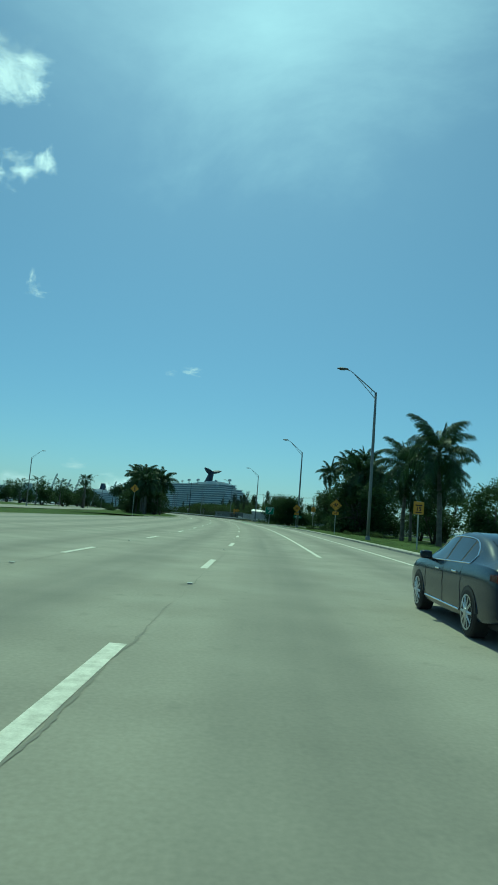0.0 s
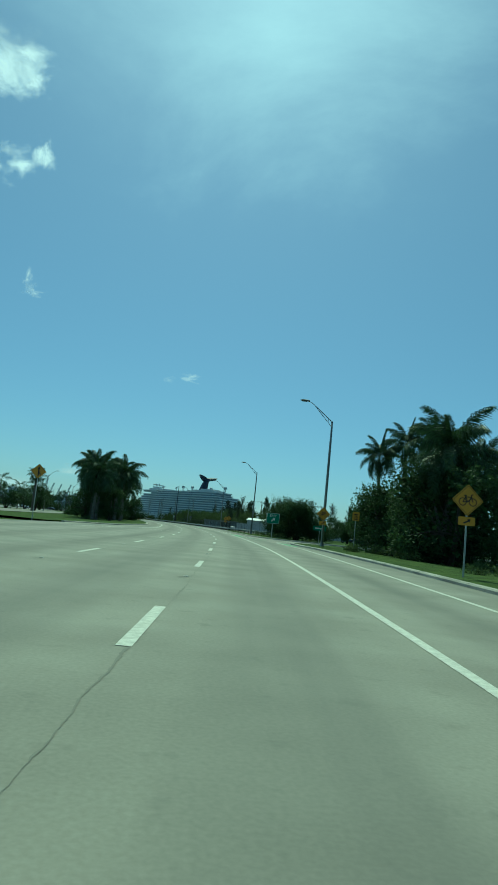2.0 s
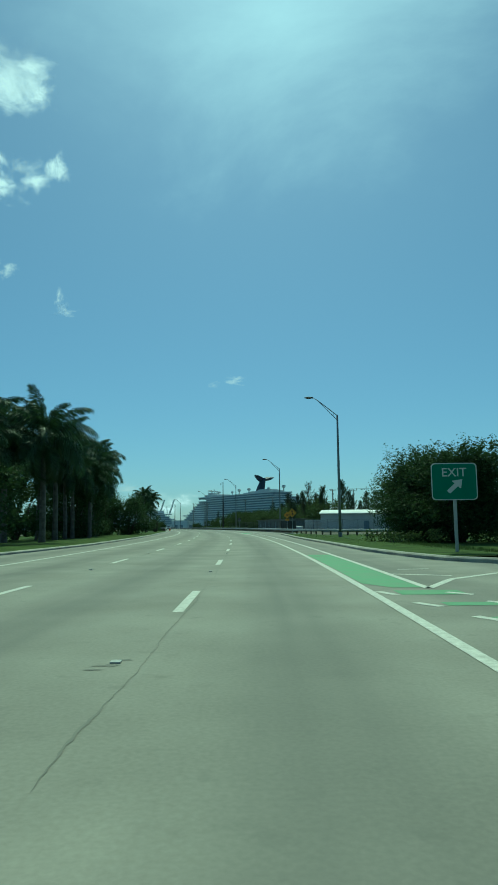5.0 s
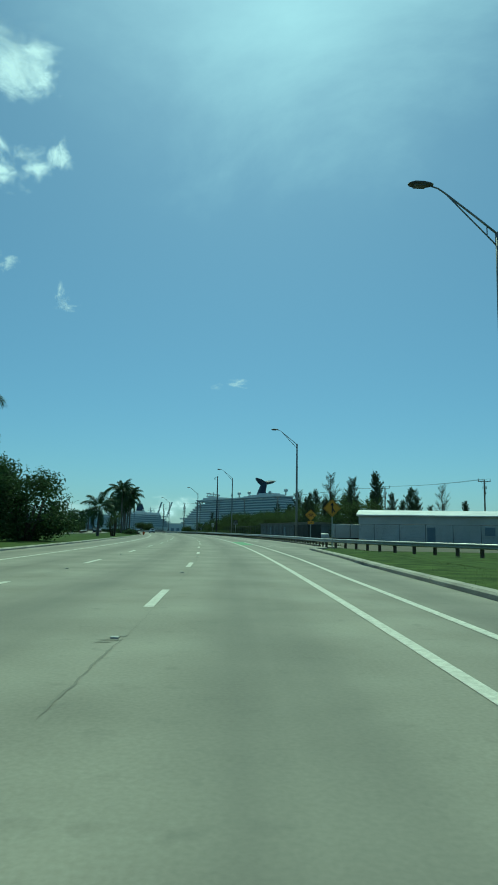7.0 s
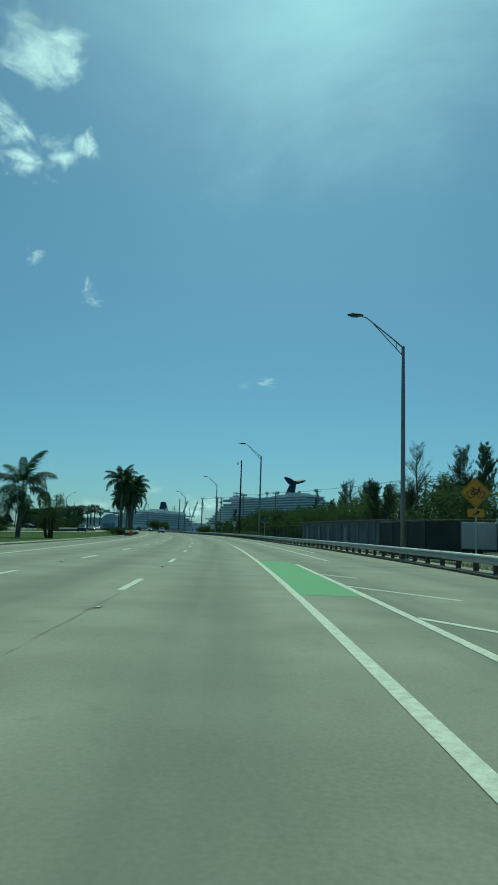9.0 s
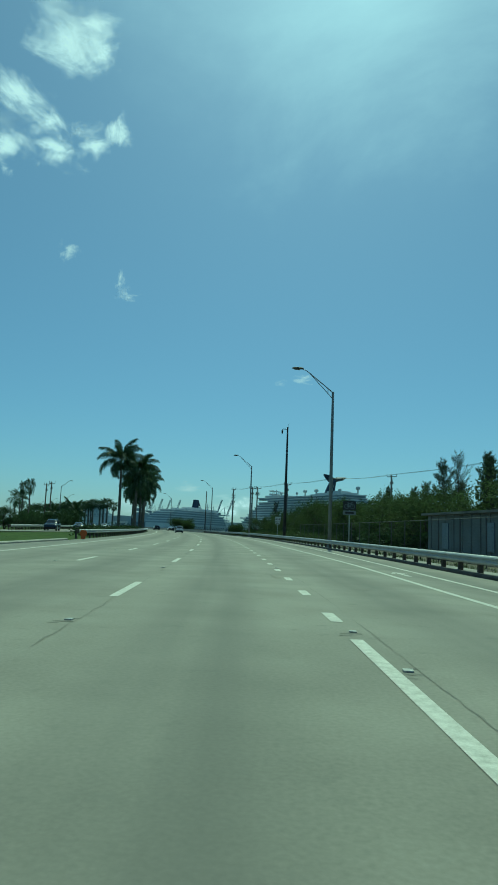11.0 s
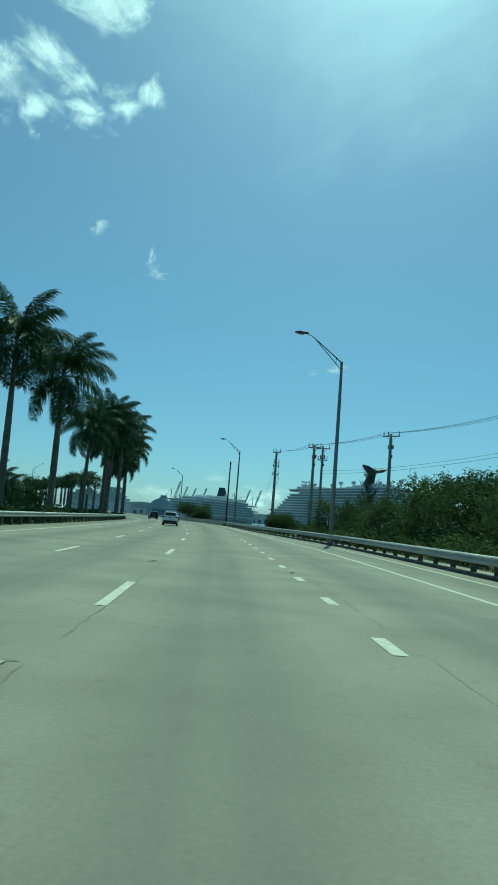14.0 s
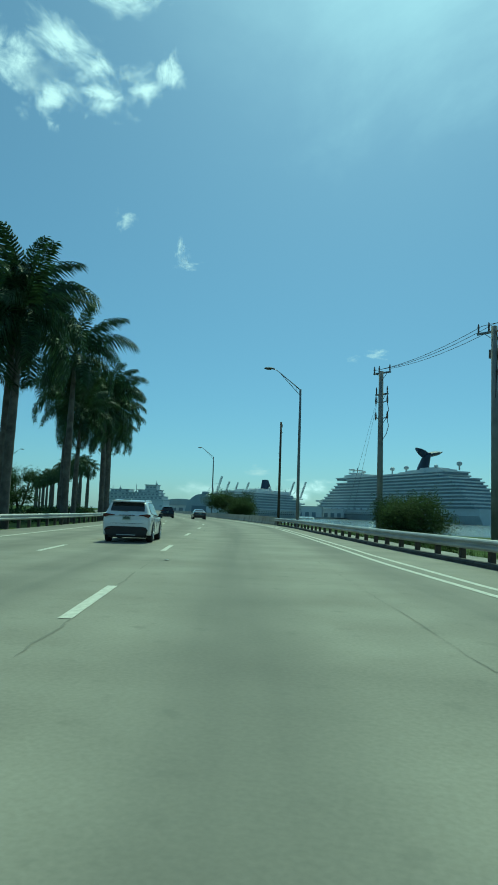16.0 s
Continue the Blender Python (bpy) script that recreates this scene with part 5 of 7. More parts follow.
# ---- the harbour ----
def ship(name, label, length, beam_, decks, hull_h, deck_h, mat_funnel, tail, fun_at, fun_h, paint="ship_white", shade="ship_band"):
    """A cruise ship: raked hull, stepped decks with recessed balcony bands, radar mast and funnel. x runs to the bow."""
    ob = thing(name, label, "cruise ship")
    hull = Shape()
    secs = []
    n = 16
    for i in range(n + 1):
        t = i / n
        x = length * (t - 0.5)
        w = beam_ / 2 * min(1.0, 0.86 + 0.5 * t) * (1 - max(0, (t - 0.72) / 0.28) ** 2.2)
        rake = 9 * max(0, (t - 0.8) / 0.2)
        secs.append((x, max(w, 0.3), rake))
    for x, w, rake in secs:
        hull.v += [(x - rake * 0.6, -w * 0.72, -1.0), (x, -w, hull_h * 0.55), (x + rake * 0.3, -w, hull_h), (x + rake * 0.3, w, hull_h), (x, w, hull_h * 0.55), (x - rake * 0.6, w * 0.72, -1.0)]
    for i in range(n):
        for j in range(6):
            a, b = i * 6 + j, i * 6 + (j + 1) % 6
            hull.f.append((a, b, b + 6, a + 6))
    hull.f += [(0, 1, 2, 3, 4, 5), tuple(reversed(range(n * 6, n * 6 + 6)))]
    part("hull", hull, MAT[paint], ob)
    for side in (-1, 1):
        for x0, x1, z in ((-0.42, 0.30, 0.62), (-0.40, 0.25, 0.42)):
            row = Shape()
            x = length * x0
            while x < length * x1:
                row.box((x, side * (beam_ / 2 + 0.03), hull_h * z), (1.6, 0.2, 0.9))
                x += 4.2
            part("porthole_row", row, MAT["ship_window"], ob)
    z = hull_h
    for k in range(decks):
        aft, fore = -0.49 + 0.012 * k + 0.03 * max(0, k - decks + 3), 0.36 - 0.018 * k - 0.05 * max(0, k - decks + 3)
        if k == decks - 1:
            aft, fore = -0.36, 0.24
        x0, x1 = length * aft, length * fore
        w = beam_ * (1.0 if k < decks - 1 else 0.8)
        # white balconies: their shade and the distance haze are in the band colour
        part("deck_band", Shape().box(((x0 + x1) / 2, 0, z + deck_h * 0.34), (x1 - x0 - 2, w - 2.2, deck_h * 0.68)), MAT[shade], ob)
        part("deck_slab", Shape().box(((x0 + x1) / 2, 0, z + deck_h * 0.80), (x1 - x0, w, deck_h * 0.42), bevel=0.15), MAT[paint], ob)
        z += deck_h
    fx = length * fun_at
    part("bridge_wing", Shape().box((length * 0.345, 0, hull_h + deck_h * 2.4), (7, beam_ + 5, 1.6), bevel=0.3), MAT[paint], ob)
    part("upper_house", Shape().box((fx - 6, 0, z + 1.2), (50, beam_ * 0.62, 2.6), bevel=0.4).box((fx - 12, 0, z + 3.2), (22, beam_ * 0.5, 1.8), bevel=0.4), MAT[paint], ob)
    part("upper_house", Shape().box((length * 0.14, 0, z + 1.4), (38, beam_ * 0.6, 3.0), bevel=0.4), MAT[paint], ob)
    mast_ = Shape().tube([(length * 0.2, 0, z), (length * 0.19, 0, z + 11)], [1.0, 0.4], 8).box((length * 0.2, 0, z + 6), (1, 9, 0.5)).box((length * 0.195, 0, z + 8.6), (0.8, 6, 0.4)).tube([(length * 0.2, 3, z + 6), (length * 0.2, 3, z + 9)], 0.25, 6)
    part("radar_mast", mast_, MAT[paint], ob)
    part("radome", Shape().tube([(length * 0.1, 5, z), (length * 0.1, 5, z + 3), (length * 0.1, 5, z + 4.2), (length * 0.1, 5, z + 6), (length * 0.1, 5, z + 6.8)], [0.5, 0.5, 1.7, 1.7, 0.5], 10), MAT[paint], ob, smooth=True)
    part("radome", Shape().tube([(length * 0.03, -4, z), (length * 0.03, -4, z + 3), (length * 0.03, -4, z + 4.2), (length * 0.03, -4, z + 6), (length * 0.03, -4, z + 6.8)], [0.5, 0.5, 1.6, 1.6, 0.5], 10), MAT[paint], ob, smooth=True)
    rr = random.Random(int(length))
    for i in range(14):
        x = length * rr.uniform(-0.33, 0.2)
        part("deck_house", Shape().box((x, rr.uniform(-0.3, 0.3) * beam_, z + 0.7), (rr.uniform(3, 12), rr.uniform(3, 8), rr.uniform(1.2, 2.6)), bevel=0.15), MAT[paint], ob)
    if tail:
        part("slide_tower", Shape().tube([(length * 0.165, 0, z), (length * 0.165, 0, z + 11)], 0.7, 8).tube([(length * 0.165 + 9 * math.cos(a), 9 * math.sin(a), z + 10 - 0.75 * a) for a in (i * 0.5 for i in range(22))], 0.7, 6).tube([(length * 0.14, 8, z), (length * 0.14, 8, z + 8)], 0.4, 6).tube([(length * 0.19, -8, z), (length * 0.19, -8, z + 9)], 0.4, 6), MAT[paint], ob)
        for rx_, ry_, k in ((-25, 6, 1.25), (-49, 6, 1.25), (-125, 4, 1.25), (-98, 8, 1.0)):
            part("radome", Shape().tube([(rx_, ry_, z), (rx_, ry_, z + 3 * k), (rx_, ry_, z + 3.8 * k), (rx_, ry_, z + 5.4 * k), (rx_, ry_, z + 6.2 * k)], [0.6 * k, 0.6 * k, 1.9 * k, 1.9 * k, 0.7 * k], 10), MAT[paint], ob, smooth=True)
        top = z + fun_h
        stack = Shape()
        rings = [(fx + 7, 8.5, 5.4, z + 0.5), (fx + 4, 6.2, 4.6, z + fun_h * 0.4), (fx + 0.5, 4.4, 3.8, z + fun_h * 0.72), (fx - 1.0, 4.2, 3.4, top - 1.6)]
        m = 12
        for x, a, b, zz in rings:
            stack.v += [(x + a * math.cos(q), b * math.sin(q), zz) for q in (2 * math.pi * i / m for i in range(m))]
        for i in range(len(rings) - 1):
            stack.f += [(i * m + j, i * m + (j + 1) % m, (i + 1) * m + (j + 1) % m, (i + 1) * m + j) for j in range(m)]
        stack.f.append(tuple(range(3 * m, 4 * m)))
        fun = part("funnel", stack, mat_funnel, ob, "dark blue funnel with two flared wings", smooth=True)
        for side in (-1, 1):
            wing = Shape()
            fat = 1.75 if side > 0 else 1.0
            for t, c, h in ((0.0, 5.4, 3.4), (0.45, 6.2, 3.4 * fat), (0.8, 5.6, 2.8 * fat), (1.0, 2.6, 1.3 * fat)):
                y, lift = side * (1.5 + (10 if side > 0 else 15) * t), top - 2.2 + (5.4 if side > 0 else 3.8) * t - 1.0 * t * t
                wing.v += [(fx - 0.5 - c, y, lift), (fx - 0.5 + c * 0.6, y, lift + h * 0.4), (fx - 0.5 + c, y, lift), (fx - 0.5, y, lift - h)]
            for i in range(3):
                wing.f += [(i * 4 + j, i * 4 + (j + 1) % 4, (i + 1) * 4 + (j + 1) % 4, (i + 1) * 4 + j) for j in range(4)]
            wing.f += [(0, 1, 2, 3), (15, 14, 13, 12)]
            part("funnel_wing", wing, mat_funnel, fun, smooth=False)
    else:
        part("funnel", Shape().add([(fx - 9, -3, z), (fx + 7, -3, z), (fx - 1, -2, z + fun_h), (fx - 6, -2, z + fun_h), (fx - 9, 3, z), (fx + 7, 3, z), (fx - 1, 2, z + fun_h), (fx - 6, 2, z + fun_h)],
                                [(0, 1, 2, 3), (7, 6, 5, 4), (0, 4, 5, 1), (1, 5, 6, 2), (2, 6, 7, 3), (3, 7, 4, 0)]), mat_funnel, ob, "dark swept fin funnel")
    # dark band on the hull paints the shade behind the lifeboats; nothing is recessed
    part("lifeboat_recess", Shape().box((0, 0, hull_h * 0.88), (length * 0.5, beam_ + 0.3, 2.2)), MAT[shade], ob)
    for i in range(12):
        for side in (-1, 1):
            part("lifeboat", Shape().box((length * (-0.22 + 0.04 * i), side * (beam_ / 2 + 0.3), hull_h * 0.88), (8.5, 2.4, 1.9), bevel=0.5), MAT[paint], ob)
    return ob


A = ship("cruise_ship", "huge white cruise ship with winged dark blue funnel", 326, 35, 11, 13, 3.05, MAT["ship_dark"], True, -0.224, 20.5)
ang = 122.0  # the bow points away to the left
off = Matrix.Rotation(radians(ang), 4, "Z") @ Vector((326 * -0.224 * 1.24, 0, 0))
A.matrix_basis = at_ground(47 - off.x, 1165 - off.y, ang, -4.0) @ Matrix.Scale(1.24, 4)
B = ship("cruise_ship", "white cruise ship with a dark swept fin funnel", 158, 28, 6, 10, 2.9, MAT["ship_dark"], False, 0.04, 15, "ship_hazed", "ship_hazed_band")
B.matrix_basis = at_ground(-133, 1090, 68, -4.0) @ Matrix.Diagonal((1.1, 1.1, 0.98, 1))

dome = thing("domed_terminal", "grey domed harbour terminal hall", "building", at=at_ground(-184, 1040, 0, -2))
n, shell = 18, Shape()
for y in (-22, 22):
    shell.v += [(17 * math.cos(math.pi * i / n), y, 20 * math.sin(math.pi * i / n)) for i in range(n + 1)]
shell.f += [(i, i + 1, n + 2 + i, n + 1 + i) for i in range(n)] + [tuple(range(n, -1, -1)), tuple(range(n + 1, 2 * n + 2))]
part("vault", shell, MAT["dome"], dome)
part("door_band", Shape().box((0, -22.2, 4), (20, 0.4, 8)), MAT["ship_band"], dome)
vault = thing("harbour_hall", "long low harbour hall with a shallow curved roof", "building", "harbour halls", at=at_ground(-214, 1060, 0, -2))
shell = Shape()
for y in (-14, 14):
    shell.v += [(36 * (1 - 2 * i / n), y, 8 + 7 * math.sin(math.pi * i / n)) for i in range(n + 1)]
shell.f += [(i, i + 1, n + 2 + i, n + 1 + i) for i in range(n)] + [tuple(range(n, -1, -1)), tuple(range(n + 1, 2 * n + 2))]
part("vault", shell, MAT["dome"], vault)
part("wall", Shape().box((0, 0, 4), (70, 26, 8)), MAT["ship_hazed"], vault)
for k in range(9):
    part("loading_door", Shape().box((-30 + 7.5 * k, -13.1, 3), (4.5, 0.3, 5)), MAT["ship_band"], vault)
for x, y, w, d, h in ((-170, 1180, 60, 30, 14), (-115, 1250, 70, 30, 13), (-68, 1300, 50, 30, 11)):
    hall = thing("harbour_hall", "low pale harbour warehouse with a flat roof", "building", "harbour halls", at=at_ground(x, y, 0, -2))
    part("wall", Shape().box((0, 0, h / 2), (w, d, h)), MAT["ship_hazed"], hall)
    part("roof", Shape().box((0, 0, h + 0.4), (w + 2, d + 2, 0.8)), MAT["roof"], hall)
    for k in range(int(w / 9)):
        part("loading_door", Shape().box((-w / 2 + 6 + 9 * k, -d / 2 - 0.1, 3.0), (5, 0.3, 6)), MAT["ship_band"], hall)

tower = thing("harbour_tower", "pale stepped harbour building with rows of dark windows and masts", "building", at=at_ground(-250, 1000, 0, -2))
rr = random.Random(77)
for x, w, d, z, h in ((4, 62, 20, 0, 12), (4, 59, 18, 12, 3.6), (2, 56, 16, 15.6, 3.2), (-12, 20, 13, 18.8, 3), (18, 22, 12, 18.8, 3), (20, 12, 10, 21.8, 5)):
    tier = part("tier", Shape().box((x, 0, z + h / 2), (w, d, h), bevel=0.3), MAT["ship_hazed"], tower)
    part("roof_edge", Shape().box((x, 0, z + h), (w + 1.2, d + 1.2, 0.5)), MAT["dome"], tier)
    n = int(w / 4)
    for k in range(n):
        if rr.random() < 0.85:
            part("window", Shape().box((x - w / 2 + 2.4 + (w - 4.8) * k / max(1, n - 1), -d / 2 - 0.1, z + h * 0.52), (2.3, 0.3, 1.5)), MAT["ship_hazed_band"], tower)
for x, z, h in ((-22, 18.5, 7), (-14, 21.5, 4), (3, 18.5, 9), (14, 21.5, 6), (24, 26.5, 5), (30, 15.5, 6)):
    part("mast", Shape().tube([(x, 0, z - 0.5), (x, 0, z + h)], [0.5, 0.2], 5).box((x, 0, z + 1), (1.6, 1.6, 2)), MAT["crane"], tower)


def gantry_crane():
    """A quay crane with its boom raised."""
    ob = thing("gantry_crane", "tall grey quay crane with raised boom", "crane", "quay cranes")
    for x in (-12, 12):
        for y in (-9, 9):
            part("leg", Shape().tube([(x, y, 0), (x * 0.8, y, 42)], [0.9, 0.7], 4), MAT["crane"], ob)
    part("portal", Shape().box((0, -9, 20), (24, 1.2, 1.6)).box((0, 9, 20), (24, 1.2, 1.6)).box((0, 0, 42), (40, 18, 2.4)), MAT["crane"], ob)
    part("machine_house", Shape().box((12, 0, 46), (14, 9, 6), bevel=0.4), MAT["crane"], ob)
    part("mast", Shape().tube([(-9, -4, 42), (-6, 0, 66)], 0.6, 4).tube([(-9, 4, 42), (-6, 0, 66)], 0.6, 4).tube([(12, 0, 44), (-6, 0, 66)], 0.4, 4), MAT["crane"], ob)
    boom = Shape()
    for y in (-2.5, 2.5):
        boom.tube([(-17, y, 44), (-31, y, 86)], 0.7, 4)
        boom.tube([(-14.5, y, 45), (-29, y, 86)], 0.5, 4)
    for i in range(12):
        a, b = Vector((-17, -2.5, 44)).lerp(Vector((-31, -2.5, 86)), i / 12), Vector((-14.5, 2.5, 45)).lerp(Vector((-29, 2.5, 86)), (i + 1) / 12)
        boom.tube([a, b], 0.3, 4)
    part("boom", boom, MAT["crane"], ob)
    part("stay", Shape().tube([(-6, 0, 66), (-25, 0, 70)], 0.25, 4), MAT["crane"], ob)
    return ob


K = gantry_crane()
K.matrix_basis = at_ground(-334, 1640, 168, -2) @ Matrix.Scale(0.84, 4)
for x, y, turn, k in ((-315, 1640, 165, 0.86), (-298, 1640, 172, 0.84), (-276, 1640, 168, 0.85), (-188, 1640, 170, 0.9), (-165, 1640, 166, 0.9)):
    copy_thing(K, at_ground(x, y, turn, -2) @ Matrix.Scale(k, 4))


# ---- signs ----
def sign_post(ob, h, r=0.035):
    part("post", Shape().box((0, 0.03, h / 2 - 0.1), (2 * r, 0.05, h + 0.2), bevel=0.008), MAT["steel"], ob, "galvanised steel post")


def plate(w, h, z, mat, y=0.0, turned=0.0, corner=0.06, thick=0.006):
    """A flat sign panel with rounded corners, in its own plane, facing -y."""
    pts = []
    for cx, cz, a0 in ((w / 2 - corner, h / 2 - corner, 0), (-w / 2 + corner, h / 2 - corner, 90), (-w / 2 + corner, -h / 2 + corner, 180), (w / 2 - corner, -h / 2 + corner, 270)):
        pts += [(cx + corner * math.cos(radians(a0 + k * 30)), cz + corner * math.sin(radians(a0 + k * 30))) for k in range(4)]
    c, s_ = math.cos(radians(turned)), math.sin(radians(turned))
    pts = [(x * c - q * s_, x * s_ + q * c + z) for x, q in pts]
    return Shape().extrude(list(reversed(pts)), y - thick, y)


def lettering(text, size, parent, x, z, mat, y=-0.012, name="lettering", weight=0.012):
    cu = bpy.data.curves.new(name, "FONT")
    cu.body, cu.size, cu.align_x, cu.align_y, cu.extrude, cu.offset = text, size, "CENTER", "CENTER", 0.001, weight * size / 0.4
    cu.materials.append(mat)
    ob = new(name, cu)
    ob.matrix_basis = Matrix.Translation((x, y, z)) @ Matrix.Rotation(radians(90), 4, "X")
    ob.parent = parent
    me = bpy.data.meshes.new_from_object(ob.evaluated_get(bpy.context.evaluated_depsgraph_get()))
    mo = part(name, me, None, parent, at=ob.matrix_basis.copy())
    bpy.data.objects.remove(ob)
    return mo


def bicycle(parent, z, k, mat, y=-0.012):
    """A bicycle drawn in flat bars: two rings, frame, saddle and handlebar."""
    s = Shape()
    for x in (-0.24, 0.24):
        n = 20
        for i in range(n):
            a, b = 2 * math.pi * i / n, 2 * math.pi * (i + 1) / n
            s.add([((x + q * math.cos(c)) * k, y, z + (q * math.sin(c) - 0.08) * k) for q, c in ((0.15, a), (0.19, a), (0.19, b), (0.15, b))], [(0, 1, 2, 3)])
    for (ax, az), (bx, bz) in (((-0.24, -0.08), (-0.1, 0.15)), ((-0.1, 0.15), (0.17, 0.15)), ((0.24, -0.08), (0.14, 0.25)), ((-0.13, 0.2), (0.0, -0.08)), ((-0.24, -0.08), (0.0, -0.08)),
                               ((0.0, -0.08), (0.17, 0.15)), ((-0.2, 0.22), (-0.06, 0.22)), ((0.14, 0.25), (0.24, 0.27))):
        d = Vector((bx - ax, 0, bz - az)).normalized()
        w = Vector((-d.z, 0, d.x)) * 0.022
        s.add([Vector((px * k, y, z + pz * k)) + q * w * k for px, pz, q in ((ax, az, -1), (ax, az, 1), (bx, bz, 1), (bx, bz, -1))], [(0, 1, 2, 3)])
    return part("bicycle_symbol", s, mat, parent, "black bicycle symbol")


def diamond(label, side, z, symbol="bicycle", sub=True, face="yellow"):
    ob = thing("road_sign", label, "road sign", "road signs")
    sign_post(ob, z + side * 0.6)
    part("panel", plate(side, side, z, MAT[face], turned=45), MAT[face], ob, "yellow diamond panel" if face == "yellow" else "bare grey metal panel")
    border = Shape()
    k = side * 0.46 * math.sqrt(2)
    for a in range(4):
        p, q = [(k * math.cos(radians(90 * (a + i))), k * math.sin(radians(90 * (a + i)))) for i in (0, 1)]
        border.add([(p[0], -0.011, z + p[1]), (q[0], -0.011, z + q[1]), (q[0] * 0.96, -0.011, z + q[1] * 0.96), (p[0] * 0.96, -0.011, z + p[1] * 0.96)], [(0, 1, 2, 3)])
    part("border", border, MAT["black_sign"], ob)
    if symbol == "bicycle":
        bicycle(ob, z, side * 0.95, MAT["black_sign"])
    else:
        s = Shape()
        for quad in ([(-0.05, -0.42), (0.05, -0.42), (0.05, 0.22), (-0.05, 0.22)], [(-0.15, 0.2), (0.15, 0.2), (0.0, 0.45), (0.0, 0.45)], [(0.05, -0.12), (0.05, 0.02), (0.24, -0.26), (0.17, -0.36)]):
            s.add([(x * side, -0.012, z + q * side) for x, q in quad], [(0, 1, 2, 3)])
        part("arrow_symbol", s, MAT["black_sign"], ob, "black merging arrow")
    if sub:
        low = z - side * 0.71 - 0.2
        part("lower_panel", plate(side * 0.75, 0.36, low, MAT["yellow"]), MAT["yellow"], ob, "small yellow panel with an arrow")
        part("arrow_symbol", Shape().add([(x, -0.012, low + q) for x, q in ((0.16, 0.1), (0.02, 0.08), (0.05, 0.04), (-0.15, -0.06), (-0.12, -0.11), (0.09, -0.01), (0.12, -0.05))], [(0, 1, 2, 3, 4, 5, 6)]), MAT["black_sign"], ob)
    return ob


s1 = diamond("yellow diamond bicycle warning sign with arrow plate on a post", 0.95, 3.3)
s1.matrix_basis = at_ground(16.9, 71.0, -4)
copy_thing(s1, at_ground(18.95, 107.2, -2))
copy_thing(s1, at_ground(18.7, 232.5, 0) @ Matrix.Scale(0.95, 4))
s2 = diamond("yellow diamond merging traffic sign on the island", 0.95, 3.05, "arrow", False)
s2.matrix_basis = at_ground(17.7, 208.6, 0)
s3 = diamond("yellow diamond warning sign on the planted median", 0.95, 4.3, "arrow", False)
s3.matrix_basis = at_ground(-7.6, 104.0, 0)
for x, y, z, w, h in ((13.8, 37.2, 2.55, 0.62, 0.75), (20.6, 101.5, 3.2, 0.62, 0.75)):
    ob = thing("road_sign", "yellow rectangular speed sign lettered 15 on a post", "road sign", "road signs", at=at_ground(x, y, -4))
    sign_post(ob, z + 0.2)
    part("panel", plate(w, h, z, MAT["yellow"]), MAT["yellow"], ob)
    for dz, ww in ((0.16, 0.4), (-0.26, 0.36)):
        part("bar", Shape().box((0, -0.011, z + dz), (ww, 0.004, 0.065)), MAT["black_sign"], ob, "dark unreadable bar")
    lettering("15", 0.34, ob, 0.0, z - 0.06, MAT["black_sign"])

ex = thing("exit_sign", "green exit sign with white border and arrow", "road sign", at=at_ground(19.0, 141.0, -3))
part("post", Shape().box((0.0, 0.05, 1.15), (0.13, 0.08, 2.5), bevel=0.01), MAT["steel"], ex, "galvanised steel post")
part("border", plate(1.86, 1.52, 2.98, None, corner=0.16), MAT["white_sign"], ex, "white border")
part("panel", plate(1.78, 1.44, 2.98, None, y=-0.006, corner=0.14), MAT["green_sign"], ex, "green panel")
lettering("EXIT", 0.5, ex, 0.0, 3.34, MAT["white_sign"], y=-0.016, weight=0.003)
arrow = [(-0.38, -0.42), (-0.25, -0.55), (0.08, -0.22), (0.2, -0.34), (0.27, 0.10), (-0.17, 0.03), (-0.05, -0.09)]
part("arrow", Shape().add([(x + 0.06, -0.016, 2.98 + z * 0.9) for x, z in arrow], [tuple(range(7))]), MAT["white_sign"], ex, "white arrow")

st = thing("street_sign", "long dark green street sign with pale bars on a post", "road sign", at=at_ground(21.2, 118.6, -6))
sign_post(st, 2.3)
part("panel", plate(1.5, 0.5, 1.98, None), MAT["green_sign"], st, "dark green panel")
part("bar", Shape().box((0, -0.012, 1.98), (1.05, 0.004, 0.16)), MAT["white_sign"], st, "pale unreadable bar")

rt = thing("route_sign", "white route sign lettered in black on a steel post", "road sign", at=at_ground(3.2, 347.4, 7) @ Matrix.Scale(0.92, 4))
sign_post(rt, 3.6)
part("panel", plate(0.86, 0.72, 3.24, None), MAT["white_sign"], rt)
lettering("A1A", 0.42, rt, 0.0, 3.2, MAT["black_sign"])
part("lower_panel", plate(0.68, 0.36, 2.62, None), MAT["white_sign"], rt)
part("bar", Shape().box((0, -0.012, 2.62), (0.46, 0.004, 0.14)), MAT["black_sign"], rt, "dark unreadable bars")
bk = thing("bike_lane_sign", "black bicycle lane sign, its white parts greyed for shade", "road sign", at=at_ground(9.95, 299.4, 7))
sign_post(bk, 3.4)
part("panel", plate(0.92, 0.62, 3.22, None), MAT["black_sign"], bk)
# white symbol and plate get a grey that holds the shade on this face
bicycle(bk, 3.22, 0.85, MAT["dull_steel"])
part("lower_panel", plate(0.92, 0.3, 2.72, None), MAT["dull_steel"], bk)
part("bar", Shape().box((0, -0.012, 2.72), (0.6, 0.004, 0.14)), MAT["black_sign"], bk, "dark unreadable bars")
bs = diamond("grey back of a diamond sign on the median", 0.95, 3.4, "arrow", False, "steel")
bs.matrix_basis = at_ground(-33.9, 409.0, 190)
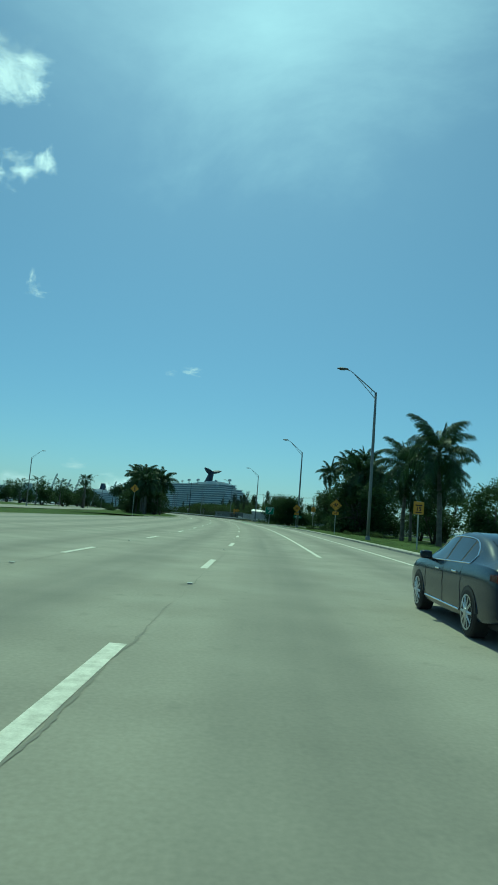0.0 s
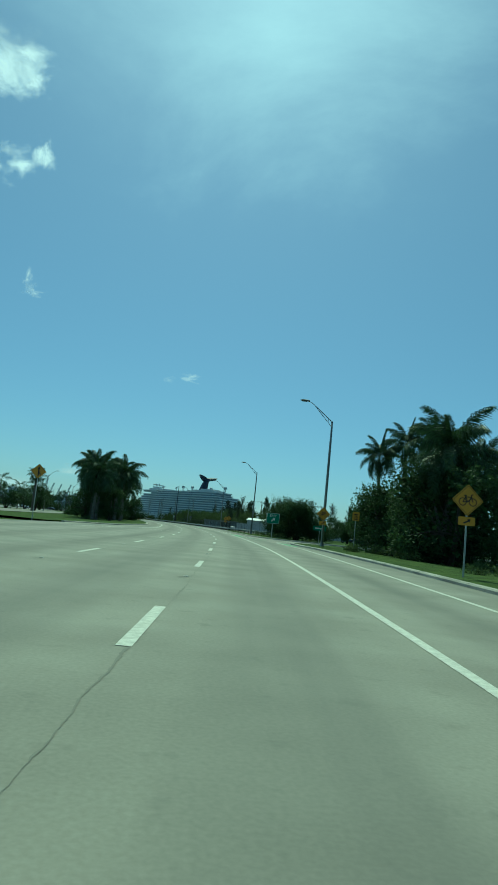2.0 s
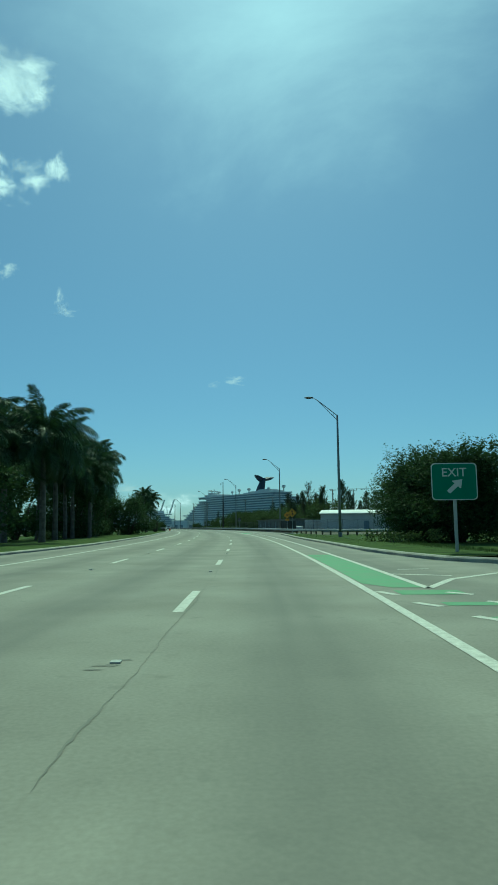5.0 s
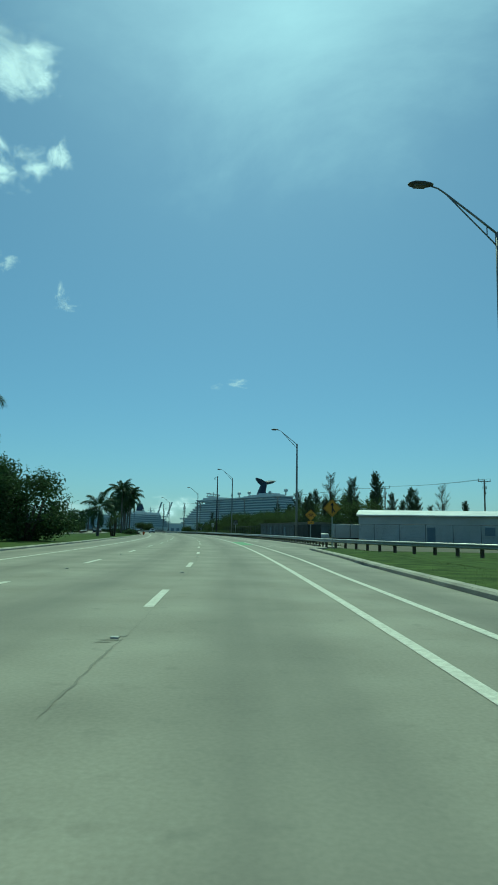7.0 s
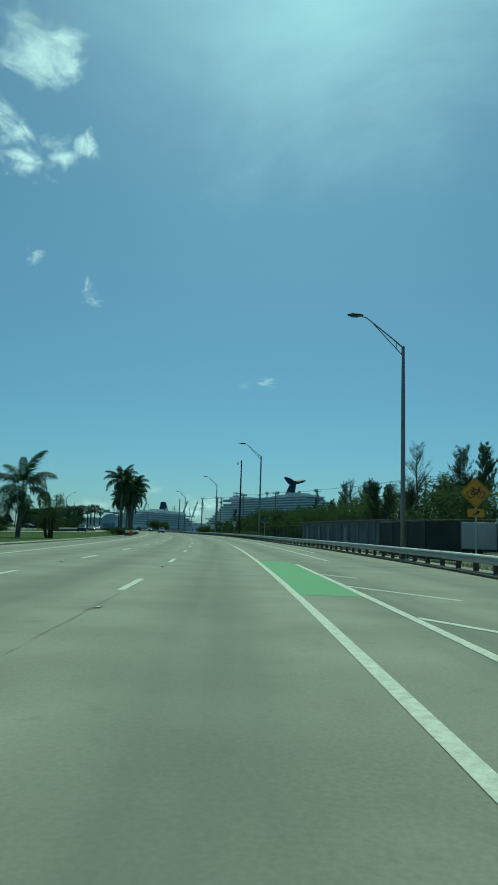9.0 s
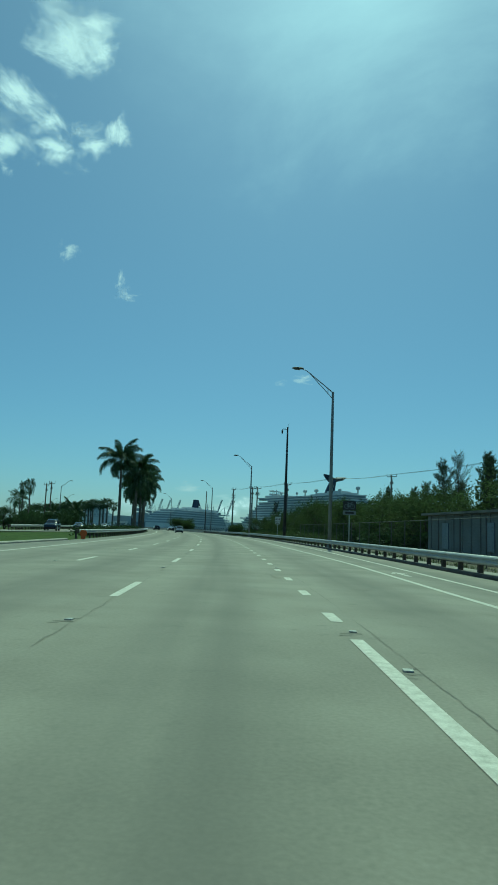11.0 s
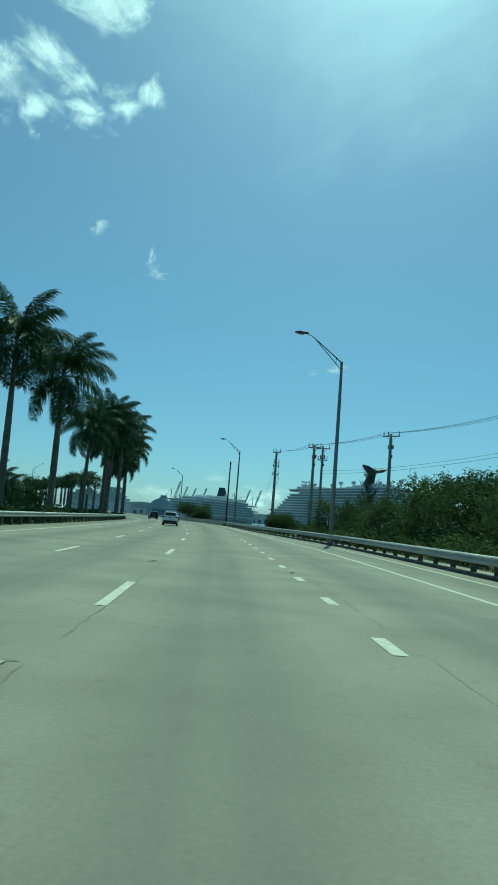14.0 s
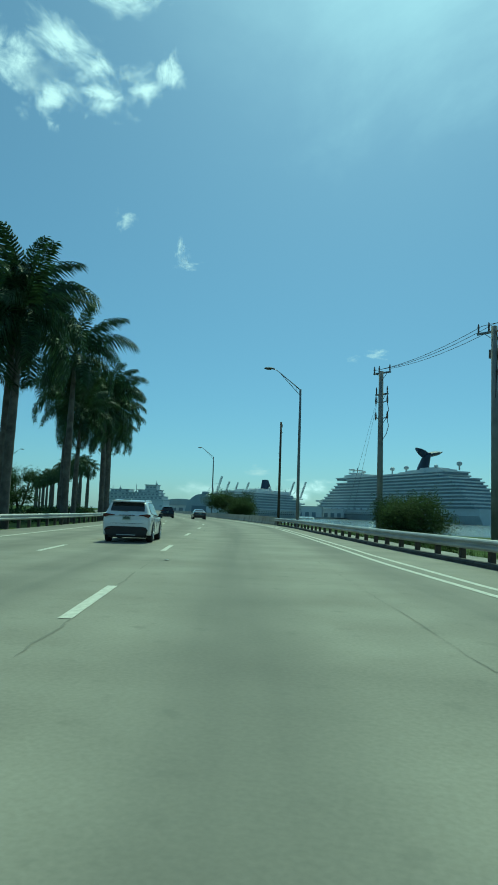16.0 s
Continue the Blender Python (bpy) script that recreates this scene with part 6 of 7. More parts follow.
em = thing("marker_post", "orange round marker on a short post beside the guardrail", "marker post", at=at_ground(-9.95, 303.0, 8))
part("post", Shape().box((0, 0, 0.3), (0.08, 0.05, 0.8), bevel=0.01), MAT["steel"], em)
part("panel", Shape().tube([(0, -0.03, 0.5), (0, -0.045, 0.5)], 0.27, 20).box((0, -0.037, 0.2), (0.34, 0.015, 0.3)), MAT["orange"], em, "faded orange panel")
for x, y in ((-42.5, 452),):
    ob = thing("marker_post", "short reflector post beside the guardrail", "marker post", at=at_ground(x, y))
    part("post", Shape().box((0, 0, 0.6), (0.08, 0.03, 1.3), bevel=0.01), MAT["steel"], ob)
    part("reflector", plate(0.3, 0.4, 1.1, None, y=-0.02), MAT["orange"], ob, "orange reflector panel")


# ---- buildings and fence on the right ----
def shed(label, at, w, d, h, mat, doors, roof_up=0.5, cover="roof"):
    ob = thing("shed", label, "building", at=at)
    part("wall", Shape().box((w / 2, d / 2, h / 2), (w, d, h)), MAT[mat], ob)
    # a low gable: two sloping sheets with a thick eave, closed at the ends
    y0, y1, ym, up = -0.4, d + 0.4, d / 2, roof_up
    prof = [(y0, h - 0.02), (y0, h + 0.12), (ym, h + 0.12 + up), (y1, h + 0.12), (y1, h - 0.02)]
    part("roof", Shape().add([(x, q, z) for x in (-0.3, w + 0.3) for q, z in prof], [(0, 1, 2, 3, 4), (9, 8, 7, 6, 5)] + [(k, k + 5, (k + 1) % 5 + 5, (k + 1) % 5) for k in range(5)]), MAT[cover], ob)
    for x, ww, hh, z in doors:
        part("door" if z == 0 else "window", Shape().box((x, -0.03, z + hh / 2), (ww, 0.08, hh), bevel=0.01), MAT["ship_band"], ob)
    for k in range(int(w / 1.2)):
        part("cladding_rib", Shape().box((0.6 + 1.2 * k, -0.025, h / 2), (0.05, 0.05, h - 0.02)), MAT[mat], ob)
    for k in range(int(d / 1.2)):
        part("cladding_rib", Shape().box((-0.025, 0.6 + 1.2 * k, h / 2), (0.05, 0.05, h - 0.02)), MAT[mat], ob)
    return ob


shed("long low white metal shed with a pale roof", at_ground(26.2, 244.5, -14), 34, 9, 3.5, "wall_white", [(9, 1.0, 2.1, 0), (16, 1.2, 1.0, 1.2), (22, 1.0, 2.1, 0)], 0.75)
shed("long grey stucco utility building behind the fence", at_ground(15.3, 299.5, -79), 32, 6, 2.75, "wall_grey", [(3, 0.9, 1.6, 0.6), (9, 0.9, 1.6, 0.6), (13, 0.9, 1.6, 0.6), (20, 1.0, 2.1, 0)], 0.05, "dirty")
tr = thing("box_trailer", "white box trailer parked by the fence", "trailer", at=at_ground(24.5, 252.5, -8))
part("box", Shape().box((1.6, 1.1, 1.5), (4.6, 2.2, 1.9), bevel=0.05), MAT["wall_white"], tr)
part("panel_gap", Shape().box((1.9, -0.02, 1.5), (0.06, 0.04, 1.85)), MAT["trim"], tr)
for x in (0.6, 2.6):
    part("wheel", Shape().tube([(x, 0.05, 0.36), (x, 0.3, 0.36)], 0.36, 16), MAT["tyre"], tr)
part("frame", Shape().box((1.6, 1.1, 0.5), (5.0, 1.8, 0.14)), MAT["dark_steel"], tr)
tank = thing("tank", "rounded white tank on the ground", "tank", at=at_ground(22.6, 252))
part("body", Shape().tube([(-0.8, 0, 0.6), (-0.65, 0, 0.6), (0.65, 0, 0.6), (0.8, 0, 0.6)], [0.3, 0.55, 0.55, 0.3], 16), MAT["wall_white"], tank, smooth=True)
part("cradle", Shape().box((-0.4, 0, 0.1), (0.12, 0.8, 0.3)).box((0.4, 0, 0.1), (0.12, 0.8, 0.3)), MAT["dark_steel"], tank)


def fence(points, label, h=2.3, screen=()):
    """A wire fence: round posts, top rail, thin wires and dark mesh panels."""
    ob = thing("fence", label, "fence")
    pts = [Vector((x, y, 0)) for x, y in points]
    run = []
    for a, b in zip(pts, pts[1:]):
        n = max(1, round((b - a).length / 3.0))
        run += [a.lerp(b, i / n) for i in range(n)]
    run.append(pts[-1])
    post = Shape().tube([(0, 0, -0.2), (0, 0, h + 0.05)], 0.035, 8).mesh("post", MAT["fence_post"])
    for i, p in enumerate(run):
        part("post", post, None, ob, at=Matrix.Translation(p))
    for i, (a, b) in enumerate(zip(run, run[1:])):
        part("top_rail", Shape().tube([a + Vector((0, 0, h)), b + Vector((0, 0, h))], 0.02, 6), MAT["fence_post"], ob)
        wires = Shape()
        n = 14
        for k in range(n + 1):
            z = 0.1 + (h - 0.1) * k / n
            wires.tube([a + Vector((0, 0, z)), b + Vector((0, 0, z))], 0.002, 3, caps=False)
        for k in range(24):
            p = a.lerp(b, k / 24)
            wires.tube([p + Vector((0, 0, 0.05)), p + Vector((0, 0, h))], 0.002, 3, caps=False)
        part("wire_panel", wires, MAT["mesh"], ob)
        if screen(i):
            d = (b - a).normalized()
            s = Vector((d.y, -d.x, 0)) * 0.03
            part("screen_panel", Shape().add([a + s, b + s, b + s + Vector((0, 0, h - 0.08)), a + s + Vector((0, 0, h - 0.08)), a + s * 1.4, b + s * 1.4, b + s * 1.4 + Vector((0, 0, h - 0.08)), a + s * 1.4 + Vector((0, 0, h - 0.08))],
                                             [(0, 1, 2, 3), (7, 6, 5, 4), (0, 4, 5, 1), (1, 5, 6, 2), (2, 6, 7, 3), (3, 7, 4, 0)]), MAT["mesh"], ob, "dark green privacy mesh")
    return ob


fence([(44, 225), (34, 231), (24.0, 238.0)] + [tuple(on_road(14.2, y)[:2]) for y in range(244, 345, 10)], "wire fence on grey posts with dark mesh", screen=lambda i: 9 < i < 14)


# ---- vehicles ----
def wheel(parent, x, y, r=0.36, w=0.23, name="wheel"):
    side = 1 if x > 0 else -1
    ob = part(name, Shape().tube([(x - side * w, y, r), (x - side * (w - 0.02), y, r), (x - side * 0.05, y, r), (x - side * 0.02, y, r), (x, y, r)], [r * 0.93, r, r, r * 0.98, r * 0.9], 32), MAT["tyre"], parent, "black tyre", smooth=False)
    part("rim_well", Shape().tube([(x - side * 0.02, y, r), (x + side * 0.004, y, r)], [r * 0.72, r * 0.7], 28), MAT["trim"], ob)
    spokes = Shape()
    for k in range(10):
        a = 2 * math.pi * k / 10
        d = Vector((0, math.cos(a), math.sin(a)))
        s = Vector((0, -math.sin(a), math.cos(a)))
        c = Vector((x, y, r))
        out = Vector((side, 0, 0))
        ring = [c + d * q + s * e + out * h for q, e, h in ((0.04, -0.028, 0.02), (0.04, 0.028, 0.02), (r * 0.68, 0.018, 0.008), (r * 0.68, -0.018, 0.008), (0.04, 0.0, 0.03), (r * 0.68, 0.0, 0.016))]
        spokes.add(ring, [(0, 4, 5, 3), (4, 1, 2, 5)] if side > 0 else [(3, 5, 4, 0), (5, 2, 1, 4)])
    spokes.tube([(x, y, r), (x + side * 0.032, y, r)], [0.07, 0.055], 12)
    n = 28
    for k in range(n):
        a, b = 2 * math.pi * k / n, 2 * math.pi * (k + 1) / n
        spokes.add([(x + side * h, y + q * math.cos(c), r + q * math.sin(c)) for q, c, h in ((r * 0.66, a, 0.008), (r * 0.73, a, 0.012), (r * 0.73, b, 0.012), (r * 0.66, b, 0.008))], [(0, 1, 2, 3)])
    part("rim", spokes, MAT["rim"], ob, "alloy rim with ten spokes")
    return ob


class Coachwork:
    """The skin of a car: smooth cross sections through stations (y, sill, belt, top, roof half-width, width factor)."""
    LOW = ((0.86, 0.0), (0.955, 0.02), (0.985, 0.1), (0.992, 0.32), (1.0, 0.58), (0.996, 0.76), (0.98, 0.9), (0.95, 0.985))
    HIGH = ((0.0, 0.02), (0.1, 0.1), (0.3, 0.3), (0.52, 0.52), (0.74, 0.73), (0.9, 0.87))
    ROOF = ((0.94, 0.94), (0.84, 0.975), (0.66, 0.992), (0.4, 1.0), (0.0, 1.004))

    def __init__(self, stations, half):
        self.s, self.half = stations, half
        ys = [q[0] for q in stations]
        self.slopes = []
        for c in range(1, 6):
            d = [(stations[i + 1][c] - stations[i][c]) / (ys[i + 1] - ys[i]) for i in range(len(ys) - 1)]
            self.slopes.append([d[0]] + [0.0 if a * b <= 0 else 2 * a * b / (a + b) for a, b in zip(d, d[1:])] + [d[-1]])

    def at(self, y):
        s = self.s
        i = max(k for k in range(len(s) - 1) if s[k][0] <= y or k == 0)
        w = s[i + 1][0] - s[i][0]
        t = min(1.0, max(0.0, (y - s[i][0]) / w))
        out = []
        for c in range(1, 6):
            a, b, m, n = s[i][c], s[i + 1][c], self.slopes[c - 1][i] * w, self.slopes[c - 1][i + 1] * w
            out.append((2 * t ** 3 - 3 * t ** 2 + 1) * a + (t ** 3 - 2 * t ** 2 + t) * m + (3 * t ** 2 - 2 * t ** 3) * b + (t ** 3 - t ** 2) * n)
        return out

    def ring(self, y):
        zb, belt, top, wr, k = self.at(y)
        w = self.half * k
        h = max(0.012, top - belt)
        pts = [Vector((w * a, y, zb + (belt - zb) * b)) for a, b in self.LOW]
        foot = w * 0.945
        pts += [Vector((foot + (wr - foot) * a, y, belt + h * b)) for a, b in self.HIGH]
        return pts + [Vector((wr * a, y, belt + h * b)) for a, b in self.ROOF]

    def side(self, y, z, out=0.005):
        """The point of the flank at that length and height, set a little outwards."""
        r = self.ring(y)
        for p, q in zip(r, r[1:]):
            if p.z <= z <= q.z:
                return Vector((p.x + (q.x - p.x) * (z - p.z) / max(1e-6, q.z - p.z) + out, y, z))
        return Vector((r[-5].x + out, y, z))

    def top(self, y, x):
        r = self.ring(y)
        for p, q in zip(r[9:], r[10:]):
            if q.x <= abs(x) <= p.x:
                return p.z + (q.z - p.z) * (p.x - abs(x)) / max(1e-6, p.x - q.x)
        return r[-1].z

    def skin(self, paint):
        ys = []
        for a, b in zip(self.s, self.s[1:]):
            n = max(2, int((b[0] - a[0]) / 0.16))
            ys += [a[0] + (b[0] - a[0]) * i / n for i in range(n)]
        ys.append(self.s[-1][0])
        rings = [self.ring(y) for y in ys]
        rings = [r + [Vector((-p.x, p.y, p.z)) for p in reversed(r[:-1])] for r in rings]
        n = len(rings[0])
        body = Shape()
        for r in rings:
            body.v += [tuple(p) for p in r]
        for i in range(len(rings) - 1):
            body.f += [(i * n + j, (i + 1) * n + j, (i + 1) * n + j + 1, i * n + j + 1) for j in range(n - 1)]
        k = (len(rings) - 1) * n
        body.f += [tuple(range(n)), tuple(range(k + n - 1, k - 1, -1))]
        me = body.mesh("body", paint)
        bm = bmesh.new()
        bm.from_mesh(me)
        bmesh.ops.recalc_face_normals(bm, faces=bm.faces)
        for f in bm.faces:
            f.smooth = True
        for e in bm.edges:
            if len(e.link_faces) == 2 and e.calc_face_angle(0) > radians(48):
                e.smooth = False
        bm.to_mesh(me)
        bm.free()
        return me

    def pane(self, y0, y1, tail, low, high, side, out=0.006):
        """A side window between two lengths; towards the tail its head sinks in an arc."""
        sh, n, m = Shape(), 14, 5
        for i in range(n + 1):
            y = y0 + (y1 - y0) * i / n
            _, belt, top, _, _ = self.at(y)
            h = top - belt
            up = high
            if y < tail[0]:
                up = low + (high - low) * math.sqrt(max(0.0, 1 - ((tail[0] - y) / (tail[0] - tail[1])) ** 2))
            for j in range(m + 1):
                p = self.side(y, belt + h * (low + (up - low) * j / m), out)
                sh.v.append((side * p.x, p.y, p.z))
        for i in range(n):
            for j in range(m):
                a = i * (m + 1) + j
                q = (a, a + m + 1, a + m + 2, a + 1)
                sh.f.append(q if side > 0 else q[::-1])
        edge = [sh.v[i * (m + 1)] for i in range(n + 1)] + [sh.v[i * (m + 1) + m] for i in range(n, -1, -1)]
        return sh, edge

    def screen(self, y0, y1, wide0, wide1):
        sh, n, m = Shape(), 8, 10
        for i in range(n + 1):
            y = y0 + (y1 - y0) * i / n
            wr = self.at(y)[3] * (wide0 + (wide1 - wide0) * i / n)
            slope = (self.top(y + 0.01, 0) - self.top(y - 0.01, 0)) / 0.02
            k = 0.007 / math.hypot(1, slope)
            for j in range(m + 1):
                x = wr * (2 * j / m - 1)
                sh.v.append((x, y - slope * k, self.top(y, x) + k))
        sh.f += [(i * (m + 1) + j, i * (m + 1) + j + 1, (i + 1) * (m + 1) + j + 1, (i + 1) * (m + 1) + j) for i in range(n) for j in range(m)]
        return sh


def car(name, label, stations, half, paint, wheels, wheel_r, panes, tail, rear, front, seams, handles, trim_line, lip):
    """Forward is +y. panes: lengths of the side windows; tail: where their head begins to sink and where it meets the belt."""
    ob = thing(name, label, "car", "cars")
    c = Coachwork(stations, half)
    part("body", c.skin(paint), None, ob)
    part("rear_window", c.screen(*rear), MAT["car_glass"], ob, "dark tinted glass", smooth=True)
    part("windscreen", c.screen(*front), MAT["car_glass"], ob, "dark tinted glass", smooth=True)
    for side in (-1, 1):
        sh, edge = c.pane(panes[0][0] - 0.02, panes[-1][1] + 0.03, tail, 0.03, 0.84, side, 0.003)
        part("window_surround", sh, MAT["trim"], ob)
        part("window_trim", Shape().tube(edge + edge[:1], 0.011, 6), MAT[trim_line], ob, "bright window trim" if trim_line == "chrome" else "")
        for y0, y1 in panes:
            part("window", c.pane(y0, y1, (tail[0], tail[1] + 0.02), 0.06, 0.81, side, 0.007)[0], MAT["car_glass"], ob, "dark tinted glass", smooth=True)
        for y, top_z in seams:
            pts = [c.side(y + 0.03 * math.sin(3 * k), 0.32 + (top_z - 0.32) * k / 6, 0.001) for k in range(7)]
            part("door_seam", Shape().tube([(side * p.x, p.y, p.z) for p in pts], 0.005, 5), MAT["trim"], ob)
        for y, z in handles:
            p = c.side(y, z, 0.012)
            part("door_handle", Shape().box((side * p.x, y, z), (0.035, 0.19, 0.032), bevel=0.012), paint if paint is MAT["car_white"] else MAT["chrome"], ob)
        for y in wheels:
            x = side * (half + 0.008)
            wheel(ob, x, y, wheel_r)
            # flat black patch on the flank, painted for the shade round the wheel
            well, m = Shape(), 22
            pts = [(side * (half + 0.004), y + wheel_r * 1.08 * math.cos(a), wheel_r + wheel_r * 1.08 * math.sin(a)) for a in (math.pi * (0.02 + 0.96 * k / m) for k in range(m + 1))]
            well.add(pts, [tuple(range(m + 1))])
            part("wheel_well", well, MAT["trim"], ob)
            arc = [(p[0] - side * (0.016 if lip else 0.014), y + (p[1] - y) * 1.04, wheel_r + (p[2] - wheel_r) * 1.04) for p in pts]
            part("wheel_arch", Shape().tube(arc, 0.028 if lip else 0.009, 8), MAT["trim"] if lip else paint, ob, "black wheel arch" if lip else "", smooth=True)
    part("underbody", Shape().box((0, 0, 0.29), (half * 1.6, stations[-1][0] - stations[0][0] - 0.6, 0.2)), MAT["trim"], ob)
    return ob, c


def details(ob, half, y0, plate_z, lamp_z, mirror, paint, bumper_z):
    """Rear lamps, plate with bars, bumper trim, mirrors."""
    for side in (-1, 1):
        lamp = [(side * half * x, lamp_z + z) for x, z in ((0.5, 0.03), (0.86, 0.075), (0.965, 0.06), (0.975, -0.02), (0.9, -0.07), (0.72, -0.01), (0.5, 0.008))]
        part("tail_lamp", Shape().extrude(lamp if side > 0 else lamp[::-1], y0 - 0.004, y0 + 0.32), MAT["red_lens"], ob, "dark red wedge-shaped tail lamp")
        hx, hy, hz = mirror
        m = part("mirror", Shape().box((side * (hx + 0.13), hy, hz), (0.2, 0.15, 0.14), bevel=0.055), MAT["trim"] if paint is MAT["car_white"] else paint, ob, "rounded wing mirror", smooth=True)
        part("mirror_glass", Shape().box((side * (hx + 0.13), hy - 0.078, hz), (0.15, 0.006, 0.09)), MAT["car_glass"], m)
        part("mirror_arm", Shape().box((side * (hx + 0.02), hy + 0.02, hz - 0.06), (0.12, 0.07, 0.05), bevel=0.015), MAT["trim"], m)
    p = part("number_plate", Shape().box((0, y0 - 0.03, plate_z), (0.31, 0.012, 0.155), bevel=0.004), MAT["plate"], ob, "pale green-grey plate with bars")
    part("plate_bars", Shape().box((0, y0 - 0.038, plate_z + 0.005), (0.25, 0.004, 0.06)).box((0, y0 - 0.038, plate_z + 0.055), (0.14, 0.004, 0.018)), MAT["plate_bar"], p)
    low = [(-0.84, -0.14), (-0.5, -0.2), (0.5, -0.2), (0.84, -0.14), (0.9, 0.02), (0.82, 0.13), (0.62, 0.16), (-0.62, 0.16), (-0.82, 0.13), (-0.9, 0.02)]
    part("rear_trim", Shape().extrude([(half * x, bumper_z + z) for x, z in low], y0 - 0.02, y0 + 0.3), MAT["trim"], ob, "black lower bumper trim")
    part("skid_strip", Shape().box((0, y0 - 0.025, bumper_z - 0.16), (half * 0.8, 0.03, 0.035), bevel=0.01), MAT["car_silver"], ob, "silver skid strip")
    for side in (-1, 1):
        part("reflector", Shape().box((side * half * 0.74, y0 - 0.02, bumper_z + 0.05), (0.16, 0.02, 0.025), bevel=0.006), MAT["red_lens"], ob)


SUV = [(-2.31, 0.46, 0.76, 0.78, 0.66, 0.84), (-2.29, 0.38, 0.92, 0.94, 0.70, 0.93), (-2.24, 0.33, 1.03, 1.06, 0.74, 0.97), (-2.14, 0.29, 1.08, 1.17, 0.76, 0.99), (-1.98, 0.27, 1.10, 1.44, 0.70, 1.0), (-1.88, 0.26, 1.10, 1.565, 0.66, 1.0), (-1.6, 0.255, 1.09, 1.615, 0.645, 1.0),
       (-0.7, 0.25, 1.04, 1.65, 0.64, 1.0), (-0.1, 0.25, 1.01, 1.645, 0.64, 1.0), (0.4, 0.25, 1.0, 1.58, 0.625, 1.0), (0.8, 0.255, 0.99, 1.34, 0.66, 1.0), (1.2, 0.26, 0.985, 1.07, 0.72, 1.0), (1.8, 0.28, 0.93, 0.99, 0.70, 0.99), (2.12, 0.31, 0.82, 0.87, 0.64, 0.95), (2.28, 0.38, 0.68, 0.70, 0.55, 0.86), (2.32, 0.45, 0.58, 0.60, 0.48, 0.78)]


def sport_utility(paint, label):
    ob, c = car("sport_utility_car", label, SUV, 0.92, paint, (-1.33, 1.33), 0.37, ((-1.62, -1.12), (-1.06, -0.22), (-0.14, 0.86)), (-1.1, -1.75), (-2.12, -1.92, 0.86, 0.9), (0.42, 1.14, 0.82, 0.9),
                ((-1.0, 1.0), (-0.18, 1.0), (0.94, 0.96)), ((-0.78, 0.93), (0.1, 0.9)), "trim", True)
    details(ob, 0.92, -2.3, 0.93, 1.03, (0.86, 0.72, 1.06), paint, 0.46)
    part("spoiler", Shape().add([(s * 0.62, y, z) for y, z in ((-1.7, 1.62), (-2.08, 1.585), (-2.1, 1.56), (-1.86, 1.535)) for s in (-1, 1)], [(0, 2, 3, 1), (2, 4, 5, 3), (4, 6, 7, 5), (6, 0, 1, 7), (0, 6, 4, 2), (1, 3, 5, 7)]), paint, ob)
    for x in (-0.6, 0.6):
        part("roof_rail", Shape().tube([(x, -1.5, 1.60), (x, -1.35, 1.645), (x, 0.1, 1.65), (x, 0.3, 1.60)], 0.018, 8), MAT["chrome"], ob, "bright roof rail")
    part("antenna_fin", Shape().add([(0, -1.35, 1.62), (0, -1.1, 1.64), (0.02, -1.2, 1.64), (-0.02, -1.2, 1.64), (0, -1.33, 1.70)], [(0, 2, 4), (0, 4, 3), (1, 4, 2), (1, 3, 4)]), paint, ob)
    part("wiper", Shape().tube([(0.0, -2.17, 1.19), (-0.34, -2.13, 1.23)], 0.012, 6), MAT["trim"], ob)
    part("tailgate_seam", Shape().box((0, -2.312, 0.735), (1.25, 0.008, 0.01)).box((0, -2.285, 1.045), (0.6, 0.03, 0.022)), MAT["trim"], ob)
    return ob


suv = sport_utility(MAT["car_white"], "pearl white compact sport utility car with dark glass")
suv.matrix_basis = Matrix.Translation(on_road(-2.2, 402.9)) @ Matrix.Rotation(radians(heading(402.9)), 4, "Z") @ Matrix.Scale(0.94, 4)

SEDAN = [(-2.40, 0.46, 0.70, 0.72, 0.62, 0.80), (-2.37, 0.38, 0.84, 0.86, 0.66, 0.90), (-2.28, 0.32, 0.95, 0.98, 0.69, 0.96), (-2.05, 0.27, 0.975, 1.04, 0.70, 0.99), (-1.75, 0.24, 0.98, 1.09, 0.67, 1.0), (-1.35, 0.23, 0.975, 1.24, 0.60, 1.0), (-0.95, 0.22, 0.965, 1.355, 0.565, 1.0),
         (-0.45, 0.21, 0.95, 1.415, 0.56, 1.0), (0.0, 0.21, 0.94, 1.425, 0.565, 1.0), (0.4, 0.21, 0.93, 1.375, 0.57, 1.0), (0.85, 0.22, 0.92, 1.18, 0.61, 1.0), (1.3, 0.23, 0.91, 0.985, 0.68, 1.0), (1.85, 0.25, 0.84, 0.905, 0.66, 0.985), (2.2, 0.30, 0.73, 0.78, 0.58, 0.93), (2.36, 0.37, 0.62, 0.64, 0.5, 0.83), (2.40, 0.44, 0.54, 0.56, 0.42, 0.75)]


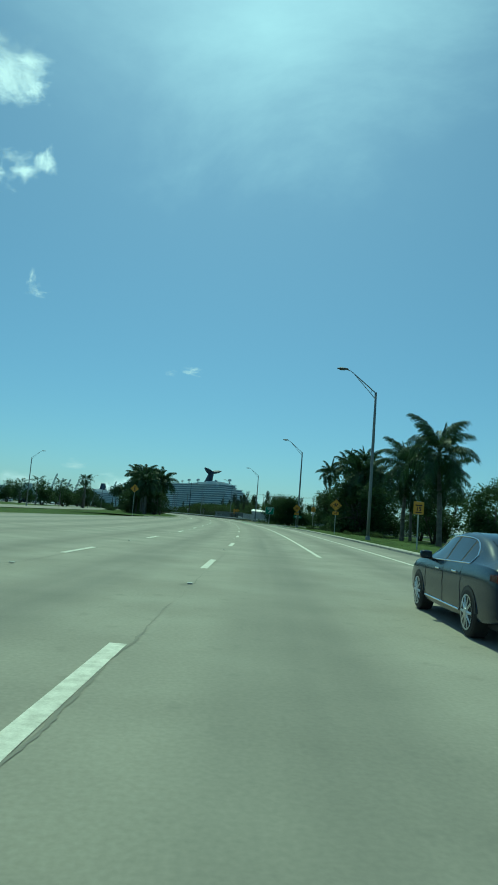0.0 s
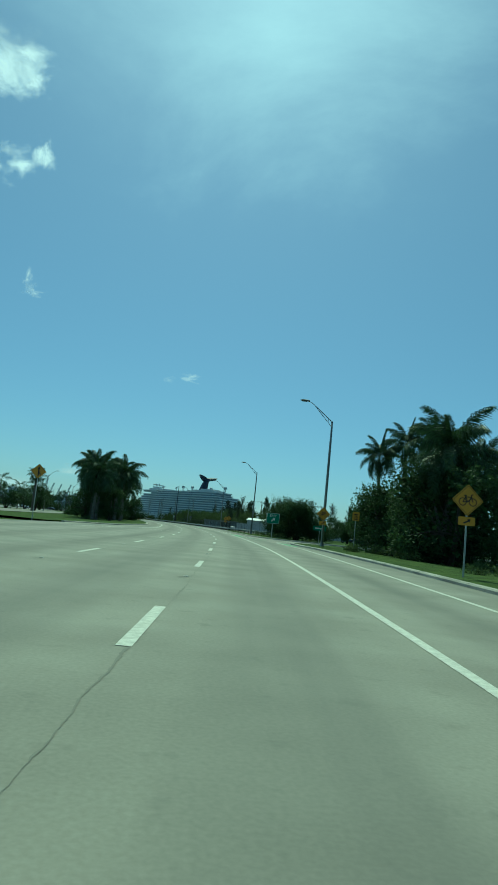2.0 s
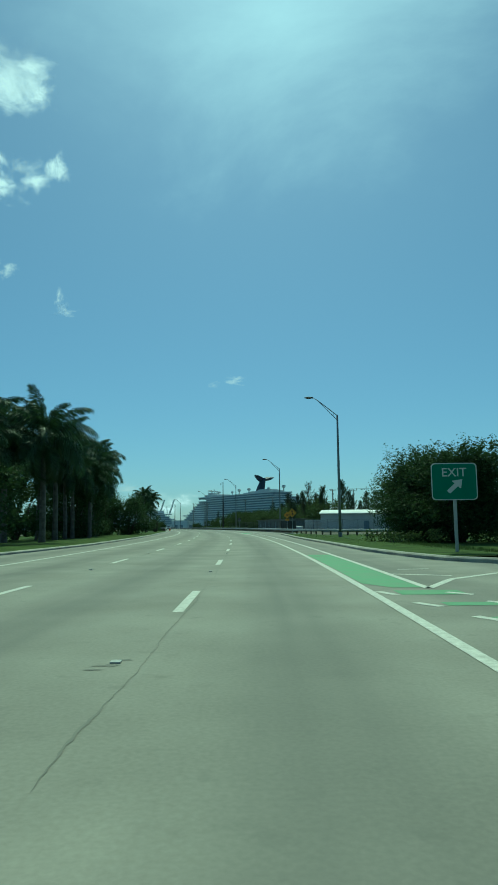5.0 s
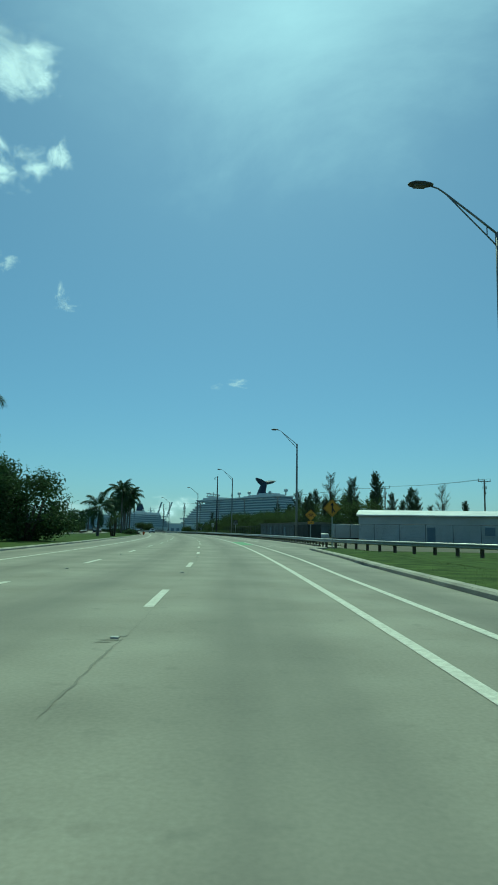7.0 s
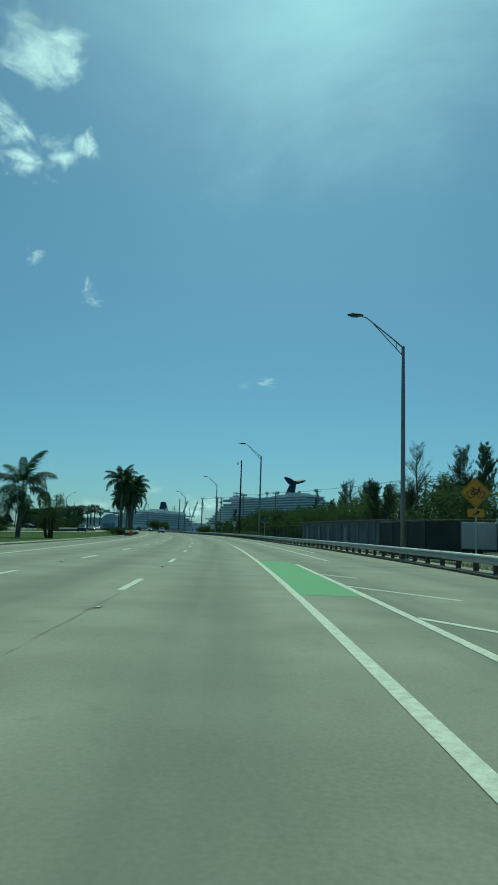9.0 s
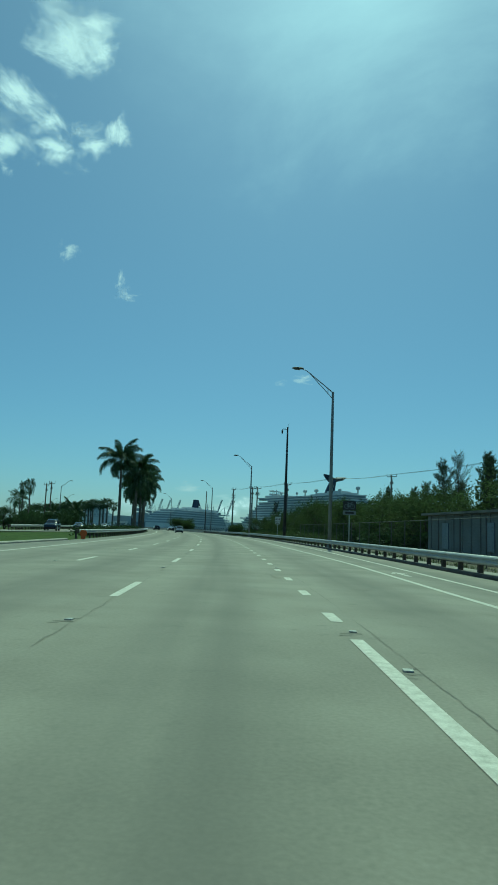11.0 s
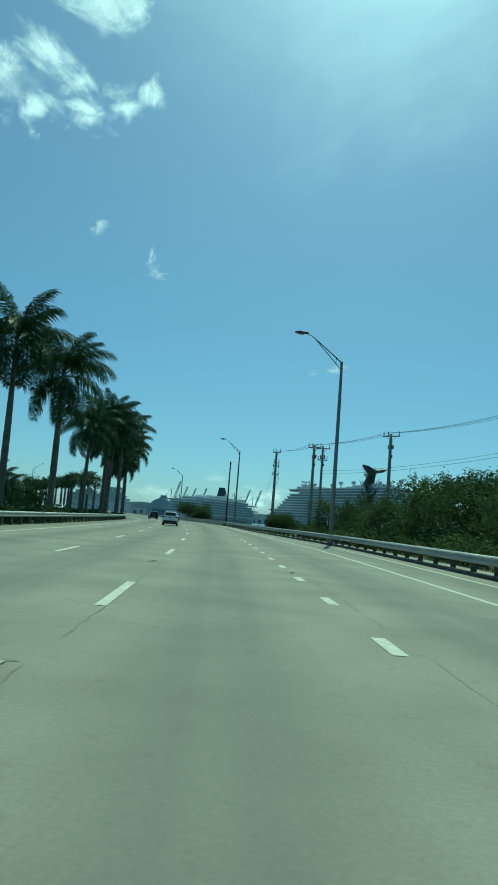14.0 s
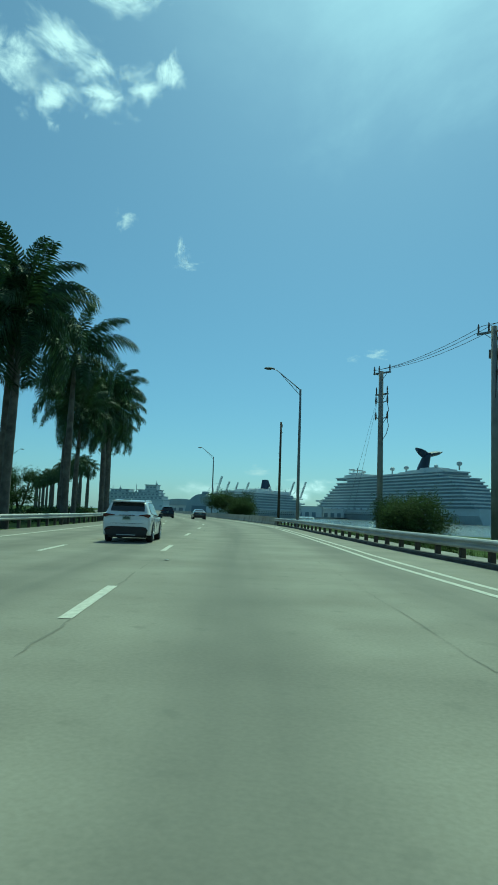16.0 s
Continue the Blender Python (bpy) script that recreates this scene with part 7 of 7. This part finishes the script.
def sedan(paint, label):
    ob, c = car("sedan_car", label, SEDAN, 0.91, paint, (-1.38, 1.42), 0.33, ((-1.24, -0.86), (-0.8, -0.12), (-0.04, 0.88)), (-0.72, -1.34), (-1.62, -1.05, 0.84, 0.86), (0.42, 1.22, 0.84, 0.9),
                ((-0.98, 0.93), (-0.08, 0.93), (0.98, 0.88)), ((-0.7, 0.83), (0.2, 0.81)), "chrome", False)
    details(ob, 0.91, -2.375, 0.80, 0.84, (0.84, 0.74, 0.99), paint, 0.45)
    for side in (-1, 1):
        pts = [c.side(y, 0.31, 0.004) for y in (-0.95, -0.5, 0.0, 0.5, 0.95)]
        part("sill_trim", Shape().tube([(side * p.x, p.y, p.z) for p in pts], 0.014, 6), MAT["chrome"], ob, "chrome sill strip")
    return ob


sd = sedan(MAT["car_dark"], "dark blue-grey sedan with chrome window trim and alloy wheels")
sd.matrix_basis = Matrix.Translation(on_road(4.64, 9.55)) @ Matrix.Rotation(radians(heading(9.55)), 4, "Z") @ Matrix.Scale(0.9, 4)
bl = sedan(MAT["car_black"], "black sedan on the road far ahead")
bl.matrix_basis = Matrix.Translation(on_road(1.8, 468)) @ Matrix.Rotation(radians(heading(468)), 4, "Z")
wh = sedan(MAT["car_silver"], "pale silver sedan standing in the car park")
wh.matrix_basis = at_ground(53, 153, 82)
ds = sport_utility(MAT["car_dark"], "dark grey sport utility car far ahead on the road")
ds.matrix_basis = Matrix.Translation(on_road(-2.6, 470)) @ Matrix.Rotation(radians(heading(470)), 4, "Z")
# parked cars off the road
for src, x, y, turn in ((wh, 45, 152, 80), (ds, 50, 158, 84), (ds, 44, 182, 75), (bl, 48, 180, 80), (wh, 38, 66, 20), (bl, 42, 68, 20), (suv, -52, 300, 190), (bl, -60, 330, 185), (wh, -66, 345, 188), (suv, -49.6, 437, 192), (bl, on_road(-21.5, 378).x, on_road(-21.5, 378).y, 196), (ds, on_road(-21.5, 352).x, on_road(-21.5, 352).y, 193), (bl, on_road(-22, 506).x, on_road(-22, 506).y, 200), (wh, -57, 268, 100), (ds, -61, 262, 100), (suv, -66, 256, 100), (bl, -70, 392, 60), (wh, -73, 396, 60), (ds, -77, 399, 62), (suv, -80, 404, 60), (wh, -84, 408, 60), (bl, -62, 402, 60)):
    copy_thing(src, at_ground(x, y, turn))
lot = tagged(part("parking_lot", Shape().add([(33, 56, -0.1), (60, 56, -0.1), (60, 90, -0.1), (33, 90, -0.1), (40, 146, -0.1), (70, 146, -0.1), (70, 166, -0.1), (40, 166, -0.1), (-90, 240, -0.1), (-50, 240, -0.1), (-50, 380, -0.1), (-90, 380, -0.1), (-130, 384, -0.1), (-58, 384, -0.1), (-66, 440, -0.1), (-140, 440, -0.1)],
                                              [(0, 1, 2, 3), (4, 5, 6, 7), (8, 9, 10, 11), (12, 13, 14, 15)]), MAT["lot"]), "worn asphalt car park beside the highway", "parking lot", kind="structure")

# ---- grass on the verges ----
rnd = random.Random(77)
tufts = Shape()


def tuft(x, y, h):
    for _ in range(4):
        a = rnd.uniform(0, 6.28)
        d = Vector((math.cos(a), math.sin(a), 0)) * rnd.uniform(0.02, 0.06)
        q = Vector((x + rnd.uniform(-0.06, 0.06), y + rnd.uniform(-0.06, 0.06), -0.13))
        w = Vector((-d.y, d.x, 0)).normalized() * 0.012
        tufts.add([q - w, q + w, q + d + Vector((0, 0, h * rnd.uniform(0.6, 1.1) + 0.13))], [(0, 1, 2)])


for _ in range(17000):
    y = rnd.uniform(25, 119)
    p = on_road(knots(RIGHT, y) + 0.4 + 6.5 * rnd.random() ** 1.4, y)
    tuft(p.x, p.y, rnd.uniform(0.08, 0.22))
for _ in range(13000):
    y = rnd.uniform(140, 206)
    p = on_road(knots(RIGHT, y) + 0.45 + (3.2 if y > 160 else 6) * rnd.random(), y)
    tuft(p.x, p.y, rnd.uniform(0.07, 0.2))
for _ in range(7000):
    y = rnd.uniform(110, 302)
    p = on_road(knots(LEFT, y) - 0.5 - 7 * rnd.random() ** 1.5, y)
    tuft(p.x, p.y, rnd.uniform(0.05, 0.14))
for _ in range(2500):
    y = rnd.uniform(225, 430)
    p = on_road(knots(RAIL, y) + 1.6 + 2.2 * rnd.random(), y)
    tuft(p.x, p.y, rnd.uniform(0.05, 0.16))
tagged(part("verge_grass", tufts, MAT["blades"]), "short rough green grass along the verges", "grass", kind="stuff")
berm = tagged(part("verge_turf", Shape().add([tuple(on_road(u, y, z)) for y in range(-20, 121, 2) for u, z in ((knots(RIGHT, y) + 0.3, 0.13), (max(13.5, knots(RIGHT, y) + 1), 0.14), (19.5, -0.12))],
                                             [(3 * i + j, 3 * i + j + 1, 3 * i + j + 4, 3 * i + j + 3) for i in range(70) for j in range(2)]), MAT["grass"], None), "mown green verge behind the kerb", "verge", kind="structure")
isl = tagged(part("island_turf", Shape().add([tuple(on_road(u, y, z)) for y in [*range(138, 206, 4), 206.9] for u, z in ((knots(RIGHT, y) + 0.3, 0.13), (knots(RIGHT, y) + (3 if y < 205 else 1.9), 0.13), (knots(RIGHT, y) + (7.5 if y < 205 else 2.2), 0.0 if y > 205 else -0.12))],
                                             [(3 * i + j, 3 * i + j + 1, 3 * i + j + 4, 3 * i + j + 3) for i in range(17) for j in range(2)]), MAT["grass"], None), "mown green turf of the exit island", "verge", kind="structure")
med = tagged(part("median_turf", Shape().add([tuple(on_road(u, y, z)) for y in range(106, 302, 4) for u, z in ((knots(LEFT, y) - 0.4, 0.1), (knots(LEFT, y) - 4, 0.12), (knots(LEFT, y) - 14, -0.11))],
                                             [(3 * i + j, 3 * i + j + 3, 3 * i + j + 4, 3 * i + j + 1) for i in range(48) for j in range(2)]), MAT["grass"], None), "mown green turf of the median", "verge", kind="structure")


# ---- clouds and the glare sheet ----
def cloud_material(name, scale, cover, strength, seed, soft=0.4, thick=0.85, fall=0.42, color=(0.83, 0.87, 1.0, 1)):
    m = bpy.data.materials.new(name)
    m.use_nodes = True
    n, l = m.node_tree.nodes, m.node_tree.links
    n.remove(n["Principled BSDF"])
    co, sh = n.new("ShaderNodeTexCoord"), n.new("ShaderNodeMapping")
    sh.inputs["Location"].default_value = (seed * 3.7, seed * 1.9, seed)
    pick, far = n.new("ShaderNodeObjectInfo"), n.new("ShaderNodeVectorMath")
    far.operation = "MULTIPLY_ADD"
    far.inputs[1].default_value = (41.0, 23.0, 17.0)
    l.new(pick.outputs["Random"], far.inputs[0])
    l.new(co.outputs["UV"], far.inputs[2])
    l.new(far.outputs[0], sh.inputs[0])
    noise_ = n.new("ShaderNodeTexNoise")
    noise_.inputs["Scale"].default_value, noise_.inputs["Detail"].default_value, noise_.inputs["Roughness"].default_value = scale, 9, 0.62
    noise_.inputs["Distortion"].default_value = 0.35
    l.new(sh.outputs[0], noise_.inputs["Vector"])
    # falls off towards the rim of the sheet
    mid = n.new("ShaderNodeMapping")
    mid.inputs["Location"].default_value = (-1, -1, 0)
    mid.inputs["Scale"].default_value = (2, 2, 1)
    l.new(co.outputs["UV"], mid.inputs[0])
    grad = n.new("ShaderNodeVectorMath")
    grad.operation = "LENGTH"
    l.new(mid.outputs[0], grad.inputs[0])
    sub = n.new("ShaderNodeMath")
    sub.operation = "MULTIPLY_ADD"
    l.new(grad.outputs["Value"], sub.inputs[0])
    sub.inputs[1].default_value = -fall
    l.new(noise_.outputs[0], sub.inputs[2])
    ramp = n.new("ShaderNodeMapRange")
    ramp.interpolation_type = "SMOOTHSTEP"
    ramp.inputs[1].default_value, ramp.inputs[2].default_value = 0.42 - cover, 0.42 - cover + soft
    ramp.inputs[3].default_value, ramp.inputs[4].default_value = 0.0, thick
    l.new(sub.outputs[0], ramp.inputs[0])
    tr, em, mix = n.new("ShaderNodeBsdfTransparent"), n.new("ShaderNodeEmission"), n.new("ShaderNodeMixShader")
    em.inputs[0].default_value, em.inputs[1].default_value = color, strength
    l.new(ramp.outputs[0], mix.inputs[0])
    l.new(tr.outputs[0], mix.inputs[1])
    l.new(em.outputs[0], mix.inputs[2])
    l.new(mix.outputs[0], n["Material Output"].inputs[0])
    return m


def cloud(at, w, h, mat, tilt=0.0, label="small ragged white cloud high over the bay"):
    """A sheet of cloud or of glare, kilometres off, that faces the road."""
    v = [(-w / 2, 0, -h / 2), (w / 2, 0, -h / 2), (w / 2, 0, h / 2), (-w / 2, 0, h / 2)]
    me = bpy.data.meshes.new("cloud")
    me.from_pydata(v, [], [(0, 1, 2, 3)])
    lay = me.uv_layers.new(name="UVMap")
    for k, uv in enumerate(((0, 0), (1, 0), (1, 1), (0, 1))):
        lay.data[k].uv = uv
    me.materials.append(mat)
    ob = new("cloud", me)
    d = Vector(at) - Vector((0, 200, 1))
    ob.matrix_basis = Matrix.Translation(at) @ d.to_track_quat("Y", "Z").to_matrix().to_4x4() @ Matrix.Rotation(radians(tilt), 4, "Y")
    return tagged(ob, label, "cloud", kind="structure")


# the fourth is no cloud: it glows in place of the sun's glare
CL = [cloud_material("cumulus_cloud", 2.6, 0.22, 1.15, 1, 0.38, 1.0), cloud_material("cumulus_cloud", 3.4, 0.16, 1.0, 4), cloud_material("cumulus_cloud", 2.6, 0.12, 0.9, 7), cloud_material("glare_veil", 2.2, 0.38, 1.15, 9, 1.05, 1.0, 0.6, (0.74, 0.87, 1.06, 1)),
      cloud_material("wispy_cloud", 3.2, 0.16, 0.95, 5, 0.5, 0.5)]
# billows of the large broken cloud, and of the one above it
for x, z, w, h, tilt, k in ((-520, 757, 215, 100, 30, 0), (-560, 705, 200, 150, 0, 4), (-500, 676, 110, 105, 20, 0), (-435, 643, 120, 85, 10, 0), (-378, 661, 170, 95, -15, 0), (-335, 681, 70, 95, 0, 0),
                            (-462, 705, 110, 80, 25, 0), (-408, 690, 80, 60, 5, 1), (-545, 655, 110, 90, 10, 0), (-620, 735, 150, 130, 20, 0), (-440, 868, 230, 160, 10, 0), (-370, 840, 85, 85, 0, 0), (-398, 893, 150, 95, -10, 0), (-470, 948, 125, 100, 0, 4), (-420, 870, 260, 220, 0, 4)):
    cloud((x, 1290, z), w, h, CL[k], tilt, "broken white cumulus cloud over the causeway")
for x, z, w, h, k in ((-600, 680, 90, 90, 1), (-461, 592, 46, 105, 1), (-440, 560, 95, 46, 1), (-450, 575, 70, 90, 4)):
    cloud((x, 1770, z), w, h, CL[k], 0)
cloud((-7, 3104, 671), 190, 85, CL[1])
cloud((-106, 3104, 656), 120, 62, CL[4])
for x, y, z, w, h, k in ((-420, 4300, 150, 420, 200, 0), (-150, 4300, 120, 380, 170, 1), (330, 4300, 130, 420, 150, 2), (-1050, 4200, 120, 700, 240, 1), (-700, 4200, 240, 380, 160, 2), (650, 4300, 110, 500, 130, 0)):
    cloud((x, y, z), w, h, CL[k], 0, "low white cumulus cloud near the horizon")
# added glowing sheet that imitates sun glare on the windscreen
cloud((190, 2600, 2080), 3300, 2100, CL[3], 0, "bright veil added for the glare below the sun")
